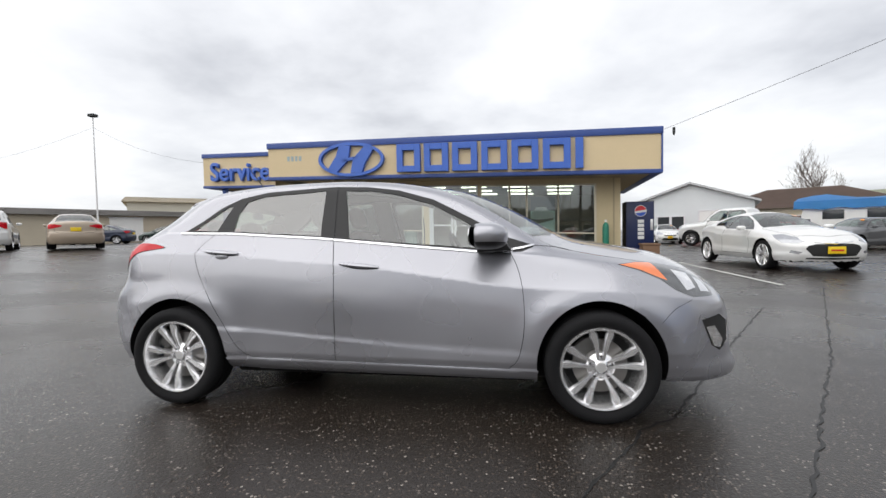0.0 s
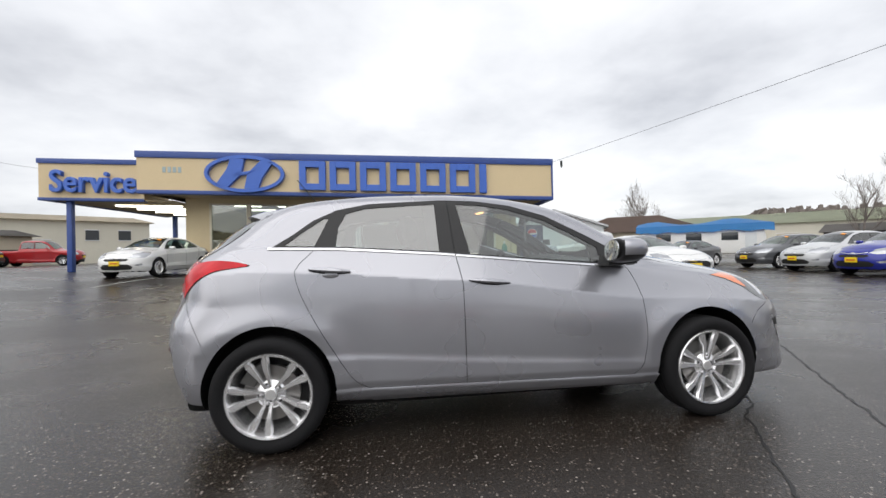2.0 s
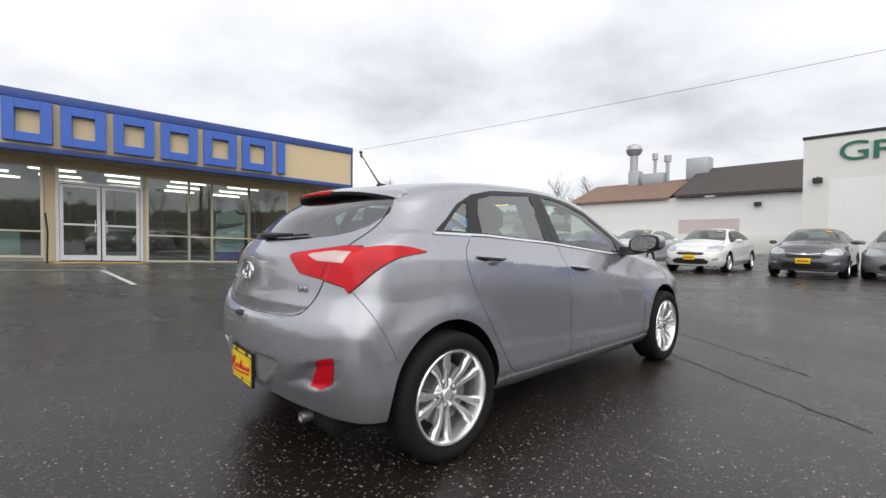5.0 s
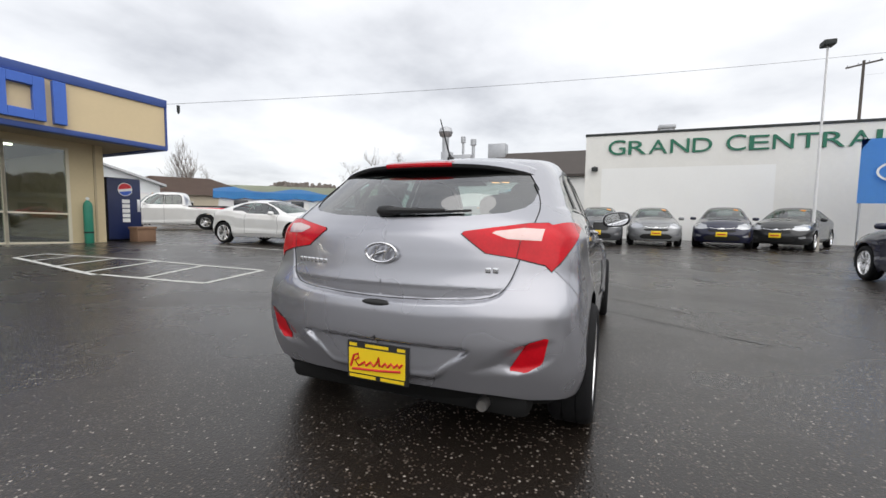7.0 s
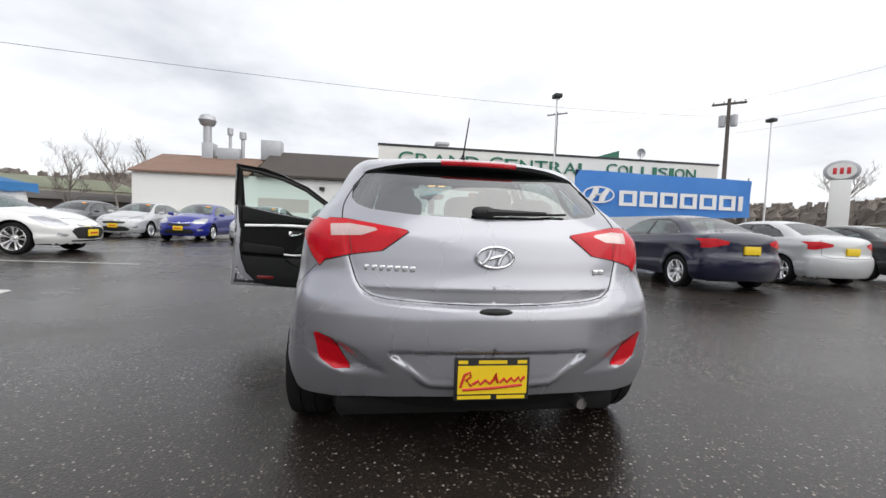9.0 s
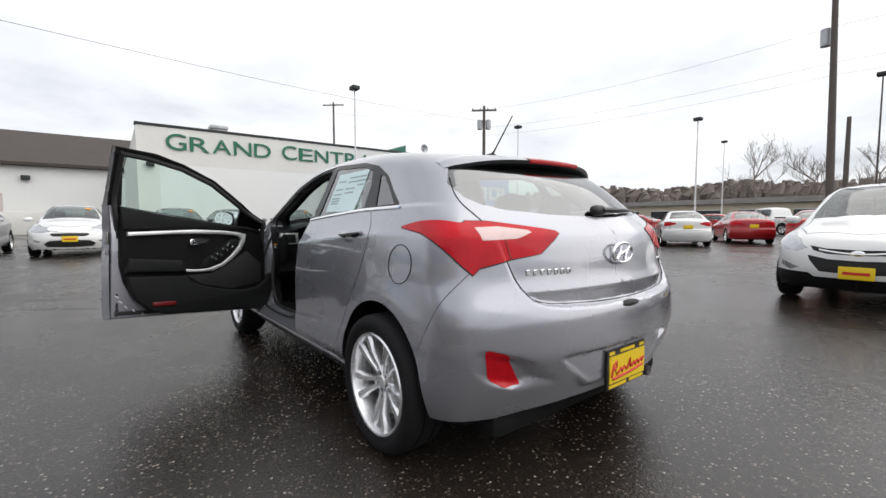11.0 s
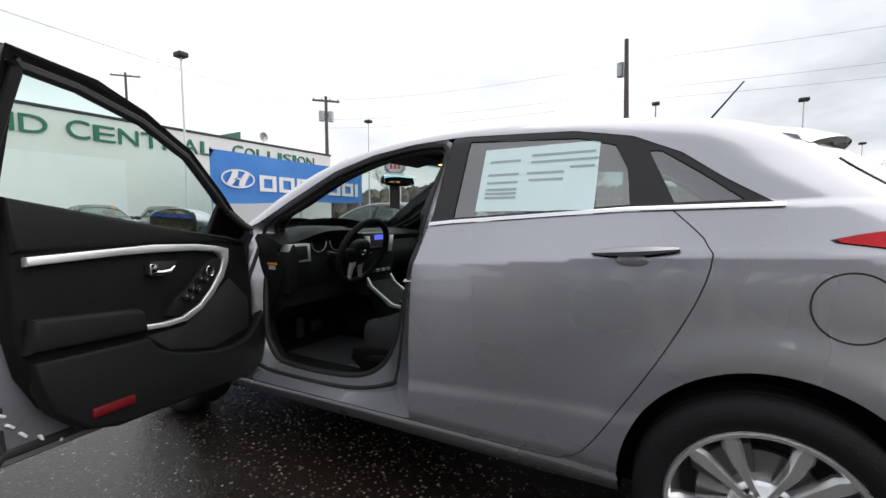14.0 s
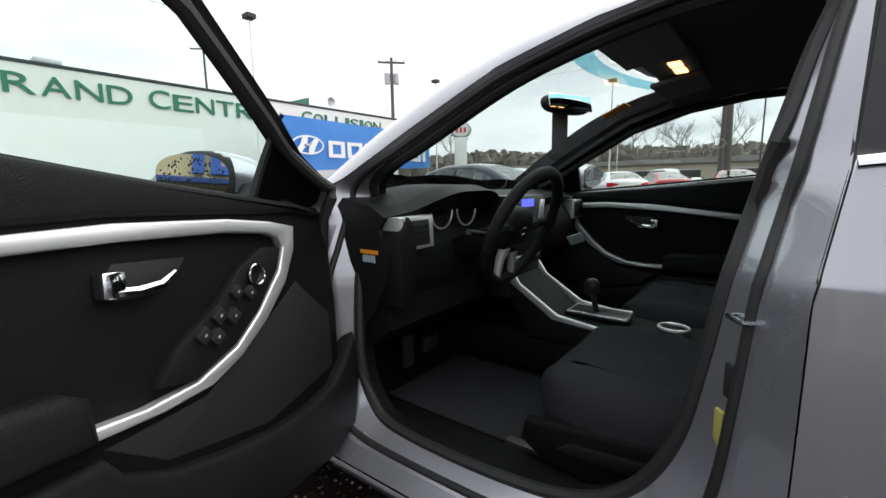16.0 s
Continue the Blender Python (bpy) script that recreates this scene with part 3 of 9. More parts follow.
def make_wheel(parent, x, y, r, rim, width, mats, detail=True, spin=0.0):
    """wheel > tyre, brake disc, hub cap and nuts; y tells the side."""
    turn = 180 if y > 0 else 0
    key = (round(r, 3), round(rim, 3), detail, round(width, 3))
    if key not in WHEELS:
        w = {"tyre": bm_mesh("tyre", tyre_bm(r, rim, width, 48 if detail else 24)), "rim": bm_mesh("wheel", rim_bm(rim, width, steps=48 if detail else 24, spokes=not detail))}
        h = width / 2
        w["disc"] = bm_mesh("brake_disc", lathe([(0.0, -h * 0.15), (rim * 0.68, -h * 0.15), (rim * 0.68, h * 0.1), (0.0, h * 0.1)], 32))
        w["back"] = bm_mesh("back_plate", lathe([(0.0, h * 0.35), (rim - 0.02, h * 0.35), (rim - 0.02, h * 0.45), (0, h * 0.45)], 24))
        w["nut"] = bm_mesh("lug_nut", lathe([(0.0, -0.012), (0.006, -0.012), (0.009, -0.008), (0.010, 0.012)], 6))
        w["cap"] = bm_mesh("hub_cap", lathe([(0.0, -0.004), (0.026, -0.003), (0.029, 0.002), (0.029, 0.01)], 24))
        arc = [(rim * 0.80 * math.cos(t), rim * 0.80 * math.sin(t)) for t in np.linspace(1.75, 2.75, 8)] + [(rim * 0.44 * math.cos(t), rim * 0.44 * math.sin(t)) for t in np.linspace(2.75, 1.75, 8)]
        w["caliper"] = bm_mesh("brake_caliper", prism(arc, -h * 0.36, h * 0.1, "xz", 0.008))
        w["pit"] = bm_mesh("nut_recess", lathe([(0.017, -0.001), (0.014, 0.004), (0.0, 0.005)], 12))
        for side, key2 in ((-1, "spoke_a"), (1, "spoke_b")):
            bm = bmesh.new()
            add_spoke(bm, spoke_rows(rim, -h * 0.80, 0.035, 0.0, side, 0.20))
            bmesh.ops.recalc_face_normals(bm, faces=bm.faces[:])
            w[key2] = bm_mesh("spoke", bm)
            w[key2].materials.append(mats["rim"])
        for k, mk in (("tyre", "tyre"), ("rim", "rim"), ("disc", "disc"), ("back", "dark"), ("nut", "chrome"), ("cap", "satin"), ("pit", "dark"), ("caliper", "caliper")):
            w[k].materials.append(mats[mk])
        WHEELS[key] = w
    w = WHEELS[key]
    wheel = part("wheel", w["rim"], None, parent, "silver alloy wheel with paired spokes", pose(x, y, r, 0, spin, turn))
    part("tyre", w["tyre"], None, wheel, "black rubber tyre")
    if detail:
        for i in range(5):
            for key2 in ("spoke_a", "spoke_b"):
                part("spoke", w[key2], None, wheel, m=pose(0, 0, 0, 0, -72 * (i + 0.25), 0))
        part("brake_disc", w["disc"], None, wheel)
        part("brake_caliper", w["caliper"], None, wheel, "dark grey brake caliper", m=pose(0, 0, 0, 0, -spin, 0))
        part("back_plate", w["back"], None, wheel)
        h = width / 2
        part("hub_cap", w["cap"], None, wheel, m=pose(0, -h * 0.8 + 0.030, 0))
        for i in range(5):
            a = 2 * math.pi * (i + 0.25) / 5
            part("nut_recess", w["pit"], None, wheel, m=pose(0.052 * math.cos(a), -h * 0.8 + 0.033, 0.052 * math.sin(a)))
            part("lug_nut", w["nut"], None, wheel, m=pose(0.052 * math.cos(a), -h * 0.8 + 0.036, 0.052 * math.sin(a)))
    else:
        part("back_plate", w["back"], None, wheel)
    return wheel


WHEELS = {}

# ---- materials ----
M = {
    "hero": car_paint("grey_metallic_paint", (0.362, 0.364, 0.396), 0.70, 0.28),
    "lot": car_paint("parked_car_paint", None, 0.12, 0.34),
    "tyre": surface("tyre_rubber", (0.010, 0.010, 0.011), 0.8, bump=0.3, bump_scale=160, spec=0.22),
    "rim": surface("alloy", (0.90, 0.90, 0.91), 0.27, 0.85, vary=0.08),
    "disc": surface("brake_steel", (0.28, 0.27, 0.26), 0.4, 0.9),
    # black plastic, with the shade of hollows put into its colour
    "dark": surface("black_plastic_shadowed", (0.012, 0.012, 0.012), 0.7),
    "chrome": surface("chrome", (0.78, 0.78, 0.80), 0.10, 1.0, vary=0.03),
    "satin": surface("satin_silver_trim", (0.74, 0.74, 0.74), 0.38, 0.7, vary=0.05),
    "trim": surface("black_window_trim", (0.022, 0.022, 0.023), 0.34, vary=0.1, spec=0.30),
    "seam": surface("fine_grey_seam", (0.10, 0.10, 0.107), 0.6),
    "caliper": surface("brake_caliper_iron", (0.10, 0.098, 0.095), 0.6, 0.4),
    "gap": surface("panel_gap", (0.022, 0.022, 0.024), 0.8),
    "rubber": surface("black_rubber_seal", (0.015, 0.015, 0.015), 0.6),
    "under": surface("underbody", (0.010, 0.010, 0.010), 0.9, spec=0.15),
    "cloth": surface("dark_seat_cloth", (0.034, 0.034, 0.038), 0.9, scale=30, bump=0.6, bump_scale=900, spec=0.2),
    "cloth2": surface("grey_seat_cloth", (0.065, 0.070, 0.080), 0.9, scale=40, bump=0.6, bump_scale=700),
    "vinyl": surface("soft_black_vinyl", (0.006, 0.006, 0.0065), 0.55, scale=20, bump=0.35, bump_scale=500, spec=0.12),
    "vinyl2": surface("charcoal_plastic", (0.010, 0.0103, 0.0107), 0.5, scale=20, bump=0.3, bump_scale=450, spec=0.15),
    "carpet": surface("black_carpet", (0.008, 0.008, 0.009), 0.95, scale=60, bump=0.8, bump_scale=900, spec=0.1),
    "liner": surface("grey_headliner", (0.20, 0.195, 0.19), 0.9, scale=30, bump=0.2, bump_scale=600),
    "glass": pane_glass("car_window_glass", (0.54, 0.67, 0.63), 2.7),
    "glass_front": pane_glass("front_window_glass", (0.80, 0.90, 0.87), 1.8),
    "glass_dark": pane_glass("privacy_glass", (0.54, 0.66, 0.63), 2.7),
    "glass_clear": pane_glass("clear_glass", (0.82, 0.97, 0.92), 0.6),
    "red_lens": surface("red_lens", (0.50, 0.002, 0.010), 0.22, vary=0.5, scale=9, coat=0.35, spec=0.15),
    "clear_lens": surface("clear_lens", (0.56, 0.40, 0.38), 0.25, 0.3, vary=0.2, scale=30, coat=1.0),
    "lamp": surface("headlamp_reflector", (0.80, 0.80, 0.82), 0.12, 0.9, vary=0.25, scale=22, coat=1.0),
    "dark_red": surface("dark_red_reflector", (0.13, 0.003, 0.005), 0.35, vary=0.2, scale=40),
    "lamp_lot": surface("parked_car_lamp", (0.42, 0.43, 0.45), 0.16, 0.6, vary=0.5, scale=16, coat=1.0),
    "lamp_glass": surface("headlamp_bezel", (0.11, 0.115, 0.12), 0.14, 0.5, vary=0.8, scale=26, coat=1.0),
    "amber": surface("amber_lens", (0.75, 0.20, 0.06), 0.2, vary=0.15, scale=25, coat=1.0),
    "yellow": surface("yellow_plate", (0.80, 0.56, 0.015), 0.4, vary=0.06),
    "red_ink": surface("red_lettering", (0.55, 0.02, 0.015), 0.5),
    "white": surface("white_paint", (0.78, 0.78, 0.76), 0.5, vary=0.06),
    "paper": surface("sticker_paper", (0.70, 0.86, 0.87), 0.7, vary=0.05),
    "ink": surface("grey_ink", (0.36, 0.44, 0.46), 0.7),
    "screen": glow("blue_clock_display", (0.10, 0.12, 0.75), 0.8),
    "warm": glow("warm_map_lamp", (1.0, 0.50, 0.18), 2.5),
    "shade_band": pane_glass("blue_shade_band", (0.40, 0.78, 0.92), 0.4),
    "orange": surface("orange_tag", (0.80, 0.30, 0.02), 0.6),
}


# ---- ground ----
def sstep(a, b, x):
    t = min(max((x - a) / (b - a), 0), 1)
    return t * t * (3 - 2 * t)


def ground_z(x, y):
    """The lot is level round the hatchback and rises gently to the left and to the building."""
    s = max(sstep(5, 13, y), sstep(5, 13, -x) * sstep(-6, 4, y))
    return 0.033 * min(max(5 - x, 0), 22) * s


def asphalt_material():
    mat = bpy.data.materials.new("wet_asphalt")
    nt, nodes, links, b = link_nodes(mat)
    geo = nodes.new("ShaderNodeNewGeometry")

    def noise_at(scale, detail=4, rough=0.55):
        n = nodes.new("ShaderNodeTexNoise")
        n.inputs["Scale"].default_value, n.inputs["Detail"].default_value, n.inputs["Roughness"].default_value = scale, detail, rough
        links.new(geo.outputs["Position"], n.inputs["Vector"])
        return n

    def ramp_of(src, stops):
        r = nodes.new("ShaderNodeValToRGB")
        el = r.color_ramp.elements
        el[0].position, el[0].color = stops[0][0], (*stops[0][1], 1)
        el[1].position, el[1].color = stops[-1][0], (*stops[-1][1], 1)
        for p, c in stops[1:-1]:
            e = el.new(p)
            e.color = (*c, 1)
        links.new(src, r.inputs[0])
        return r
    patch, mid, fine = noise_at(0.28, 5), noise_at(0.45, 4), noise_at(95, 3)
    base = ramp_of(patch.outputs["Fac"], ((0.34, (0.018, 0.0145, 0.0125)), (0.5, (0.025, 0.0205, 0.0172)), (0.66, (0.038, 0.033, 0.029))))
    # stones in the surface: small pale, brown and dark chips
    v = nodes.new("ShaderNodeTexVoronoi")
    v.inputs["Scale"].default_value = 70
    links.new(geo.outputs["Position"], v.inputs["Vector"])
    near = nodes.new("ShaderNodeMath")
    near.operation, near.inputs[1].default_value = "LESS_THAN", 0.44
    links.new(v.outputs["Distance"], near.inputs[0])
    sep = nodes.new("ShaderNodeSeparateColor")
    links.new(v.outputs["Color"], sep.inputs[0])
    pick = nodes.new("ShaderNodeMath")
    pick.operation, pick.inputs[1].default_value = "GREATER_THAN", 0.74
    links.new(sep.outputs[0], pick.inputs[0])
    chip = nodes.new("ShaderNodeMath")
    chip.operation = "MULTIPLY"
    links.new(near.outputs[0], chip.inputs[0])
    links.new(pick.outputs[0], chip.inputs[1])
    chipc = ramp_of(sep.outputs[1], ((0.0, (0.060, 0.046, 0.036)), (0.5, (0.12, 0.10, 0.085)), (0.84, (0.20, 0.18, 0.165)), (1.0, (0.48, 0.46, 0.43))))
    mix = nodes.new("ShaderNodeMix")
    mix.data_type = "RGBA"
    links.new(chip.outputs[0], mix.inputs["Factor"])
    links.new(base.outputs[0], mix.inputs["A"])
    links.new(chipc.outputs[0], mix.inputs["B"])
    grain = nodes.new("ShaderNodeMix")
    grain.data_type, grain.blend_type = "RGBA", "MULTIPLY"
    grain.inputs["Factor"].default_value = 1
    gr = ramp_of(fine.outputs["Fac"], ((0.3, (0.22, 0.21, 0.20)), (0.7, (1.10, 1.03, 0.97))))
    links.new(mix.outputs["Result"], grain.inputs["A"])
    links.new(gr.outputs[0], grain.inputs["B"])
    links.new(grain.outputs["Result"], b.inputs["Base Color"])
    rr = ramp_of(mid.outputs["Fac"], ((0.36, (0.20, 0.20, 0.20)), (0.62, (0.34, 0.34, 0.34))))
    links.new(rr.outputs[0], b.inputs["Roughness"])
    b.inputs["Specular IOR Level"].default_value = 0.5
    hsum = nodes.new("ShaderNodeMath")
    hsum.operation = "MULTIPLY_ADD"
    hsum.inputs[1].default_value = -0.5
    links.new(v.outputs["Distance"], hsum.inputs[0])
    links.new(fine.outputs["Fac"], hsum.inputs[2])
    bp = nodes.new("ShaderNodeBump")
    bp.inputs["Strength"].default_value, bp.inputs["Distance"].default_value = 0.34, 0.006
    links.new(hsum.outputs[0], bp.inputs["Height"])
    links.new(bp.outputs["Normal"], b.inputs["Normal"])
    return mat


def build_ground():
    ax = sorted(set([-900, -400, -200, -120, -80, -60, -45] + list(np.arange(-34, 34.1, 2.0)) + [45, 60, 80, 120, 200, 400, 900]))
    bm = bmesh.new()
    g = [[bm.verts.new((x, y, ground_z(x, y))) for y in ax] for x in ax]
    for A, B in zip(g, g[1:]):
        for k in range(len(ax) - 1):
            bm.faces.new((A[k], B[k], B[k + 1], A[k + 1]))
    gr = part("ground", bm, M["asphalt"], None, "dark wet asphalt of a car lot")
    tagged(gr, category="ground", kind="structure")


M["asphalt"] = asphalt_material()
build_ground()


def ground_line(name, pts, w, mat, label, cat="marking", lift=0.005, jag=0.0, kind=""):
    """A painted line or a crack that follows the ground."""
    line = dense(pts, 0.25, False, False)
    if jag:
        rnd = np.random.RandomState(len(pts) + int(abs(pts[0][0]) * 10))
        line = dense(pts, 0.06, False, False)
        line[1:-1] += rnd.normal(0, jag, line[1:-1].shape)
    d = np.gradient(line, axis=0)
    d /= np.linalg.norm(d, axis=1)[:, None] + 1e-9
    n = np.stack((-d[:, 1], d[:, 0]), 1)
    wid = np.full(len(line), w / 2)
    if jag:
        wid = wid * np.random.RandomState(7).uniform(0.5, 1.5, len(line))
    bm = bmesh.new()
    A = [bm.verts.new((p[0] + q[0] * k, p[1] + q[1] * k, ground_z(*p) + lift)) for p, q, k in zip(line, n, wid)]
    B = [bm.verts.new((p[0] - q[0] * k, p[1] - q[1] * k, ground_z(*p) + lift)) for p, q, k in zip(line, n, wid)]
    for i in range(len(A) - 1):
        bm.faces.new((A[i], A[i + 1], B[i + 1], B[i]))
    bmesh.ops.recalc_face_normals(bm, faces=bm.faces[:])
    ob = part(name, bm, mat, None, label, smooth=False)
    return tagged(ob, label, cat, kind=kind or "structure")


M["road_paint"] = surface("worn_road_paint", (0.48, 0.48, 0.45), 0.6, vary=0.35, scale=5)
M["tar"] = surface("tar_crack", (0.010, 0.010, 0.010), 0.5)
M["old_asphalt"] = surface("patched_asphalt", (0.02, 0.02, 0.02), 0.35, vary=0.3)
for pts in ([(1.72, -1.85), (2.07, -1.36), (2.68, -0.46), (3.33, 0.45), (3.9, 1.35), (4.54, 2.37), (6.2, 5.0)], [(0.67, -2.25), (1.12, -1.55), (1.53, -0.93), (1.74, -0.75), (2.6, 0.6), (4.2, 3.0)]):
    ground_line("asphalt_crack", pts, 0.014, M["tar"], "thin dark crack in the asphalt", "crack", 0.003, 0.007)
for pts in ([(0.55, 6.9), (0.96, 10.3)], [(1.71, 10.84), (0.96, 10.3)], [(0.86, 4.75), (2.36, 5.13)], [(0.63, 6.88), (0.86, 4.75)], [(2.36, 5.13), (2.27, 8.33), (1.71, 10.84)], [(0.72, 6.0), (2.3, 6.6)], [(0.60, 7.3), (2.25, 7.9)], [(0.70, 8.4), (2.1, 9.0)], [(0.85, 9.5), (1.9, 10.0)],
            [(-4.75, 7.4), (-4.95, 11.8)], [(-8.2, 12.2), (-4.95, 11.8), (-2.0, 11.4)], [(-1.95, 11.4), (-1.6, 8.3)], [(5.77, 5.35), (6.14, 11.3)], [(-9.2, 8.0), (-8.2, 12.2)], [(-13.5, 15.2), (-17.0, 12.6)]):
    ground_line("painted_line", pts, 0.10, M["road_paint"], "worn white painted parking line")
for x, y, sx, sy in ((-3.5, 5.6, 0.22, 0.12), (-3.9, 5.3, 0.16, 0.08), (-2.9, 4.6, 0.18, 0.07), (5.2, -2.4, 0.5, 0.16)):
    bm = bmesh.new()
    rnd = random.Random(int(x * 10))
    vs = [bm.verts.new((x + sx * math.cos(a) * rnd.uniform(0.6, 1.2), y + sy * math.sin(a) * rnd.uniform(0.6, 1.2), 0.004 + ground_z(x, y))) for a in np.linspace(0, 2 * math.pi, 18, False)]
    bm.faces.new(vs)
    tagged(part("asphalt_patch", bm, M["old_asphalt"], None, "small dark patch in the asphalt", smooth=False), category="patch", kind="structure")

# ---- the dealership ----
M["tan"] = surface("tan_stucco", (0.66, 0.53, 0.33), 0.8, vary=0.08, scale=1.2, bump=0.35, bump_scale=70)
M["tan_wall"] = surface("tan_painted_wall", (0.58, 0.48, 0.30), 0.75, vary=0.12, scale=1.5, bump=0.2, bump_scale=40)
M["blue"] = surface("blue_paint", (0.048, 0.135, 0.52), 0.4, vary=0.15, scale=3)
M["blue_dark"] = surface("blue_steel_band", (0.035, 0.075, 0.27), 0.5, vary=0.2, scale=2)
M["frame_white"] = surface("cream_window_frame", (0.62, 0.57, 0.45), 0.5)
M["alum"] = surface("white_aluminium_frame", (0.70, 0.70, 0.72), 0.4)
M["concrete"] = surface("concrete", (0.30, 0.28, 0.25), 0.85, vary=0.2, scale=2, bump=0.4, bump_scale=50)
M["soffit"] = surface("tan_soffit", (0.42, 0.35, 0.23), 0.8, vary=0.1)
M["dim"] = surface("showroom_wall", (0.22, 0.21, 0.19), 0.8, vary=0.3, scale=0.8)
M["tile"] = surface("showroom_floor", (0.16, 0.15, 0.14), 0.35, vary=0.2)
M["tube_light"] = glow("fluorescent_tube", (1.0, 0.95, 0.82), 5.0)
M["shop_glass"] = pane_glass("shop_window_glass", (0.72, 0.78, 0.75), 1.5)
M["kerb_yellow"] = surface("yellow_kerb_paint", (0.62, 0.36, 0.02), 0.6, vary=0.25, scale=6)
BM = Matrix.Translation((0, 14.0, 0)) @ pose(0, 0, 0, 0, 0, -5.71)
SHEAR = Matrix(((1, 0, 0, 0), (0, 1, 0, 0), (-0.033, 0, 1, 0.165), (0, 0, 0, 1)))


def bpart(name, bm, mat, parent, label="", smooth=True):
    return part(name, turned(bm, SHEAR), mat, parent, label, smooth=smooth)


def build_dealership():
    d = thing("dealership_building", "tan stucco dealership building with blue trim bands", "building", m=BM)
    d["kind"] = "structure"
    fas = bpart("fascia", box(-10.25, 0.0, 3.30, 6.35, 0.25, 4.62), M["tan"], d, "tan stucco fascia")
    bpart("fascia_return", box(6.10, 0.25, 3.30, 6.35, 9.0, 4.62), M["tan"], d)
    bpart("fascia_return", box(-10.25, 0.25, 3.30, -10.0, 9.0, 4.62), M["tan"], d)
    for z0, z1, o in ((4.60, 4.86, 0.05), (3.17, 3.32, 0.03)):
        bpart("blue_band", join(box(-10.25 - o, -o, z0, 6.35 + o, 0.30, z1, 0.01), box(6.05, 0.30, z0, 6.35 + o, 9.0, z1, 0.01)), M["blue_dark"], d, "blue metal trim band")
    bpart("blue_corner", box(6.33, -0.04, 3.2, 6.39, 0.02, 4.8), M["blue_dark"], d)
    bpart("roof", box(-10.2, 0.1, 4.55, 6.3, 9.0, 4.66), M["concrete"], d)
    bpart("soffit", box(-10.2, 0.02, 3.20, 6.33, 9.0, 3.27), M["soffit"], d, "tan soffit under the overhang")
    # front wall: piers, header, sill
    panes = [(-8.11, -6.62), (-6.46, -4.93), (-4.79, -3.32)]
    right = [(-0.56, 0.62), (0.70, 1.36), (1.44, 2.66), (2.74, 4.14)]
    y0, y1 = 1.5, 1.72
    bpart("pier", box(-9.2, y0, -0.25, -8.16, y1, 3.20), M["tan_wall"], d)
    bpart("pier", box(-3.27, y0, -0.15, -2.97, y1, 3.20), M["tan_wall"], d)
    bpart("pier", box(4.19, y0, -0.35, 5.15, y1, 3.20), M["tan_wall"], d)
    bpart("pier", box(-0.72, y0, -0.15, -0.61, y1, 3.20), M["tan_wall"], d)
    bpart("header", box(-8.16, y0, 2.98, 4.19, y1, 3.20), M["tan_wall"], d)
    bpart("side_wall", box(4.93, y1, -0.35, 5.15, 9.0, 3.20), M["tan_wall"], d, "tan side wall")
    bpart("side_wall", box(-9.2, y1, -0.25, -8.98, 9.0, 3.20), M["tan_wall"], d, "tan side wall")
    bpart("corner_strip", box(4.86, y0 - 0.03, -0.3, 4.92, y0, 3.2), M["soffit"], d)
    bpart("sill_wall", box(-8.16, y0, -0.25, -3.27, y1, 0.10), M["concrete"], d)
    bpart("sill_wall", box(-0.61, y0, -0.35, 4.19, y1, -0.02), M["concrete"], d)
    for row, zb in ((panes, 0.10), (right, -0.02)):
        for a, b in row:
            w = bpart("shop_window", join(box(a - 0.075, y0 - 0.04, zb, a, y0 + 0.10, 2.98), box(b, y0 - 0.04, zb, b + 0.075, y0 + 0.10, 2.98), box(a, y0 - 0.03, zb, b, y0 + 0.09, zb + 0.07), box(a, y0 - 0.03, 2.91, b, y0 + 0.09, 2.98), box(a, y0 - 0.02, 0.90, b, y0 + 0.06, 0.95)), M["frame_white"], d, "cream framed shop window", smooth=False)
            bpart("pane", box(a, y0 + 0.015, 0.95, b, y0 + 0.03, 2.91), M["shop_glass"], w).visible_shadow = False
            bpart("pane", box(a, y0 + 0.015, zb + 0.07, b, y0 + 0.03, 0.90), M["shop_glass"], w).visible_shadow = False
    # double door with a transom
    dr = bpart("shop_door", join(box(-2.97, y0 - 0.03, 0.0, -2.89, y0 + 0.1, 2.98), box(-0.80, y0 - 0.03, 0.0, -0.72, y0 + 0.1, 2.98), box(-2.89, y0 - 0.03, 2.48, -0.80, y0 + 0.1, 2.56), box(-2.89, y0 - 0.03, 2.92, -0.80, y0 + 0.1, 2.98)), M["alum"], d, "white aluminium double door", smooth=False)
    for a, b in ((-2.88, -1.87), (-1.83, -0.82)):
        lf = bpart("door_leaf", join(box(a, y0 - 0.02, 0.03, a + 0.09, y0 + 0.04, 2.46), box(b - 0.09, y0 - 0.02, 0.03, b, y0 + 0.04, 2.46), box(a + 0.09, y0 - 0.02, 0.03, b - 0.09, y0 + 0.04, 0.20), box(a + 0.09, y0 - 0.02, 2.37, b - 0.09, y0 + 0.04, 2.46), box(a + 0.09, y0 - 0.02, 1.16, b - 0.09, y0 + 0.04, 1.22)), M["alum"], dr, smooth=False)
        bpart("pane", box(a + 0.09, y0, 0.20, b - 0.09, y0 + 0.015, 2.37), M["shop_glass"], dr).visible_shadow = False
        bpart("door_pull", tube([(b - 0.13 if a < -2 else a + 0.13, y0 - 0.06, 0.95), (b - 0.13 if a < -2 else a + 0.13, y0 - 0.06, 1.35)], 0.015, 8), M["satin"], dr)
    bpart("pane", box(-2.89, y0, 2.56, -0.80, y0 + 0.015, 2.92), M["shop_glass"], dr).visible_shadow = False
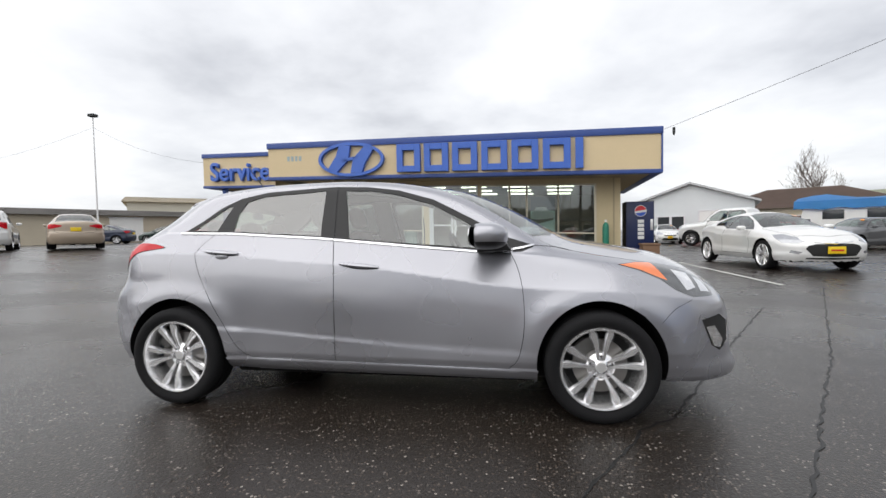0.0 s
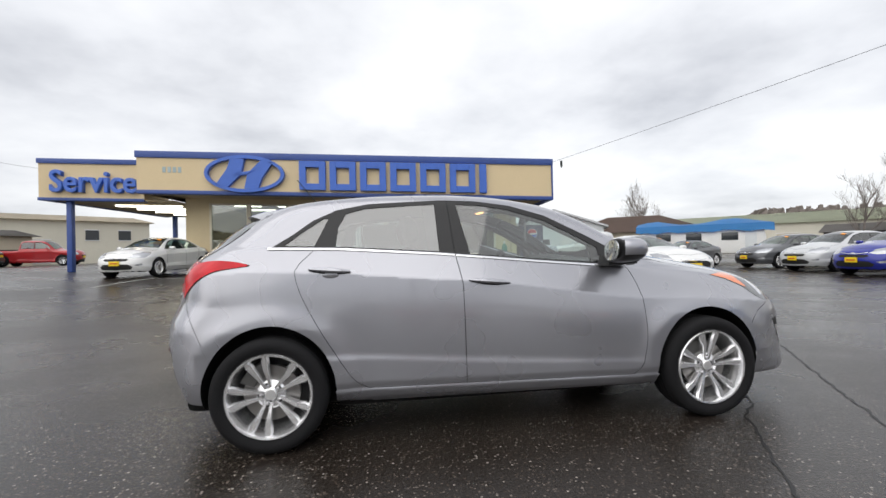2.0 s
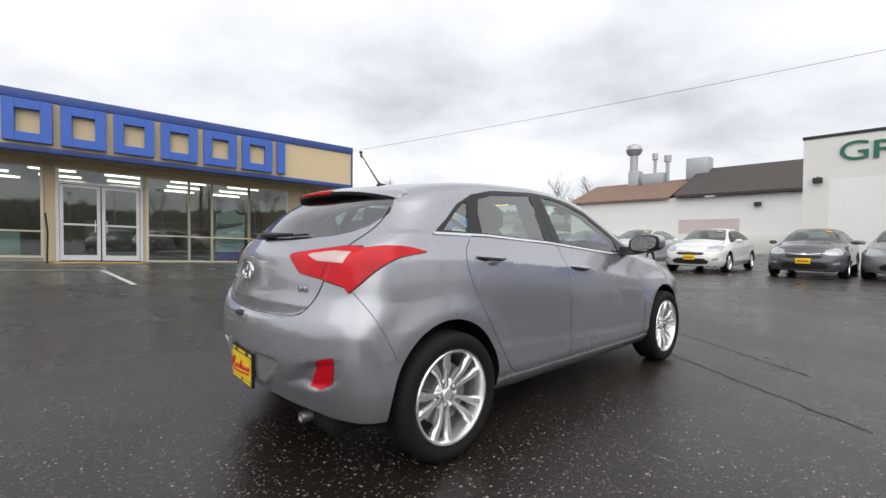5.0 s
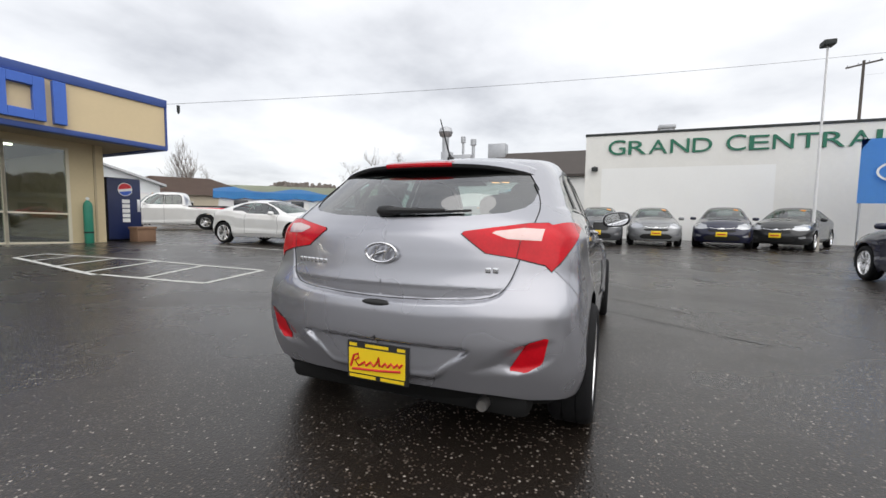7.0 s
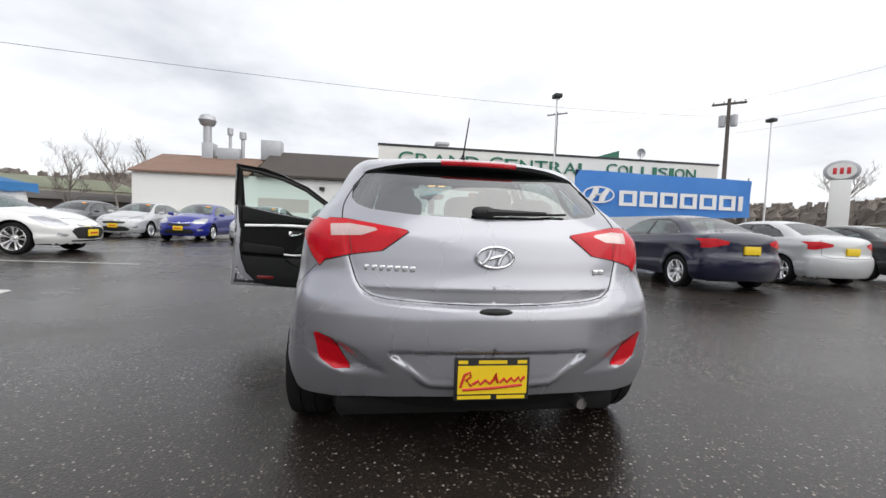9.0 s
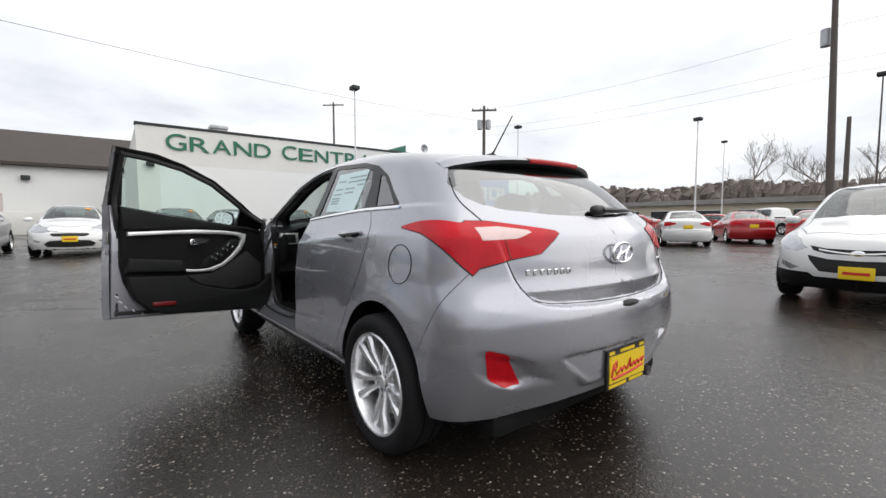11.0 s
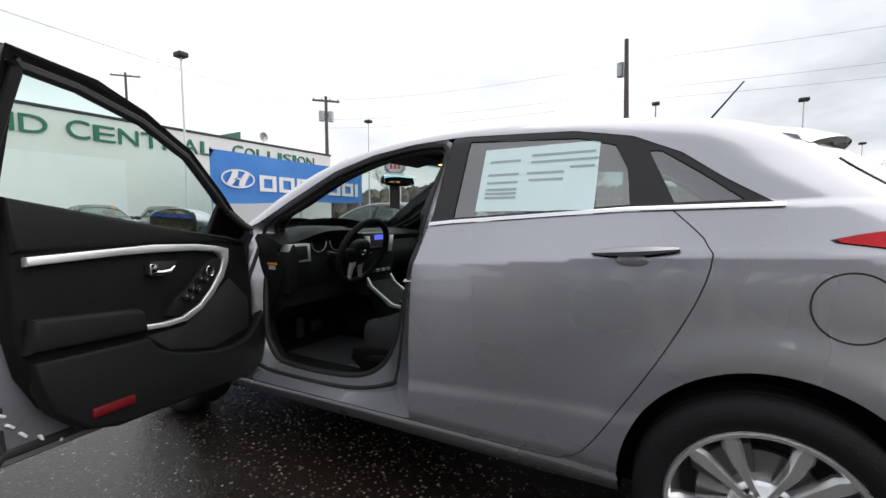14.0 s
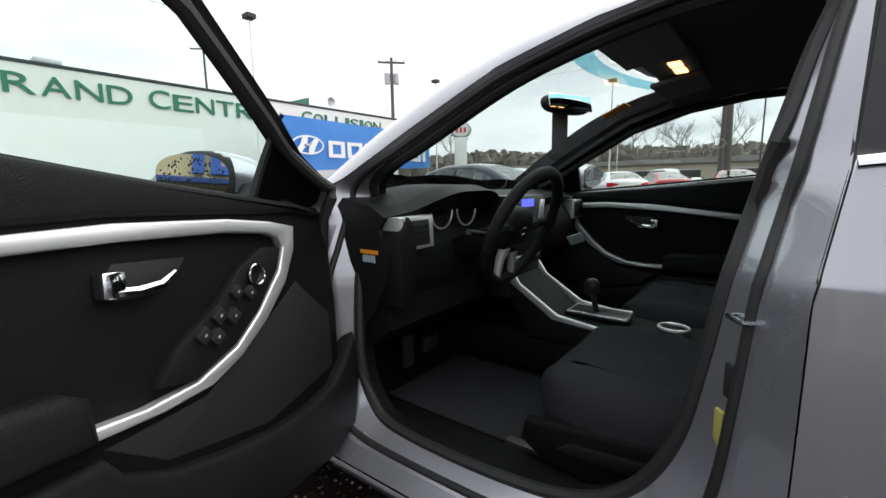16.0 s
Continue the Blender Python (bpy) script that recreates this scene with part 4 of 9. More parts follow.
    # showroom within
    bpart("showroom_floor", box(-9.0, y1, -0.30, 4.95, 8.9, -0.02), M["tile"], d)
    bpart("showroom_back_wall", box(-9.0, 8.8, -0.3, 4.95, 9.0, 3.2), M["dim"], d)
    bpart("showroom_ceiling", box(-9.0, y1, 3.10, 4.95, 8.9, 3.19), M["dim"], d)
    for u in (-7.2, -5.2, -3.2, -1.2, 0.8, 2.8):
        for v in (3.0, 5.0, 7.0):
            bpart("ceiling_tube", box(u - 0.6, v, 3.02, u + 0.6, v + 0.14, 3.08), M["tube_light"], d, "lit fluorescent tube")
    # pavement and yellow kerb
    bpart("pavement", box(-9.2, 0.75, -0.45, -3.0, 1.5, -0.02, 0.02), M["concrete"], d, "worn concrete pavement")
    bpart("pavement", box(-3.0, 0.70, -0.45, -0.7, 1.5, -0.03, 0.02), M["concrete"], d)
    bpart("pavement", box(-0.7, 0.75, -0.45, 5.6, 1.5, -0.09, 0.02), M["concrete"], d)
    bpart("kerb", box(-2.95, 0.52, -0.45, -0.75, 0.695, 0.02, 0.02), M["kerb_yellow"], d, "yellow painted kerb")
    # service canopy
    bpart("canopy_fascia", box(-14.45, 0.55, 2.98, -10.32, 0.75, 4.42), M["tan"], d, "tan stucco canopy fascia")
    bpart("canopy_fascia", box(-14.45, 0.75, 2.98, -14.25, 9.0, 4.42), M["tan"], d)
    for z0, z1, o in ((4.40, 4.60, 0.05), (2.90, 3.02, 0.03)):
        bpart("blue_band", join(box(-14.45 - o, 0.55 - o, z0, -10.33, 0.80, z1, 0.01), box(-14.45 - o, 0.80, z0, -14.2, 9.0, z1, 0.01)), M["blue_dark"], d, "blue metal trim band")
    bpart("canopy_soffit", box(-14.40, 0.60, 2.93, -9.2, 9.0, 2.98), M["soffit"], d)
    bpart("canopy_roof", box(-14.40, 0.60, 4.36, -10.3, 9.0, 4.44), M["concrete"], d)
    for u, v in ((-13.45, 0.85), (-13.45, 8.2), (-10.4, 8.2)):
        bpart("canopy_post", box(u - 0.10, v - 0.10, -0.7, u + 0.10, v + 0.10, 2.93, 0.01), M["blue_dark"], d, "blue steel post")
    for v in (2.2, 3.6, 5.0, 6.6):
        bpart("canopy_light", box(-12.6, v, 2.86, -9.8, v + 0.16, 2.92), M["tube_light"], d, "lit fluorescent tube")
    # signs
    add_sign(d)
    return d


def block_signs(u0, u1, z0, z1, v, depth, mat, parent, name="sign_block"):
    """Seven plain raised shapes in a row: six closed frames and a single bar."""
    n, gap = 7, (u1 - u0) * 0.022
    w = (u1 - u0 - gap * 6) / 6.45
    t = w * 0.25
    u = u0
    for k in range(n):
        ww = w if k < 6 else w * 0.45 * 0.62
        a, b = u, u + ww
        if k == 6:
            bm = box(a, v - depth, z0, b, v, z1, 0.012)
        else:
            h = (z1 - z0) * 0.22
            pcs = [box(a, v - depth, z0, a + t, v, z1, 0.012), box(b - t, v - depth, z0, b, v, z1, 0.012), box(a + t, v - depth, z1 - h, b - t, v, z1, 0.012), box(a + t, v - depth, z0, b - t, v, z0 + h, 0.012)]
            bm = join(*pcs)
        yield part(name, bm, mat, parent, smooth=False)
        u = b + gap


def oval_emblem(u, z, ru, rz, v, t, mat, parent, label, flip=1):
    """An oval ring with a leaning double bar, raised from a wall."""
    pts = [(u + ru * math.cos(a), v - t / 2, z + rz * math.sin(a)) for a in np.linspace(0, 2 * math.pi, 56, False)]
    bm = bmesh.new()
    rings = []
    for k, a in enumerate(np.linspace(0, 2 * math.pi, 56, False)):
        c, s = math.cos(a), math.sin(a)
        rings.append([bm.verts.new((u + c * (ru + o), y, z + s * (rz + o))) for o, y in ((0, v), (0, v - t), (-0.085 * ru, v - t), (-0.085 * ru, v))])
    for k in range(56):
        A, B = rings[k], rings[(k + 1) % 56]
        for i in range(4):
            bm.faces.new((A[i], A[(i + 1) % 4], B[(i + 1) % 4], B[i]))

    def bar(pts):
        return prism([(u + x * ru, z + y * rz) for x, y in pts], v - t, v, "xz")
    bars = join(bar([(-0.72, -0.62), (-0.42, -0.72), (-0.08, -0.02), (0.0, 0.80), (-0.34, 0.80), (-0.44, 0.22)]), bar([(0.72, 0.62), (0.42, 0.72), (0.08, 0.02), (0.0, -0.80), (0.34, -0.80), (0.44, -0.22)]), bar([(-0.30, -0.16), (0.20, 0.02), (0.30, 0.20), (-0.20, 0.04)]))
    bm = join(bm, bars)
    bmesh.ops.recalc_face_normals(bm, faces=bm.faces[:])
    return part("emblem", bm, mat, parent, label, smooth=False)


def shear_ob(ob):
    ob.data.transform(SHEAR)
    return ob


def add_sign(d):
    for ob in block_signs(-3.88, 3.80, 3.40, 4.56, -0.01, 0.16, M["blue"], d):
        shear_ob(ob)
    shear_ob(oval_emblem(-6.02, 4.0, 1.55, 0.74, -0.01, 0.16, M["blue"], d, "blue oval emblem"))
    bm = fit_box(letters("Service", 1.0, 0.14, 1.0, 0.02), -13.92, 3.22, -10.52, 4.14)
    sv = part("sign_lettering", turned(bm, SHEAR @ Matrix.Translation((0, 0.47, 0))), M["blue"], d, "blue raised word Service", smooth=False)
    bars = [box(-9.25 + 0.20 * k, -0.012, 4.02, -9.13 + 0.20 * k, 0.0, 4.24) for k in range(4)]
    bpart("number_bars", join(*bars), M["ink"], d, "dark number bars", smooth=False)


dealership = build_dealership()

# ---- things by the dealership ----
M["cola"] = surface("dark_blue_panel", (0.012, 0.022, 0.085), 0.35, vary=0.3, scale=3)
M["poster_blue"] = surface("poster_dark_blue", (0.03, 0.06, 0.11), 0.5, vary=0.3)
M["cola_blue"] = surface("bright_blue_disc", (0.03, 0.10, 0.50), 0.35)
M["sign_red"] = surface("red_sign", (0.62, 0.03, 0.04), 0.4)
M["green_tank"] = surface("green_cylinder_paint", (0.02, 0.20, 0.13), 0.45, vary=0.2)
M["cardboard"] = surface("brown_planter", (0.22, 0.13, 0.08), 0.85, vary=0.2)


def local(u, v, z=0.0):
    return BM @ SHEAR @ Vector((u, v, z))


def vending_machine(u, v):
    p = local(u, v)
    vm = thing("vending_machine", "dark blue drinks vending machine by the wall", "vending machine", m=Matrix.Translation((p.x, p.y, ground_z(p.x, p.y) - 0.02)) @ pose(0, 0, 0, 0, 0, -5.71) @ Matrix.Diagonal((1.1, 1.1, 1.12, 1)))
    part("cabinet", box(0, 0, 0.06, 1.0, 0.85, 2.02, 0.02), M["dark"], vm, "black cabinet")
    part("front_panel", box(0.02, -0.05, 0.08, 0.98, -0.003, 2.0, 0.02), M["cola"], vm, "dark blue front panel")
    disc = lambda r, a0, a1: [(0.52 + r * math.cos(a), 1.66 + r * math.sin(a)) for a in np.linspace(a0, a1, 20)]
    part("round_mark", prism(disc(0.21, 0, 2 * math.pi)[:-1], -0.06, -0.052, "xz"), M["white"], vm, "white disc", smooth=False)
    part("red_half", prism(disc(0.19, 0.25, math.pi + 0.05), -0.066, -0.0605, "xz"), M["sign_red"], vm, smooth=False)
    part("blue_half", prism(disc(0.19, math.pi + 0.45, 2 * math.pi - 0.2), -0.066, -0.0605, "xz"), M["cola_blue"], vm, smooth=False)
    for k in range(5):
        part("letter_bar", box(0.42, -0.058, 0.62 + 0.15 * k, 0.64, -0.052, 0.74 + 0.15 * k), M["white"], vm, "white lettering bar", smooth=False)
    part("coin_panel", box(0.86, -0.065, 0.95, 0.95, -0.05, 1.35, 0.005), M["satin"], vm)
    part("foot", box(0.05, 0.05, 0.0, 0.95, 0.8, 0.06), M["dark"], vm)


def gas_cylinder(u, v):
    p = local(u, v)
    c = thing("gas_cylinder", "tall green gas cylinder against the wall", "gas cylinder", m=Matrix.Translation((p.x, p.y, p.z - 0.12)))
    part("tank", lathe([(0.0, 0.0), (0.115, 0.0), (0.125, 0.02), (0.125, 1.30), (0.11, 1.40), (0.06, 1.47), (0.035, 1.50), (0.0, 1.50)], 28, "z"), M["green_tank"], c, "green steel tank")
    part("valve", join(lathe([(0.0, 1.50), (0.03, 1.50), (0.03, 1.60), (0.0, 1.60)], 12, "z"), box(-0.06, -0.015, 1.54, 0.06, 0.015, 1.57, 0.004)), M["satin"], c)
    part("strap", lathe([(0.127, 0.45), (0.131, 0.45), (0.131, 0.50), (0.127, 0.50)], 28, "z"), M["dark"], c)


def planter(u, v):
    p = local(u, v)
    c = thing("planter_box", "brown planter box on the pavement", "planter", m=Matrix.Translation((p.x, p.y, ground_z(p.x, p.y))))
    part("box", join(box(-0.32, -0.22, 0, 0.32, 0.22, 0.50, 0.01), box(-0.35, -0.25, 0.44, 0.35, 0.25, 0.52, 0.01)), M["cardboard"], c)


def dry_shrub(u, v):
    p = local(u, v)
    rnd = random.Random(5)
    c = thing("dry_shrub", "dead brown shrub in front of the window", "shrub", m=Matrix.Translation((p.x, p.y, p.z - 0.10)))
    bm = bmesh.new()
    tw = []
    for k in range(46):
        a, e = rnd.uniform(0, 6.28), rnd.uniform(0.3, 1.4)
        r = rnd.uniform(0.3, 0.62)
        q = [(0.1 * math.cos(a), 0.05 * math.sin(a), 0.02), (r * 0.5 * math.cos(a) * 1.2, r * 0.4 * math.sin(a), r * 0.55 * math.sin(e)), (r * math.cos(a) * 1.3, r * 0.6 * math.sin(a), r * math.sin(e))]
        tw.append(tube(q, 0.008, 4))
    part("twigs", join(*tw), M["twig"], c)
    bm = bmesh.new()
    for k in range(420):
        a, e, r = rnd.uniform(0, 6.28), rnd.uniform(0.0, 1.5), rnd.uniform(0.2, 0.66)
        o = Vector((r * math.cos(a) * 1.3, r * 0.6 * math.sin(a), 0.03 + r * math.sin(e) * 0.9))
        n = Vector((rnd.uniform(-1, 1), rnd.uniform(-1, 1), rnd.uniform(-1, 1))).normalized()
        s = n.orthogonal().normalized() * 0.03
        t = n.cross(s) * 1.4
        bm.faces.new([bm.verts.new(o + q) for q in (s, t, -s, -t)])
    tagged(part("leaves", bm, M["dry_leaf"], c, smooth=False), kind="stuff")


# twig colour made paler, with the far trees' haze mixed in
M["twig"] = surface("bare_twig", (0.22, 0.19, 0.17), 0.9, vary=0.2)
M["dry_leaf"] = surface("dry_leaf", (0.33, 0.15, 0.07), 0.85, vary=0.35, scale=12)
vending_machine(5.42, 2.05)
gas_cylinder(4.55, 1.22)
planter(6.2, 1.35)
dry_shrub(-5.75, 1.05)
bench_p = local(-3.15, 1.2)
pole_thing = thing("broom_pole", "thin dark pole leaning by the entrance", "pole", m=Matrix.Translation(bench_p))
part("shaft", tube([(0, 0, -0.05), (0.02, 0.0, 0.9), (-0.03, 0.02, 1.5)], 0.025, 8), M["trim"], pole_thing)
for u, v, w, h in ((-4.3, 2.4, 0.75, 0.9), (-6.9, 2.6, 0.6, 0.85)):
    p = local(u, v, -0.02)
    wb = thing("display_board", "pale green display board inside the showroom", "board", m=Matrix.Translation(p) @ pose(0, 0, 0, 0, 0, -5.71))
    part("board", box(-w / 2, 0, 0.10, w / 2, 0.06, h, 0.01), M["paper"], wb)
    part("stand", box(-0.3, -0.1, 0, 0.3, 0.16, 0.10, 0.02), M["dark"], wb)

po = thing("window_poster", "tall poster of a pale car behind the shop window", "poster", m=BM @ SHEAR @ Matrix.Translation((1.52, 1.60, 0.10)))
part("sheet", box(0.0, 0.0, 0.0, 1.02, 0.02, 2.35, 0.004), M["paper"], po, "pale poster sheet")
part("sky_field", box(0.0, -0.006, 1.75, 1.02, -0.001, 2.35), M["poster_blue"], po, "dark blue top field", smooth=False)
part("foot_band", box(0.0, -0.006, 0.0, 1.02, -0.001, 0.28), M["cola_blue"], po, "blue foot band", smooth=False)
part("car_shape", prism([(0.05, 1.22), (0.97, 1.40), (0.98, 1.62), (0.80, 1.72), (0.62, 1.92), (0.22, 1.90), (0.08, 1.68), (0.02, 1.45)], -0.012, -0.007, "xz"), M["alum"], po, "pale grey car shape", smooth=False)
part("car_shade", prism([(0.0, 1.10), (0.97, 1.36), (0.97, 1.44), (0.30, 1.36), (0.04, 1.42)], -0.017, -0.013, "xz"), M["dim"], po, "dark shape under the car", smooth=False)
for zz, wd in ((0.95, 0.55), (0.80, 0.65), (0.62, 0.6), (0.48, 0.5)):
    part("print_bar", box(0.18, -0.006, zz, 0.18 + wd, -0.001, zz + 0.05), M["ink"], po, "grey print bar", smooth=False)

# ---- the body shop with green lettering ----
M["render_white"] = surface("off_white_painted_block", (0.78, 0.77, 0.73), 0.8, vary=0.07, scale=0.7, bump=0.3, bump_scale=20, stains=0.06)
M["fresh_white"] = surface("fresh_white_paint", (0.82, 0.82, 0.80), 0.75, vary=0.04, scale=0.8, bump=0.2, bump_scale=25)
M["green_sign"] = surface("green_lettering", (0.012, 0.15, 0.085), 0.5, vary=0.1)
M["roof_edge"] = surface("dark_roof_edge", (0.03, 0.035, 0.035), 0.7)
M["sheet_green"] = surface("green_metal", (0.02, 0.14, 0.09), 0.5, vary=0.15)
M["galv"] = surface("galvanised_steel", (0.42, 0.43, 0.45), 0.45, 0.6, vary=0.2, scale=3)
M["pale_door"] = surface("pale_pink_door", (0.60, 0.52, 0.50), 0.7, vary=0.08, scale=2)
M["rust_roof"] = surface("rusty_brown_roof", (0.20, 0.125, 0.092), 0.85, vary=0.3, scale=0.8, bump=0.3, bump_scale=12)
M["dark_roof"] = surface("dark_brown_roof", (0.06, 0.05, 0.045), 0.85, vary=0.25, scale=0.9, bump=0.3, bump_scale=12)


def build_body_shop():
    g = thing("body_shop_building", "off-white body shop with dark green lettering", "building")
    g["kind"] = "structure"
    part("front_wall", box(20.4, -20.2, -0.3, 20.7, 0.78, 5.32), M["render_white"], g, "off-white block wall")
    part("painted_patch", box(20.394, -7.55, 0.0, 20.40, -0.05, 3.63), M["fresh_white"], g, "fresh white paint patch", smooth=False)
    part("side_wall", box(20.7, 0.50, -0.3, 40.0, 0.78, 5.25), M["render_white"], g)
    part("side_wall", box(20.7, -20.2, -0.3, 40.0, -19.9, 5.25), M["render_white"], g)
    part("roof", box(20.6, -20.1, 5.0, 40.0, 0.6, 5.2), M["concrete"], g)
    part("roof_edge", box(20.36, -20.25, 5.32, 20.75, 0.82, 5.44, 0.01), M["roof_edge"], g, "dark roof edge")
    for text, y0, y1, z0, z1 in (("GRAND", -0.33, -4.97, 4.31, 5.06), ("CENTRAL", -5.54, -11.75, 4.31, 5.05), ("COLLISION", -12.75, -18.65, 4.42, 5.07)):
        n = len(text)
        widths = [0.42 if c == "I" else 1.0 for c in text]
        tot = sum(widths) + 0.16 * (n - 1)
        u = 0.0
        for c, wd in zip(text, widths):
            big = c in "GC" and u == 0.0
            bm = fit_box(letters(c, 1.0, 0.05), 0, 0, abs(y1 - y0) * wd / tot, (z1 - z0) * (1.0 if big else 0.9))
            m = Matrix.Translation((20.36, y0 - abs(y1 - y0) * u / tot, z0)) @ pose(0, 0, 0, 0, 0, -90)
            part("sign_letter", turned(bm, m), M["green_sign"], g, "dark green letter " + c, smooth=False)
            u += wd + 0.16
    part("wall_lamp", join(box(20.15, 0.15, 3.5, 20.4, 0.45, 3.7, 0.02), tube([(20.4, 0.3, 3.75), (20.25, 0.3, 3.7)], 0.03, 6)), M["roof_edge"], g)
    part("roof_sign", prism([(-12.5, 5.45), (-14.45, 5.45), (-14.45, 6.2), (-12.6, 5.62)], 22.0, 22.12, "yz"), M["sheet_green"], g, "green sheet metal roof piece", smooth=False)
    part("roof_vent", join(box(24.5, -3.7, 5.1, 25.3, -3.0, 6.4, 0.03), box(24.4, -3.8, 6.3, 25.4, -2.9, 6.5, 0.02)), M["galv"], g)
    part("roof_dish", join(lathe([(0.0, 0.0), (0.15, 0.02), (0.3, 0.1)], 20), tube([(0, 0, -0.6), (0, 0.05, 0)], 0.03, 6)), M["galv"], g, m=pose(21.5, -15.6, 6.0, 0, 0, 90))
    return g


build_body_shop()


def build_white_shed():
    g = thing("white_workshop", "long white workshop with brown roofs and steel chimneys", "building")
    g["kind"] = "structure"
    part("wall", box(43.0, 13.5, -0.3, 43.3, 25.0, 5.35), M["fresh_white"], g, "white painted wall")
    part("wall", box(43.0, -6.0, -0.3, 43.25, 13.5, 5.30), M["fresh_white"], g, "white painted wall")
    part("wall", box(43.0, 25.0, -0.3, 56.0, 25.3, 5.35), M["fresh_white"], g)
    part("low_wall", box(42.4, -4.0, -0.1, 42.6, 24.5, 1.75, 0.02), M["render_white"], g, "low grey wall")
    part("roof", join(prism([(42.6, 5.25), (42.6, 5.42), (49.5, 8.0), (56.4, 5.42), (56.4, 5.25), (49.5, 7.8)], 14.2, 25.5, "xz")), M["rust_roof"], g, "rusty brown roof", smooth=False)
    part("roof", join(prism([(42.4, 5.30), (42.4, 5.55), (50.0, 9.0), (58, 5.55), (58, 5.30), (50.0, 8.8)], -8.0, 13.6, "xz")), M["dark_roof"], g, "dark brown roof", smooth=False)
    part("gable", prism([(43.2, 5.3), (49.5, 7.75), (56.0, 5.3)], 25.0, 25.25, "xz"), M["fresh_white"], g, smooth=False)
    part("loading_door", box(42.96, 8.2, 1.2, 42.995, 13.3, 3.15), M["pale_door"], g, "pale loading door", smooth=False)
    ch = part("chimney", join(box(48.6, 19.8, 6.5, 50.0, 21.0, 9.4, 0.02), lathe([(0.0, 9.3), (0.45, 9.3), (0.45, 11.3), (0.75, 11.5), (0.95, 12.0), (0.75, 12.5), (0.3, 12.7), (0.0, 12.7)], 18, "z")), M["galv"], g, "steel chimney with a cowl")
    for v in ch.data.vertices:
        if v.co.z > 9.29 and abs(v.co.x) < 2:
            v.co.x += 49.2
            v.co.y += 20.6
    for y, h, r in ((18.2, 11.3, 0.16), (16.8, 10.9, 0.20)):
        pipe = lathe([(0.0, 6.8), (r, 6.8), (r, h - 0.8), (r * 1.9, h - 0.75), (r * 1.9, h), (0.0, h)], 14, "z")
        part("flue_pipe", turned(pipe, Matrix.Translation((49.4, y, 0))), M["galv"], g, "steel flue pipe")
    part("roof_unit", box(48.5, 16.9, 7.5, 50.0, 19.3, 8.9, 0.03), M["galv"], g)
    part("roof_unit", box(48.6, 12.4, 7.8, 50.2, 14.6, 10.1, 0.03), M["galv"], g)
    part("wall_lamp", box(42.6, 6.6, 4.2, 42.98, 7.1, 4.55, 0.03), M["roof_edge"], g)


build_white_shed()

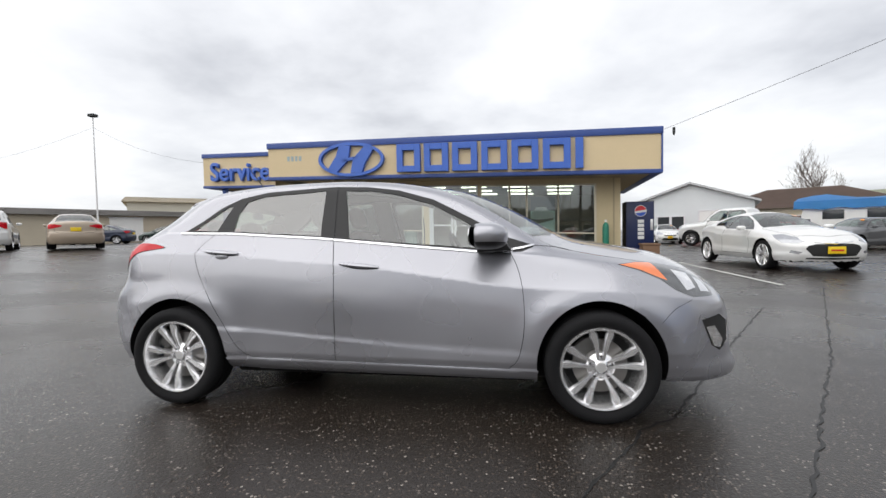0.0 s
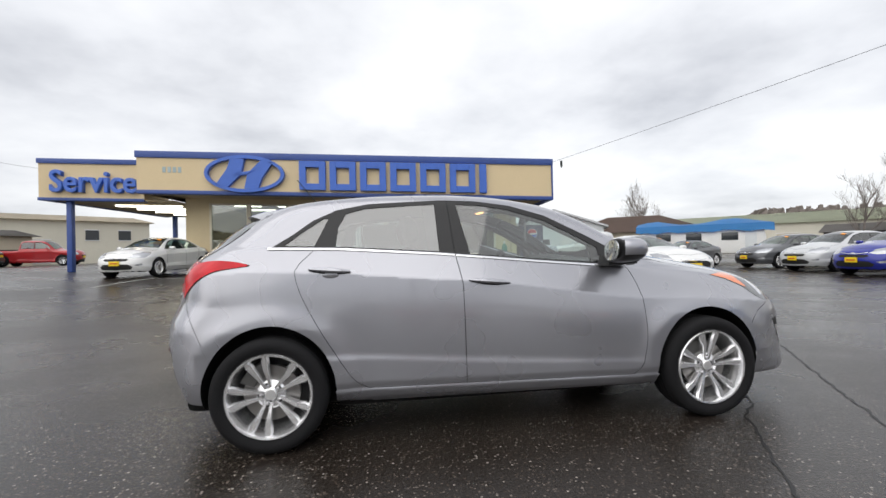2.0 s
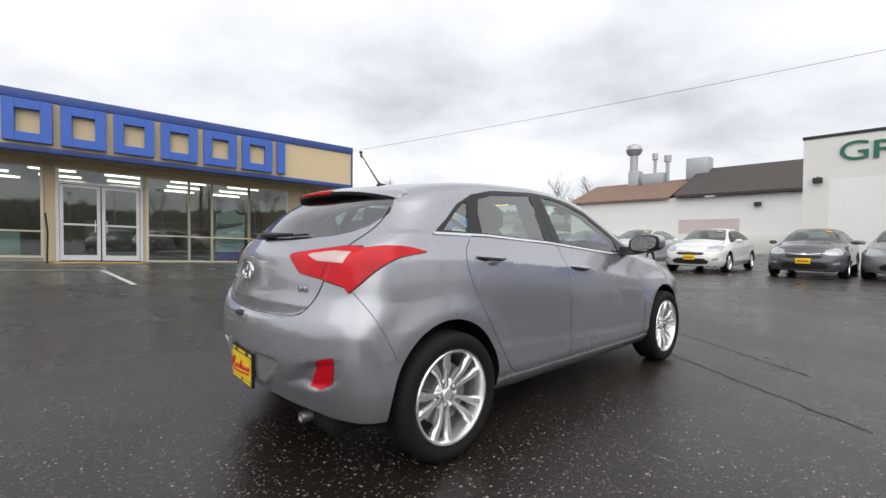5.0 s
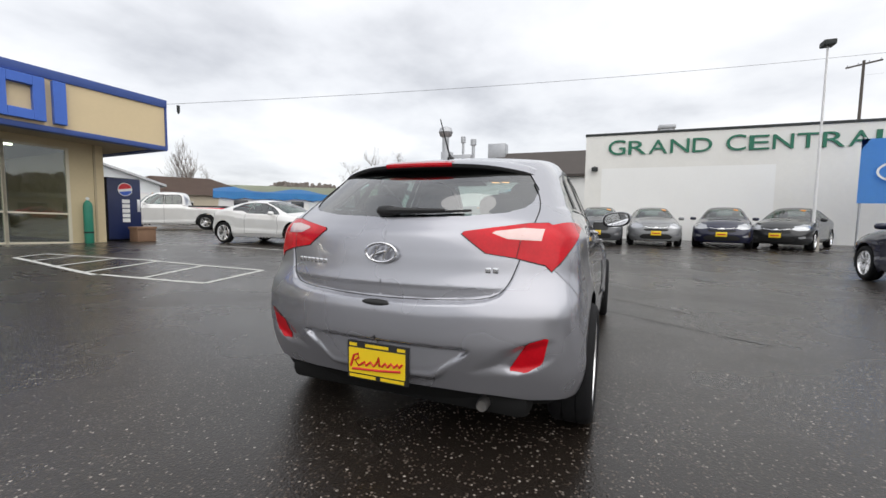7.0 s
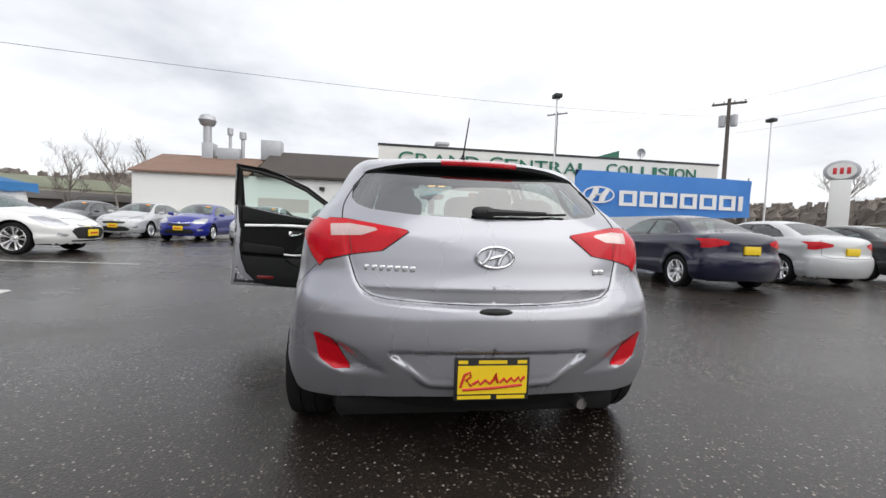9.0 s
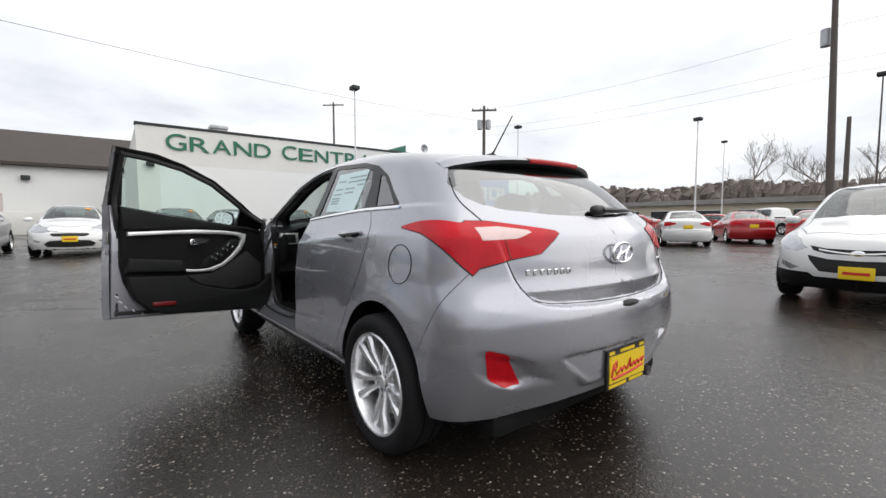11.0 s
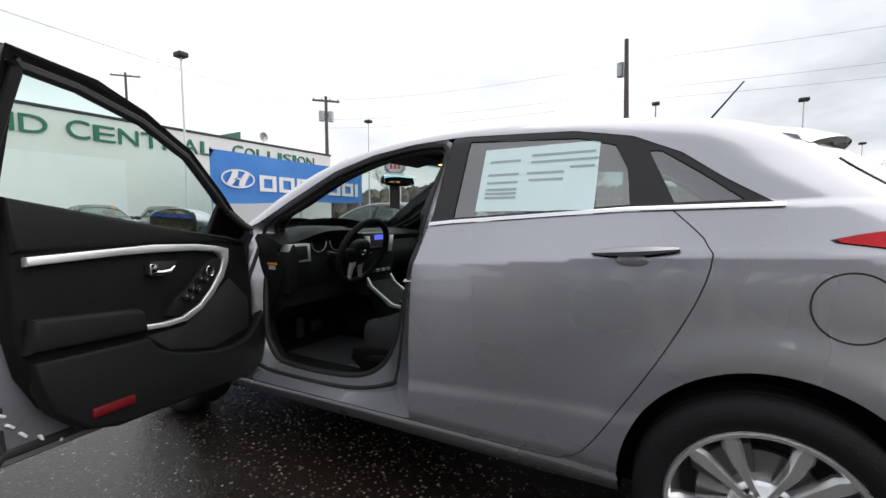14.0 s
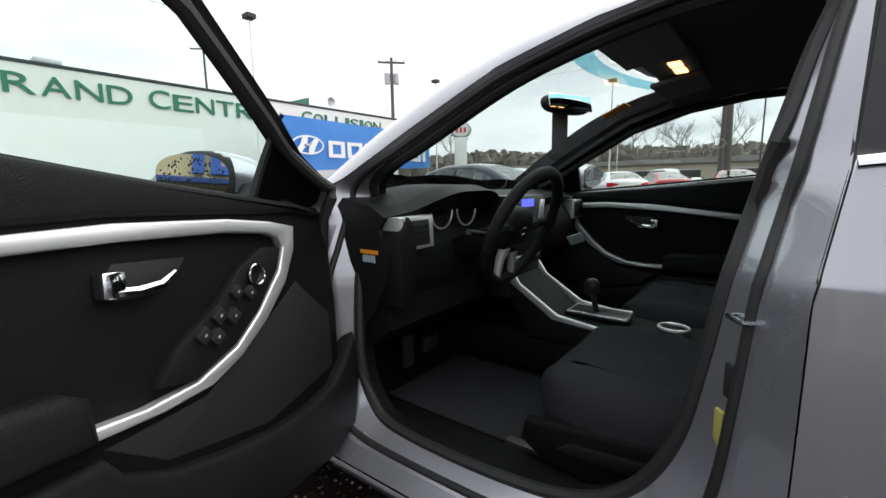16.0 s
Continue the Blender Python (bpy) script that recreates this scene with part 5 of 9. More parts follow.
# ---- parked cars ----
PAINT_PARTS = ("body", "hood", "door_skin", "boot_lid", "mirror_shell")
LOT = {
    # top line, rear line, nose line, belt, window outlines (front, rear), windscreen and rear window in plan, width, wheel radius, wheel places
    "sedan": dict(
        top=((-2.4, 0.98), (-2.2, 1.06), (-1.9, 1.085), (-1.65, 1.11), (-1.3, 1.25), (-0.95, 1.36), (-0.5, 1.41), (-0.1, 1.405), (0.3, 1.33), (0.7, 1.17), (1.0, 1.02), (1.15, 0.985), (1.6, 0.91), (1.95, 0.83), (2.15, 0.74), (2.3, 0.62)),
        rear=((0.1, -1.95), (0.25, -2.16), (0.5, -2.23), (0.62, -2.22), (0.7, -2.17), (0.95, -2.15), (1.05, -2.10), (1.2, -1.9), (1.6, -1.2)),
        nose=((0.1, 2.0), (0.22, 2.18), (0.45, 2.25), (0.6, 2.22), (0.72, 2.15), (0.8, 2.05), (1.3, 1.5)),
        belt=((-2.2, 1.04), (-1.3, 1.02), (0.0, 0.97), (0.8, 0.93), (1.4, 0.88), (2.2, 0.74)),
        front=[(-0.22, 0.995), (-0.27, 1.325), (0.05, 1.315), (0.35, 1.235), (0.62, 1.10), (0.82, 0.965)], back=[(-0.30, 1.0), (-0.33, 1.325), (-0.70, 1.305), (-1.05, 1.20), (-1.28, 1.06)],
        screen=[(0.30, 0.0), (0.25, 0.3), (0.16, 0.46), (0.5, 0.53), (0.85, 0.61), (1.0, 0.62), (1.12, 0.4), (1.18, 0.0)], back_screen=[(-1.02, 0.0), (-1.0, 0.45), (-1.35, 0.55), (-1.62, 0.60), (-1.68, 0.3), (-1.70, 0.0)],
        wheels=(-1.35, 1.35), r=0.315, width=0.865, roof_half=0.57, roof_z=1.36, centre=(-0.05, 0.62), size=(2.25, 0.87, 0.75), tail=[(0.80, 0.96), (0.62, 0.97), (0.40, 0.92), (0.42, 0.87), (0.70, 0.80), (0.80, 0.80)], lamp=[(1.55, 0.84), (1.75, 0.85), (2.0, 0.78), (2.14, 0.68), (2.10, 0.64), (1.9, 0.66)], rim=0.215),
    "coupe": dict(
        top=((-2.4, 0.98), (-2.2, 1.05), (-1.9, 1.09), (-1.6, 1.14), (-1.2, 1.25), (-0.8, 1.33), (-0.4, 1.365), (0.0, 1.33), (0.4, 1.22), (0.8, 1.06), (1.0, 0.98), (1.2, 0.955), (1.7, 0.89), (2.05, 0.80), (2.25, 0.70), (2.4, 0.56)),
        rear=((0.1, -1.95), (0.25, -2.14), (0.5, -2.22), (0.7, -2.18), (0.95, -2.16), (1.05, -2.10), (1.2, -1.9), (1.6, -1.2)),
        nose=((0.1, 2.1), (0.2, 2.27), (0.4, 2.36), (0.55, 2.36), (0.68, 2.28), (0.78, 2.12), (1.3, 1.5)),
        belt=((-2.2, 1.05), (-1.3, 1.03), (-0.6, 0.94), (0.0, 0.93), (0.8, 0.90), (1.4, 0.87), (2.3, 0.70)),
        front=[(-0.48, 0.965), (-0.42, 1.285), (0.0, 1.25), (0.35, 1.15), (0.60, 1.04), (0.76, 0.935)], back=[(-0.55, 0.985), (-0.50, 1.285), (-0.85, 1.23), (-1.12, 1.11), (-1.05, 1.045), (-0.75, 1.055)],
        screen=[(0.15, 0.0), (0.1, 0.3), (0.02, 0.44), (0.4, 0.53), (0.8, 0.62), (0.95, 0.63), (1.08, 0.4), (1.14, 0.0)], back_screen=[(-0.95, 0.0), (-0.93, 0.42), (-1.3, 0.53), (-1.6, 0.58), (-1.68, 0.3), (-1.70, 0.0)],
        wheels=(-1.41, 1.41), r=0.335, width=0.905, roof_half=0.55, roof_z=1.31, centre=(-0.05, 0.60), size=(2.3, 0.9, 0.72), tail=[(0.80, 0.93), (0.62, 0.95), (0.42, 0.90), (0.44, 0.84), (0.70, 0.79), (0.80, 0.80)], lamp=[(1.62, 0.80), (1.80, 0.815), (2.05, 0.745), (2.22, 0.65), (2.18, 0.61), (1.98, 0.63)], rim=0.245),
    "suv": dict(
        top=((-2.4, 1.45), (-2.1, 1.55), (-1.7, 1.60), (-1.0, 1.64), (-0.3, 1.645), (0.2, 1.57), (0.6, 1.40), (0.95, 1.20), (1.1, 1.115), (1.25, 1.075), (1.7, 0.985), (2.0, 0.885), (2.2, 0.75), (2.35, 0.56)),
        rear=((0.1, -1.9), (0.3, -2.1), (0.5, -2.17), (0.7, -2.16), (0.8, -2.11), (1.05, -2.09), (1.15, -2.05), (1.45, -1.88), (1.6, -1.70), (1.8, -1.4)),
        nose=((0.1, 1.98), (0.25, 2.16), (0.5, 2.23), (0.7, 2.21), (0.85, 2.15), (0.95, 2.02), (1.4, 1.5)),
        belt=((-2.2, 1.20), (-1.2, 1.15), (0.0, 1.08), (0.8, 1.04), (1.4, 1.0), (2.2, 0.84)),
        front=[(-0.22, 1.11), (-0.25, 1.53), (0.02, 1.52), (0.30, 1.44), (0.58, 1.28), (0.80, 1.09)], back=[(-0.30, 1.115), (-0.33, 1.53), (-1.15, 1.50), (-1.62, 1.40), (-1.72, 1.28), (-1.15, 1.19)],
        screen=[(0.28, 0.0), (0.24, 0.3), (0.15, 0.50), (0.5, 0.57), (0.9, 0.66), (1.02, 0.66), (1.16, 0.4), (1.22, 0.0)], back_screen=None,
        wheels=(-1.32, 1.32), r=0.35, width=0.905, roof_half=0.62, roof_z=1.58, centre=(-0.05, 0.75), size=(2.2, 0.91, 0.92), tail=[(0.82, 1.10), (0.62, 1.12), (0.50, 1.06), (0.56, 0.98), (0.74, 0.86), (0.82, 0.86)], lamp=[(1.52, 0.935), (1.72, 0.935), (1.98, 0.855), (2.12, 0.745), (2.08, 0.695), (1.84, 0.745)], rim=0.235),
    "pickup": dict(
        top=((-2.95, 1.15), (-2.6, 1.20), (-1.0, 1.22), (-0.88, 1.25), (-0.80, 1.60), (-0.70, 1.84), (-0.3, 1.89), (0.4, 1.86), (0.8, 1.68), (1.15, 1.36), (1.3, 1.24), (1.5, 1.21), (2.1, 1.16), (2.5, 1.05), (2.75, 0.9)),
        rear=((0.2, -2.7), (0.45, -2.85), (0.7, -2.88), (1.0, -2.86), (1.2, -2.82), (1.5, -2.4), (2.0, -2.0)),
        nose=((0.2, 2.4), (0.4, 2.62), (0.7, 2.70), (0.95, 2.68), (1.1, 2.6), (1.25, 2.4), (1.6, 1.8)),
        belt=((-2.9, 1.23), (-0.9, 1.25), (0.0, 1.24), (1.0, 1.22), (1.6, 1.16), (2.6, 1.0)),
        front=[(0.12, 1.285), (0.10, 1.74), (0.42, 1.735), (0.72, 1.58), (0.98, 1.29)], back=[(0.04, 1.29), (0.02, 1.74), (-0.55, 1.74), (-0.66, 1.66), (-0.70, 1.30)],
        screen=[(0.50, 0.0), (0.47, 0.3), (0.42, 0.55), (0.7, 0.62), (1.08, 0.70), (1.25, 0.69), (1.33, 0.4), (1.38, 0.0)], back_screen=None,
        wheels=(-1.75, 1.75), r=0.39, width=0.96, roof_half=0.70, roof_z=1.80, centre=(0.1, 0.9), size=(2.9, 0.98, 1.05), tail=[(0.90, 1.12), (0.78, 1.12), (0.78, 0.85), (0.90, 0.85)], lamp=[(2.25, 1.05), (2.45, 1.02), (2.6, 0.90), (2.56, 0.80), (2.4, 0.82)], rim=0.235),
}


def build_lot_car(kind, label):
    s = LOT[kind]
    w = s["width"]
    zc = [(x, z - 0.14) for x, z in s["belt"]]
    lo = [(-2.6, 0.5), (0, 0.43), (2.6, 0.38)]
    xr, xf = s["rear"][2][1], s["nose"][2][1]
    taper = ((xr - 0.1, -0.16), (xr + 0.1, -0.10), (xr + 0.35, -0.03), (xr + 0.7, 0), (0, 0), (xf - 0.75, 0), (xf - 0.45, -0.03), (xf - 0.2, -0.10), (xf, -0.22), (xf + 0.15, -0.35))
    F = Form(s["top"], s["rear"], s["nose"], w, s["belt"], zc, lo, taper, s["wheels"], s["roof_half"], s["roof_z"], s["r"], 0.02, s["centre"], s["size"], low=s["r"] * 0.68)
    R = []

    def add(name, view, pts, smooth=False):
        R.append((name, F.to_chart(F.on(view, dense(pts, 0.05, True, smooth)))))

    def seam(view, pts, wd=0.010):
        R.append(("gap", F.to_chart(F.on(view, strip(dense(pts, 0.06, False), wd)))))
    add("windscreen", "top", s["screen"])
    if s["back_screen"]:
        add("rear_glass", "top", s["back_screen"])
    elif kind == "suv":
        add("rear_glass", "rear", [(0.0, 1.52), (0.50, 1.50), (0.62, 1.35), (0.66, 1.18), (0.0, 1.15)])
    fog = [(0.56, 0.49), (0.78, 0.56), (0.80, 0.50), (0.66, 0.45)] if kind == "suv" else [(0.56, 0.43), (0.72, 0.47), (0.74, 0.41), (0.62, 0.385)]
    zl = s["lamp"][-1][1]
    nz = zl - 0.05
    if kind == "suv":
        add("cladding", "nose", [(0.0, 0.385), (0.40, 0.385), (0.46, 0.43), (0.9, 0.44), (0.9, 0.15), (0.0, 0.15)])
        add("grille", "nose", [(0.0, 0.735), (0.30, 0.745), (0.46, 0.775), (0.42, 0.715), (0.28, 0.680), (0.0, 0.672)])
        add("grille_low", "nose", [(0.0, 0.605), (0.28, 0.615), (0.475, 0.655), (0.45, 0.585), (0.35, 0.455), (0.0, 0.440)])
    elif kind == "coupe":
        add("grille", "nose", [(0.0, 0.60), (0.34, 0.60), (0.47, 0.565), (0.52, 0.50), (0.40, 0.345), (0.0, 0.325)])
        add("grille_low", "nose", [(0.0, 0.305), (0.5, 0.31), (0.5, 0.275), (0.0, 0.27)])
    else:
        add("grille", "nose", [(0.0, nz + 0.02), (0.36, nz + 0.02), (0.40, nz - 0.02), (0.32, nz - 0.06), (0.0, nz - 0.07)])
        add("grille_low", "nose", [(0.0, 0.46), (0.40, 0.44), (0.52, 0.36), (0.46, 0.28), (0.0, 0.26)])
    add("fog_lamp", "nose", fog)
    for key in ("front", "back"):
        pts = np.array(s[key])
        c = pts.mean(0)
        add("window_frame", "side", [tuple(c + (p - c) * (1 + 0.035 / max(np.linalg.norm(p - c), 0.1))) for p in pts])
    for key in ("front", "back"):
        add("side_glass", "side", s[key])
    zb = float(F.belt(np.array([-0.26]))[0])
    b, f = s["back"], s["front"]
    split = min(p[0] for p in f) - 0.03
    fr = max(p[0] for p in f)
    seam("side", [(split, 0.34), (split, zb)])
    seam("side", [(fr - 0.02, zb - 0.02), (fr + 0.06, zb - 0.3), (fr + 0.02, 0.34), (split, 0.33)])
    if kind != "coupe":
        rr = s["wheels"][0]
        bl = min(p[0] for p in b)
        seam("side", [(max(bl, rr + 0.15), zb + 0.0), (rr + 0.18, zb - 0.2), (rr + 0.46, 0.42), (rr + 0.55, 0.34), (split, 0.33)])
    seam("top", [(fr + 0.20, 0.66), (xf - 0.7, 0.68), (xf - 0.35, 0.55), (xf - 0.2, 0.0)])
    seam("rear", [(0.60, s["tail"][0][1] + 0.05), (0.62, s["tail"][-1][1] - 0.12), (0.5, 0.64), (0.0, 0.63)])
    add("tail_lamp", "rear", s["tail"])
    add("head_lamp", "side", s["lamp"])
    for wx in s["wheels"]:
        a = s["r"] * 1.17
        add("arch", "side", [(wx + a * math.cos(t), s["r"] + a * math.sin(t)) for t in np.linspace(-0.2, math.pi + 0.2, 22)] + [(wx - a, 0.02), (wx + a, 0.02)])
    P, N, T = cut_skin(F, R, 0.052)
    car = thing("parked_" + {"sedan": "sedan", "coupe": "coupe", "suv": "suv", "pickup": "pickup_truck"}[kind], label, "car")

    def skin(name, key, mat, parent=car, label="", inset=0.0, **k):
        if key in T and len(T[key]):
            return part(name, skin_mesh(name, P, N, T[key], inset=inset, **k), mat, parent, label)
    skin("body", "body", M["lot"], both=True)
    skin("windscreen", "windscreen", M["glass_lot"], both=True, inset=0.004)
    skin("rear_window", "rear_glass", M["glass_lot"], both=True, inset=0.004)
    skin("grille", "grille", M["dark"], both=True, inset=0.01)
    skin("lower_grille", "grille_low", M["dark"], both=True, inset=0.01)
    skin("bumper_cladding", "cladding", M["vinyl"], both=True)
    skin("panel_gap", "gap", M["gap"], both=True)
    for mir in (False, True):
        sd = 1 if mir else -1
        skin("window_frame", "window_frame", M["trim"], mirror=mir)
        skin("side_glass", "side_glass", M["glass_lot"], mirror=mir, inset=0.004)
        skin("tail_lamp", "tail_lamp", M["red_lens"], mirror=mir, inset=-0.004)
        skin("head_lamp", "head_lamp", M["lamp_lot"], mirror=mir, inset=-0.003)
        skin("fog_lamp", "fog_lamp", M["lamp_lot"], mirror=mir, inset=-0.002)
        for wx in s["wheels"]:
            make_wheel(car, wx, sd * (w - 0.095), s["r"], s["rim"], 0.21, M, False, 10)
            a = s["r"] * 1.17
            bm = bmesh.new()
            rows = [[bm.verts.new((wx + a * math.cos(t), sd * yy, s["r"] + a * math.sin(t))) for t in np.linspace(-0.3, math.pi + 0.3, 14)] for yy in (w - 0.01, w - 0.30)]
            for k in range(13):
                bm.faces.new((rows[0][k], rows[0][k + 1], rows[1][k + 1], rows[1][k]))
            part("wheel_arch_liner", bm, M["under"], car)
        mz = float(F.belt(np.array([fr - 0.1]))[0]) + 0.06
        part("mirror_shell", ellipsoid(fr - 0.12, sd * (w + 0.07), mz, 0.075, 0.10, 0.06, 14, 0.75), M["lot"], car)
    h = s["r"] * 0.7
    part("underbody", box(xr + 0.25, -w + 0.2, h - 0.03, xf - 0.25, w - 0.2, h + 0.12, 0.03), M["under"], car)
    ins = box(xr + 0.7 if kind != "pickup" else -0.75, -w + 0.22, h + 0.1, fr + 0.1, w - 0.22, zb - 0.08, 0.05)
    part("cabin", ins, M["vinyl"], car)
    for y in (-0.36, 0.36):
        part("seat", join(turned(box(-0.08, -0.22, 0, 0.08, 0.22, 0.52, 0.05), pose(-0.28, y, zb - 0.45, 0, -15, 0)), turned(box(-0.05, -0.12, 0.56, 0.05, 0.12, 0.74, 0.03), pose(-0.28, y, zb - 0.45, 0, -15, 0))), M["cloth2"], car)
    zf = {"suv": 0.46, "coupe": 0.47}.get(kind, nz - 0.13)
    px = float(F.on("nose", [(0.0, zf)])[0][0])
    part("front_plate", prism([(-0.16, zf - 0.075), (0.16, zf - 0.075), (0.16, zf + 0.075), (-0.16, zf + 0.075)], px, px + 0.035, "yz", 0.004), M["yellow"], car, "yellow dealer plate")
    part("plate_print", join(prism([(-0.12, zf - 0.02), (0.12, zf - 0.02), (0.12, zf + 0.015), (-0.12, zf + 0.015)], px + 0.034, px + 0.037, "yz")), M["red_ink"], car, "red print bar")
    zr = s["tail"][-1][1] - 0.03
    qx = float(F.on("rear", [(0.0, zr)])[0][0])
    part("rear_plate", prism([(-0.16, zr - 0.075), (0.16, zr - 0.075), (0.16, zr + 0.075), (-0.16, zr + 0.075)], qx - 0.03, qx + 0.01, "yz", 0.004), M["yellow"], car, "yellow dealer plate")
    bz = {"suv": 0.695, "coupe": 0.615}.get(kind, zf + 0.18)
    bx = float(F.on("nose", [(0.0, bz)])[0][0])
    part("badge", ellipsoid(bx, 0, bz, 0.015, 0.065, 0.036, 16), M["chrome"], car, "chrome oval badge")
    if kind != "pickup":
        gz = bz - 0.005
        q = F.on("nose", [(a, gz + 0.05 * (a / 0.4) ** 2) for a in np.linspace(0.0, 0.36, 8)])
        line = [(p[0] + 0.006, -p[1], p[2]) for p in q[::-1]] + [(p[0] + 0.006, p[1], p[2]) for p in q[1:]]
        part("grille_bar", tube(line, 0.012, 6), M["lot"] if kind == "suv" else M["chrome"], car, "bar across the grille")
    sx = fr - 0.42
    q = F.on("top", [(sx + 0.16, 0.42), (sx + 0.16, 0.28), (sx + 0.05, 0.28), (sx + 0.05, 0.42)])
    bm = bmesh.new()
    bm.faces.new([bm.verts.new((p[0] + 0.01, -p[1], p[2] + 0.008)) for p in q])
    part("screen_sticker", bm, M["orange"], car, "orange screen sticker", smooth=False)
    if kind == "pickup":
        part("load_bed", box(-2.72, -0.76, 1.02, -0.95, 0.76, 1.235, 0.02), M["dark"], car, "dark open load bed")
    return car


M["glass_lot"] = pane_glass("parked_car_glass", (0.42, 0.52, 0.49), 1.7)
TEMPLATES = {}


def park(kind, label, x, y, heading, color, z=None, scale=1.0):
    """Sets a parked car; heading is the way its nose points, in degrees from +x."""
    z = ground_z(x, y) if z is None else z
    m = pose(x, y, z, 0, 0, heading)
    if kind not in TEMPLATES:
        car = TEMPLATES[kind] = build_lot_car(kind, label)
        car.matrix_basis = m
    else:
        car = copy_thing(TEMPLATES[kind], m)
    if scale != 1.0:
        car.scale = (scale, scale, scale)
    tagged(car, label, "car", "parked cars on the lot")
    for o in car.children_recursive:
        if o.name.split(".")[0] in PAINT_PARTS:
            o.color = (*color, 1)
    return car
# ---- the grey hatchback ----
HERO = Hatchback(
    top=((-2.2, 1.22), (-1.75, 1.275), (-1.48, 1.345), (-1.32, 1.380), (-1.0, 1.425), (-0.67, 1.447), (-0.33, 1.452), (-0.06, 1.440), (0.24, 1.395), (0.47, 1.325), (0.71, 1.215), (0.94, 1.085), (1.03, 1.035), (1.12, 1.005), (1.28, 0.975), (1.6, 0.915), (1.83, 0.86), (2.0, 0.79), (2.2, 0.66)),
    rear=((0.10, -1.83), (0.20, -1.92), (0.30, -1.985), (0.42, -2.030), (0.56, -2.050), (0.64, -2.048), (0.70, -2.035), (0.76, -2.012), (0.82, -1.993), (0.90, -1.978), (0.98, -1.958), (1.03, -1.92), (1.10, -1.86), (1.2, -1.77), (1.33, -1.60), (1.5, -1.36)),
    nose=((0.10, 2.10), (0.20, 2.225), (0.27, 2.245), (0.36, 2.215), (0.5, 2.205), (0.62, 2.19), (0.70, 2.15), (0.78, 2.08), (0.9, 1.95), (1.3, 1.5)),
    width=0.888, belt=((-2.1, 1.12), (-1.3, 1.108), (-0.97, 1.10), (-0.37, 1.06), (0.25, 1.0), (0.63, 0.965), (1.0, 0.94), (1.6, 0.87), (2.1, 0.78)),
    crease=((-2.1, 0.985), (-1.4, 0.985), (-1.14, 0.98), (-0.86, 0.96), (-0.43, 0.92), (-0.17, 0.90), (0.13, 0.865), (0.44, 0.82), (0.9, 0.76), (1.4, 0.74), (2.1, 0.66)),
    lower=((-2.1, 0.50), (-0.83, 0.47), (-0.51, 0.445), (-0.11, 0.415), (0.22, 0.39), (0.86, 0.36), (2.1, 0.34)),
    taper=((-2.2, -0.13), (-2.0, -0.080), (-1.8, -0.042), (-1.55, -0.018), (-1.2, -0.003), (-0.9, 0), (0.9, 0), (1.4, 0), (1.7, -0.03), (1.95, -0.09), (2.15, -0.2), (2.3, -0.35)),
    wheels=(-1.325, 1.325), roof_half=0.60, roof_z=1.40, wheel_r=0.313, low=0.20,
    blur=0.006)

DLO = [(-1.335, 1.115), (-1.22, 1.19), (-1.11, 1.275), (-0.97, 1.34), (-0.78, 1.378), (-0.36, 1.402), (-0.1, 1.395), (0.12, 1.365), (0.35, 1.297), (0.60, 1.168), (0.80, 1.055), (0.955, 1.0)]
BELT = [(-1.335, 1.115), (-0.97, 1.106), (-0.37, 1.066), (0.25, 1.006), (0.63, 0.971), (0.80, 0.968), (0.955, 1.0)]
REAR_DOOR = [(-1.085, 1.105), (-1.17, 1.02), (-1.19, 0.97), (-1.16, 0.86), (-1.08, 0.70), (-0.96, 0.50), (-0.875, 0.375), (-0.81, 0.33), (-0.74, 0.318), (-0.235, 0.312)]
DOOR_SPLIT = [(-0.235, 0.312), (-0.24, 0.88), (-0.27, 1.055)]
FRONT_DOOR = [(-0.235, 0.312), (0.72, 0.295), (0.82, 0.305), (0.87, 0.36), (0.90, 0.50), (0.905, 0.65), (0.89, 0.80), (0.86, 0.90), (0.825, 0.968)]


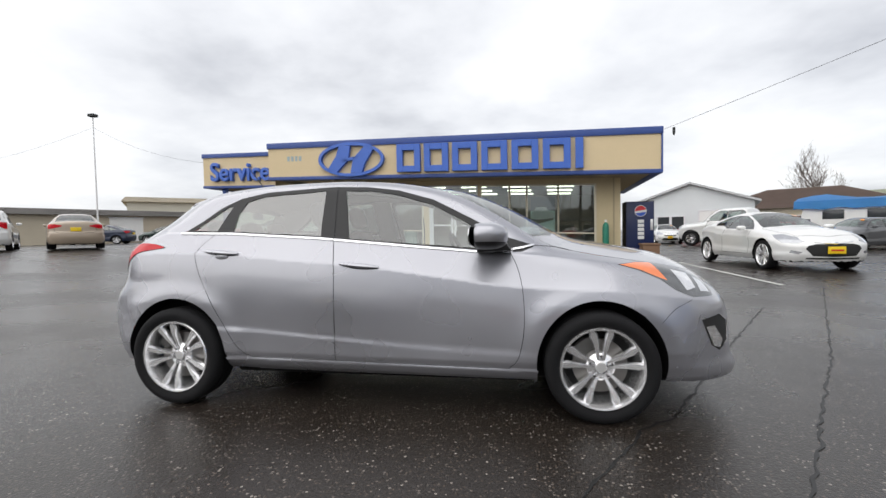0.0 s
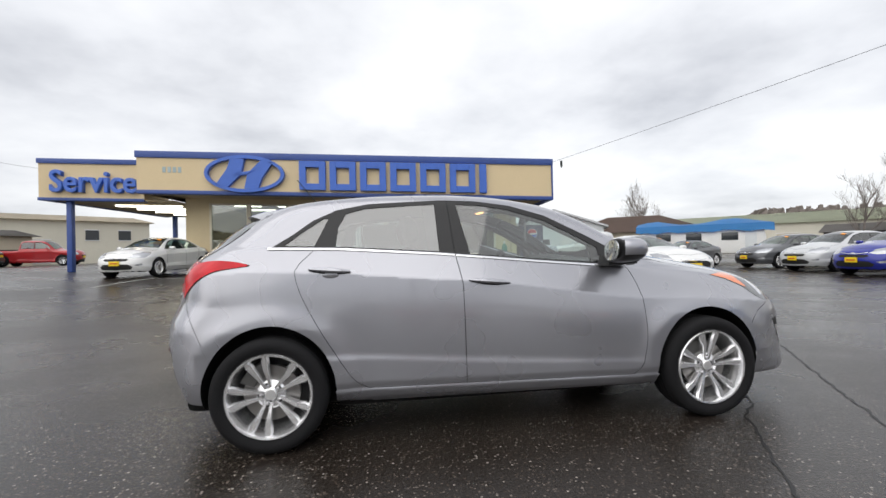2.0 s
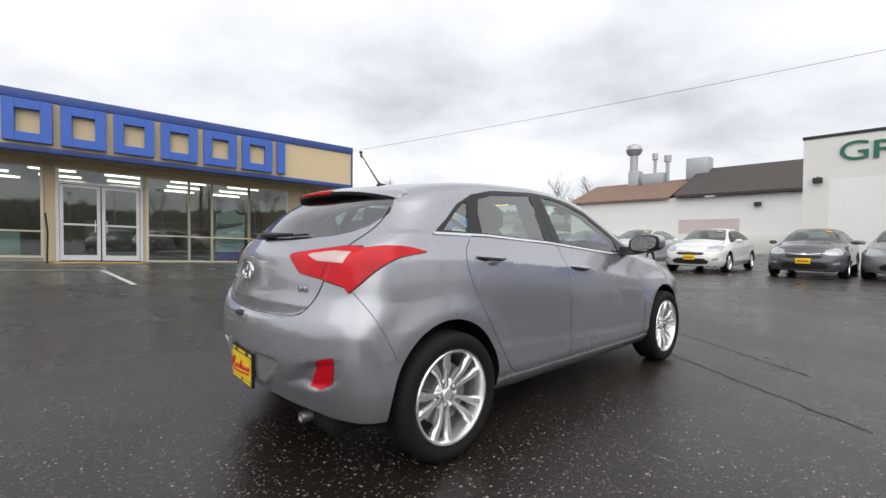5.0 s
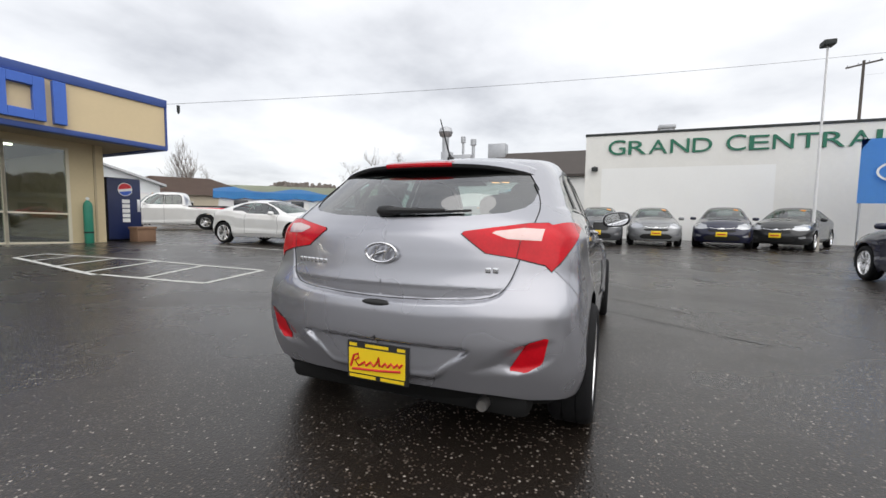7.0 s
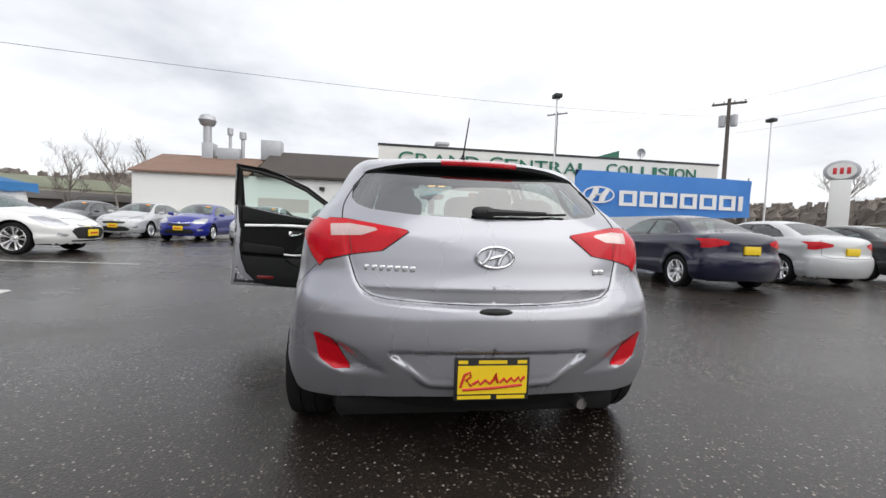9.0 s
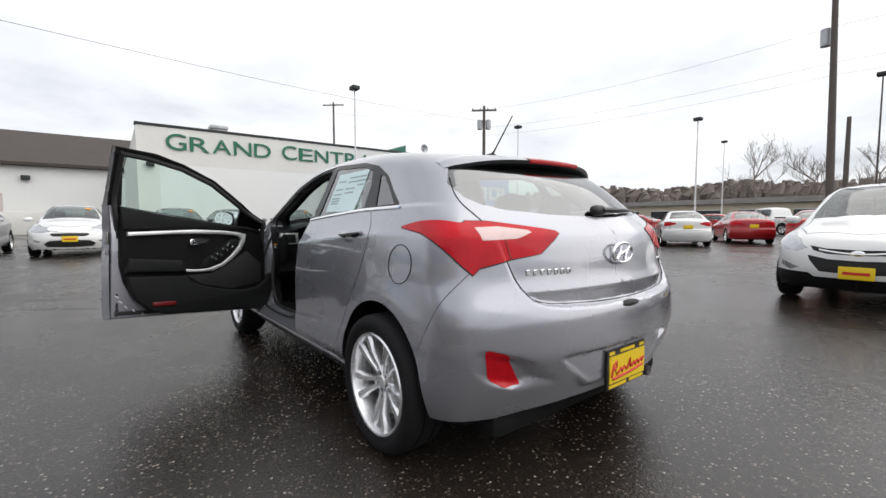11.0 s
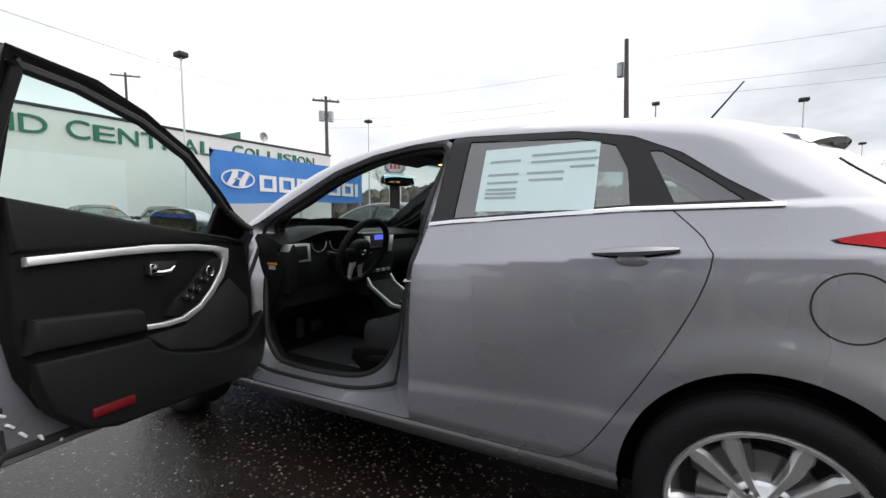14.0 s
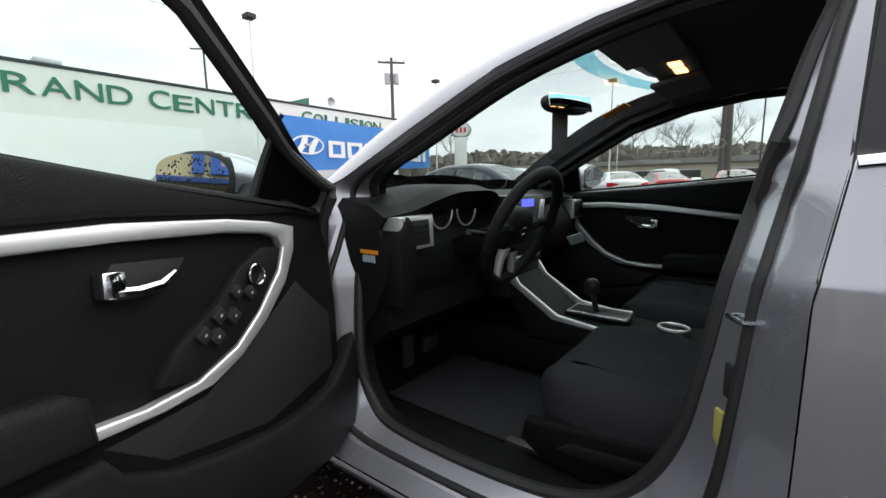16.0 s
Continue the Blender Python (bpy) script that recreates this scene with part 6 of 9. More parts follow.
def hero_regions():
    F = HERO
    R = []

    def add(name, view, pts, smooth=False, step=0.03):
        R.append((name, F.to_chart(F.on(view, dense(pts, step, True, smooth)))))

    def seam(view, pts, w=0.0036, smooth=True, name="gap"):
        R.append((name, F.to_chart(F.on(view, strip(dense(pts, 0.03, False, smooth), w)))))

    add("hood", "top", [(1.0, 0.0), (1.0, 0.50), (1.02, 0.64), (1.3, 0.685), (1.6, 0.66), (1.85, 0.56), (2.0, 0.33), (2.04, 0.0)])
    add("windscreen", "top", [(0.27, 0.0), (0.22, 0.3), (0.14, 0.475), (0.45, 0.535), (0.75, 0.60), (0.97, 0.645), (1.09, 0.45), (1.17, 0.0)])
    add("rear_bumper", "rear", [(0.0, 0.73), (0.39, 0.74), (0.46, 0.75), (0.52, 0.77), (0.56, 0.81), (0.595, 0.838), (0.80, 0.84), (0.80, 0.20), (0.0, 0.15)])
    add("rear_bumper", "side", [(-1.795, 0.845), (-1.70, 0.66), (-1.64, 0.52), (-1.62, 0.1), (-1.97, 0.1), (-1.97, 0.8)])
    add("hatch", "rear", [(max(a, 0.0), z) for a, z in shrunk(GATE, 0.016)])
    add("rear_valance", "rear", [(0.0, 0.312), (0.30, 0.306), (0.50, 0.292), (0.66, 0.272), (0.84, 0.262), (0.84, 0.12), (0.0, 0.12)])
    # side ends of the lip, coloured near black to read as shade under the bumper
    add("valance_end", "side", [(-1.60, 0.276), (-1.99, 0.270), (-1.99, 0.1), (-1.60, 0.1)])
    add("rear_glass", "rear", [(0.0, 1.345), (0.46, 1.335), (0.56, 1.290), (0.618, 1.21), (0.612, 1.145), (0.585, 1.115), (0.52, 1.092), (0.34, 1.072), (0.0, 1.062)])
    add("front_bumper", "side", [(1.80, 0.66), (1.66, 0.57), (1.62, 0.1), (2.1, 0.1), (2.12, 0.66), (2.0, 0.68)])
    add("front_bumper", "nose", [(0.0, 0.66), (0.6, 0.66), (0.62, 0.2), (0.0, 0.1)])
    add("grille", "nose", [(0.0, 0.28), (0.40, 0.31), (0.47, 0.42), (0.38, 0.55), (0.0, 0.575)])
    add("grille", "nose", [(0.0, 0.665), (0.36, 0.68), (0.42, 0.715), (0.0, 0.73)])
    add("fog_recess", "side", [(1.87, 0.575), (2.00, 0.595), (2.08, 0.54), (2.07, 0.43), (1.99, 0.392), (1.93, 0.43)])
    add("fog_lamp", "side", [(1.895, 0.535), (1.955, 0.535), (2.015, 0.450), (1.995, 0.408), (1.945, 0.425)])
    add("rear_door", "side", REAR_DOOR + DOOR_SPLIT[1:] + [(-0.28, 1.075), (-0.37, 1.080), (-0.97, 1.118)])
    add("front_door", "side", FRONT_DOOR + [(0.80, 0.980), (0.63, 0.985), (0.25, 1.020), (-0.26, 1.072), (-0.27, 1.055), (-0.24, 0.88)])
    add("frame_front", "side", DLO[6:] + BELT[:2:-1] + [(-0.27, 1.056), (-0.295, 1.402)])
    add("frame_rear", "side", DLO[:6] + [(-0.295, 1.402), (-0.27, 1.056), (-0.37, 1.066), (-0.97, 1.106)])
    add("frame_tip", "side", [(0.845, 0.960), (0.845, 1.040), (0.955, 1.003), (0.97, 0.99), (0.90, 0.962)])
    add("quarter_glass", "side", [(-1.265, 1.128), (-1.158, 1.212), (-1.055, 1.285), (-1.02, 1.288), (-1.095, 1.122)])
    add("rear_door_glass", "side", [(-0.975, 1.118), (-0.962, 1.23), (-0.92, 1.315), (-0.80, 1.350), (-0.375, 1.378), (-0.365, 1.078)])
    add("front_door_glass", "side", [(-0.175, 1.058), (-0.235, 1.375), (-0.06, 1.368), (0.12, 1.335), (0.35, 1.262), (0.56, 1.148), (0.675, 1.082), (0.675, 0.985), (0.25, 1.02)])
    seam("side", REAR_DOOR)
    seam("side", DOOR_SPLIT, 0.0046, False)
    seam("side", FRONT_DOOR)
    seam("side", [(-0.27, 1.055), (-0.295, 1.40)], 0.006, False)
    seam("side", [(-1.795, 0.845), (-1.70, 0.66), (-1.645, 0.54)], 0.0032, name="seam_rear")
    seam("side", [(1.82, 0.685), (1.72, 0.64), (1.645, 0.57)], 0.0032, name="seam_front")
    seam("top", [(0.99, 0.60), (1.02, 0.645), (1.3, 0.685), (1.6, 0.66), (1.85, 0.56), (2.0, 0.33), (2.04, 0.0)], 0.005, name="gap_hood")
    seam("side", [(0.955, 1.0), (1.10, 0.985), (1.18, 0.965)], 0.004, name="gap_cowl")
    R.append(("chrome_front", F.to_chart(F.on("side", strip(dense([(-0.268, 1.050), (0.25, 1.0), (0.63, 0.966), (0.80, 0.966), (0.84, 0.975)], 0.03, False), 0.010)))))
    R.append(("chrome_rear", F.to_chart(F.on("side", strip(dense([(-1.35, 1.109), (-0.97, 1.100), (-0.37, 1.060), (-0.274, 1.051)], 0.03, False), 0.010)))))
    R.append(("chrome_tip", F.to_chart(F.on("side", strip(dense([(0.845, 0.977), (0.90, 0.985), (0.97, 1.0)], 0.03, False), 0.010)))))
    # tail lamp round the corner
    pts = np.vstack((F.on("side", dense([(-1.43, 1.022), (-1.52, 1.043), (-1.63, 1.050), (-1.72, 1.040)], 0.03, False, True)),
                     F.on("rear", dense([(0.700, 1.050), (0.625, 1.048), (0.362, 1.006), (0.352, 0.995), (0.461, 0.914), (0.584, 0.894), (0.705, 0.862)], 0.03, False)),
                     F.on("side", dense([(-1.805, 0.835), (-1.775, 0.87), (-1.71, 0.935), (-1.62, 0.985), (-1.52, 1.004), (-1.44, 1.014)], 0.03, False, True))))
    R.append(("lamp_rim", F.to_chart(pts)))
    c = pts.mean(0)
    d = pts - c
    pts2 = c + d * (1 - 0.007 / np.linalg.norm(d, axis=1))[:, None]
    R.append(("tail_lamp", F.to_chart(pts2)))
    R.append(("clear_lens", F.to_chart(F.on("rear", dense([(0.690, 1.018), (0.606, 1.022), (0.497, 1.008), (0.484, 0.999), (0.550, 0.976), (0.682, 0.970)], 0.02)))))
    # head lamp
    add("head_lamp", "side", [(1.44, 0.882), (1.55, 0.892), (1.66, 0.885), (1.80, 0.855), (1.92, 0.80), (1.985, 0.735), (1.975, 0.695), (1.83, 0.70), (1.74, 0.74), (1.66, 0.80), (1.55, 0.85)])
    add("amber_lens", "side", [(1.45, 0.880), (1.55, 0.889), (1.635, 0.884), (1.70, 0.79), (1.66, 0.805), (1.55, 0.853)])
    add("lamp_bowl", "side", [(1.74, 0.845), (1.84, 0.82), (1.86, 0.745), (1.80, 0.735)])
    add("lamp_bowl", "side", [(1.875, 0.80), (1.93, 0.77), (1.955, 0.715), (1.89, 0.725)])
    # rear reflector and its recess, the plate's recess
    add("reflector", "rear", [(0.737, 0.566), (0.724, 0.570), (0.665, 0.552), (0.652, 0.542), (0.584, 0.430), (0.586, 0.419), (0.644, 0.414), (0.658, 0.418), (0.704, 0.446), (0.716, 0.462)], step=0.012)
    # wheel arches
    for wx in HERO.wheels:
        arch = [(wx + 0.354 * math.cos(a), 0.318 + 0.372 * math.sin(a)) for a in np.linspace(-0.15, math.pi + 0.15, 40)]
        add("arch_hole", "side", arch + [(wx - 0.345, 0.05), (wx + 0.345, 0.05)], step=0.02)
    add("none", "side", [(1.60, 0.235), (1.9, 0.232), (2.3, 0.235), (2.3, 0.02), (1.60, 0.02)])
    add("none", "side", [(-0.96, 0.232), (0.96, 0.222), (0.96, 0.02), (-0.96, 0.02)])
    return R


def handle_shade(door, x0, x1, z0, z1, s):
    """The shade behind a pull handle, added as a dark, thin lens-shaped plate that follows the door's skin."""
    n = 18
    t = np.linspace(0.02, 0.98, n)
    half = np.sin(np.pi * t) ** 0.8
    x = x0 + (x1 - x0) * t
    mid = z0 + (z1 - z0) * t - 0.006
    bm = bmesh.new()
    rows = []
    for lift, k in ((0.0045, 0.014), (0.0045, 0.0), (0.0045, -0.016)):
        z = mid + k * half
        y = HERO.side(x, z) + lift
        rows.append([bm.verts.new((float(a), s * float(b), float(c))) for a, b, c in zip(x, y, z)])
    for A, B in zip(rows, rows[1:]):
        for k in range(n - 1):
            bm.faces.new((A[k], A[k + 1], B[k + 1], B[k]))
    bmesh.ops.solidify(bm, geom=bm.faces[:], thickness=0.004)
    part("handle_recess", bm, M["gap"], door, "dark plate for the shade behind the handle")


def bar_handle(x0, x1, z0, z1, y, side):
    """A door's pull: a swelling bar over a shallow cup."""
    n = 12
    bm = bmesh.new()
    rings = []
    for i in range(n + 1):
        t = i / n
        x, z = x0 + (x1 - x0) * t, z0 + (z1 - z0) * t
        s = math.sin(math.pi * min(max(t, 0.02), 0.98)) ** 0.6
        h, out = 0.003 + 0.012 * s, 0.006 + 0.030 * s
        rings.append([bm.verts.new((x, side * (y + o), z + v)) for o, v in ((-0.01, h), (out * 0.7, h * 0.8), (out, 0.0), (out * 0.7, -h * 0.8), (-0.01, -h))])
    for A, B in zip(rings, rings[1:]):
        for k in range(4):
            bm.faces.new((A[k], A[k + 1], B[k + 1], B[k]))
    bm.faces.new(rings[0]), bm.faces.new(rings[-1])
    bmesh.ops.recalc_face_normals(bm, faces=bm.faces[:])
    return bm


def ellipsoid(cx, cy, cz, rx, ry, rz, seg=24, power=1.0):
    bm = bmesh.new()
    bmesh.ops.create_uvsphere(bm, u_segments=seg, v_segments=seg // 2, radius=1)
    for v in bm.verts:
        c = v.co
        c = Vector([math.copysign(abs(k) ** power, k) for k in c])
        v.co = (cx + c.x * rx, cy + c.y * ry, cz + c.z * rz)
    return bm


def door_mirror(parent, side, mat_body):
    """Mirror housing with its glass, foot and black lower shell; glass looks back."""
    cx, cy, cz = 0.705, 0.965, 1.058
    bm = ellipsoid(cx, side * cy, cz, 0.118, 0.128, 0.072, 28, 0.78)
    for v in bm.verts:
        if v.co.x < 0.645:
            v.co.x = 0.645 + (v.co.x - 0.645) * 0.15
        v.co.z += 0.10 * (abs(v.co.y) - cy)
    mir = part("door_mirror", bm, mat_body, parent, "grey mirror housing with black underside")
    mir.data.materials.append(M["trim"])
    for f in mir.data.polygons:
        if f.center.z < 1.016 + 0.1 * (abs(f.center.y) - cy) or f.center.x < 0.650:
            f.material_index = 1
    part("mirror_foot", prism([(0.64, 0.965), (0.84, 0.975), (0.80, 1.035), (0.66, 1.03)], side * 0.76, side * 0.90, "xz", 0.012), M["trim"], mir)
    place = pose(0.628, side * cy, cz, 0, 0, side * 9)
    ring = [(0.103 * math.copysign(abs(math.cos(a)) ** 0.8, math.cos(a)), 0.056 * math.copysign(abs(math.sin(a)) ** 0.8, math.sin(a))) for a in np.linspace(0, 2 * math.pi, 36, False)]
    ring = [(u, w + 0.1 * side * u) for u, w in ring]
    part("mirror_glass", turned(prism(ring, -0.003, 0.003, "yz"), place), M["chrome_mirror"], mir, "mirror glass with rain drops")
    rnd = random.Random(5)
    drops = []
    for k in range(150):
        a, r = rnd.uniform(0, 6.28), math.sqrt(rnd.random()) * 0.94
        u, w, q = 0.098 * r * math.cos(a), 0.050 * r * math.sin(a), rnd.uniform(0.0010, 0.0032)
        d = ellipsoid(-0.0032, u, w + 0.1 * side * u, q * 0.6, q, q * 1.1, 8)
        drops.append(d)
    tagged(part("rain_drops", turned(join(*drops), place), M["trim"], mir), kind="stuff")
    return mir


M["chrome_mirror"] = surface("mirror_glass", (0.62, 0.63, 0.64), 0.02, 1.0, vary=0.0)


def build_hero():
    flank = lambda fn, o: [(x, float(fn(np.array([x]))[0]) + o) for x in np.arange(-1.62, 1.0, 0.03)]
    lines = [HERO.to_chart(HERO.on("side", flank(fn, o))) for fn, o in ((HERO.crease, 0.0), (HERO.crease, 0.02), (HERO.lower, 0.0), (HERO.lower, 0.027), (HERO.lower, 0.055), (sill_line, -0.012), (sill_line, -0.004), (sill_line, 0.008), (sill_line, -0.030))]
    for poly, deep in ((GATE, -0.002), (GATE, 0.007), (PLATE_WELL, 0.0), (PLATE_WELL, 0.016), (POCKET, 0.0), (POCKET, 0.02)):
        q = dense(shrunk(poly, deep), 0.02)
        q = q[(q[:, 0] > 0.004) & (q[:, 1] < 1.05)]
        for run in np.split(q, np.where(np.linalg.norm(np.diff(q, axis=0), axis=1) > 0.06)[0] + 1):
            if len(run) > 2:
                lines.append(HERO.to_chart(HERO.on("rear", run)))
    P, N, T = cut_skin(HERO, hero_regions(), 0.0145, lines)
    car = thing("hatchback_car", "grey metallic five-door hatchback, driver's door open", "car")

    def skin(name, key, mat, parent=car, label="", inset=0.0, **k):
        if key in T and len(T[key]):
            return part(name, skin_mesh(name, P, N, T[key], inset=inset, **k), mat, parent, label)

    body = skin("body", "body", M["hero"], label="grey metallic body shell", both=True)
    skin("hood", "hood", M["hero"], label="grey bonnet", both=True)
    hatch = skin("tailgate", "hatch", M["hero"], label="grey tailgate", both=True)
    skin("rear_bumper", "rear_bumper", M["hero"], both=True)
    for mir in (False, True):
        skin("rear_valance", "rear_valance", M["under"], mirror=mir, label="black lower rear lip", inset=0.024)
        skin("valance_end", "valance_end", M["under"], mirror=mir, inset=0.035)
    skin("front_bumper", "front_bumper", M["hero"], both=True)
    skin("grille", "grille", M["dark"], both=True, label="black grille", inset=0.02)
    skin("windscreen", "windscreen", M["glass_front"], both=True, label="windscreen glass", inset=0.004)
    skin("rear_window", "rear_glass", M["glass_dark"], hatch, "tinted rear window", 0.004, both=True)
    for mir in (False, True):
        skin("bumper_seam", "seam_rear", M["seam"], mirror=mir, inset=0.002)
        skin("bumper_seam", "seam_front", M["seam"], mirror=mir, inset=0.002)
        skin("bonnet_gap", "gap_hood", M["gap"], mirror=mir, inset=0.004)
        skin("cowl_gap", "gap_cowl", M["gap"], mirror=mir, inset=0.004)
    skin("panel_gap", "gap", M["gap"], both=False, inset=0.004)
    skin("panel_gap", "gap", M["gap"], mirror=True, inset=0.004, keep=lambda c: ~((c[:, 0] > -0.243) & (c[:, 0] < 0.93) & (c[:, 2] < 1.05)))
    for mir in (False, True):
        s = 1 if mir else -1
        skin("tail_lamp_seal", "lamp_rim", M["trim"], mirror=mir)
        tl = skin("tail_lamp", "tail_lamp", M["red_lens"], label="red tail lamp", mirror=mir, inset=-0.004)
        skin("clear_lens", "clear_lens", M["clear_lens"], tl, "clear reversing lens", -0.005, mirror=mir)
        q = HERO.on("rear", dense([(0.612, 1.045), (0.602, 0.97), (0.590, 0.898)], 0.02, False))
        part("lens_joint", tube([(p[0] - 0.004, -s * p[1], p[2]) for p in q], 0.0022, 6), M["dark_red"], tl, "dark joint across the lamp")
        hl = skin("head_lamp", "head_lamp", M["lamp_glass"], label="headlamp with dark bezel", mirror=mir, inset=-0.002)
        skin("amber_lens", "amber_lens", M["amber"], hl, "amber side marker", -0.003, mirror=mir)
        skin("lamp_bowl", "lamp_bowl", M["lamp"], hl, mirror=mir, inset=-0.003)
        skin("window_corner", "frame_tip", M["trim"], mirror=mir, inset=0.002)
        skin("chrome_strip", "chrome_tip", M["chrome"], mirror=mir, inset=-0.006)
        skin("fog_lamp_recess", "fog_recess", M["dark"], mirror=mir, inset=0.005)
        skin("fog_lamp", "fog_lamp", M["lamp"], mirror=mir, inset=-0.002)
        rf = skin("reflector", "reflector", M["red_lens"], label="red bumper reflector", mirror=mir, inset=-0.003)
        rd = skin("rear_door", "rear_door", M["hero"], label="grey rear door", mirror=mir)
        skin("window_frame", "frame_rear", M["trim"], rd, "black window frame", 0.002, mirror=mir)
        skin("door_glass", "rear_door_glass", M["glass"], rd, "rear door window", 0.006, mirror=mir)
        skin("quarter_glass", "quarter_glass", M["glass"], rd, "", 0.006, mirror=mir)
        skin("chrome_strip", "chrome_rear", M["chrome"], rd, "chrome belt strip", -0.006, mirror=mir)
        y = float(HERO.side(np.array([-1.0]), np.array([0.965]))[0])
        part("door_handle", bar_handle(-1.115, -0.885, 0.992, 0.974, y, s), M["hero"], rd, "grey pull handle")
        handle_shade(rd, -1.115, -0.885, 0.992, 0.974, s)
        part("handle_cup", ellipsoid(-0.995, s * (y + 0.001), 0.956, 0.046, 0.007, 0.020), M["hero"], rd)
        part("wheel_arch_liner", arch_liner(-1.325, s), M["under"], car)
        part("wheel_arch_liner", arch_liner(1.325, s), M["under"], car)
        make_wheel(car, -1.325, s * 0.800, 0.313, 0.222, 0.215, M, True, -37 if mir else -20)
        make_wheel(car, 1.325, s * 0.800, 0.313, 0.222, 0.215, M, True, 0)
    # doors at the front: the right one shut, the left one open on its hinges
    y = float(HERO.side(np.array([-0.07]), np.array([0.89]))[0])
    swing = Matrix.Translation((0.839, 0.88, 0)) @ pose(0, 0, 0, 0, 0, -DOOR_ANGLE) @ pose(0, 0, 0, 0, 5.1, 0) @ pose(0, 0, 0, -4.9, 0, 0) @ Matrix.Translation((-0.839, -0.88, 0))
    for mir in (False, True):
        s = 1 if mir else -1
        fd = skin("front_door", "front_door", M["hero"], label="grey driver's door, swung open" if mir else "grey front door", mirror=mir)
        skin("window_frame", "frame_front", M["trim"], fd, "black window frame", 0.002, mirror=mir)
        skin("door_glass", "front_door_glass", M["glass_clear" if mir else "glass_front"], fd, "front door window", 0.006, mirror=mir)
        skin("chrome_strip", "chrome_front", M["chrome"], fd, "chrome belt strip", -0.006, mirror=mir)
        part("door_handle", bar_handle(-0.205, 0.045, 0.905, 0.882, y, s), M["hero"], fd, "grey pull handle")
        handle_shade(fd, -0.205, 0.045, 0.905, 0.882, s)
        part("handle_cup", ellipsoid(-0.07, s * (y - 0.002), 0.872, 0.062, 0.004, 0.030), M["hero"], fd)
        door_mirror(fd, s, M["hero"])
        outer = [fd] + [o for o in fd.children if not o.name.startswith("door_mirror")]
        door_inside(fd, s, P, N, T)
        for o in [fd] + list(fd.children):
            sheet = o in outer or o.name.split(".")[0] in ("door_edge", "door_seal", "inner_window_frame", "window_channel", "mirror_sail")
            if sheet == mir and not o.name.startswith("door_mirror"):
                lean_door(o, s if mir else -s)
        if mir:
            fd.matrix_basis = swing
    hero_details(car, hatch)
    hero_interior(car)
    return car


DOOR_ANGLE = 70.7


def lean_door(ob, s):
    """Moves a door's sheets and its lining apart towards the belt line, where the flank leans in."""
    for v in ob.data.vertices:
        v.co.y += s * float(np.interp(v.co.z + ob.matrix_basis.translation.z, (0.30, 0.45, 0.90, 1.05, 1.40), (0.0, 0.018, 0.038, 0.045, 0.0)))


def arch_liner(wx, s):
    bm = bmesh.new()
    rows = []
    angles = np.linspace(-0.2, math.pi + 0.2, 48)
    xs, zs = wx + 0.358 * np.cos(angles), 0.318 + 0.377 * np.sin(angles)
    skin_y = HERO.side(xs, np.maximum(zs, 0.24)) - 0.004 - 0.05 * (zs < 0.42)
    lip_y = HERO.side(wx + 0.3525 * np.cos(angles), np.maximum(0.318 + 0.3705 * np.sin(angles), 0.24))
    rows.append([bm.verts.new((wx + 0.3525 * math.cos(a), s * (y - 0.003), 0.318 + 0.3705 * math.sin(a))) for a, y in zip(angles, lip_y)])
    for ys in (skin_y - 0.015, np.full(48, 0.60), np.full(48, 0.45)):
        rows.append([bm.verts.new((x, s * y, z)) for x, y, z in zip(xs, ys, zs)])
    for A, B in zip(rows, rows[1:]):
        for k in range(47):
            bm.faces.new((A[k], A[k + 1], B[k + 1], B[k]))
    bm.faces.new(rows[-1])
    return bm


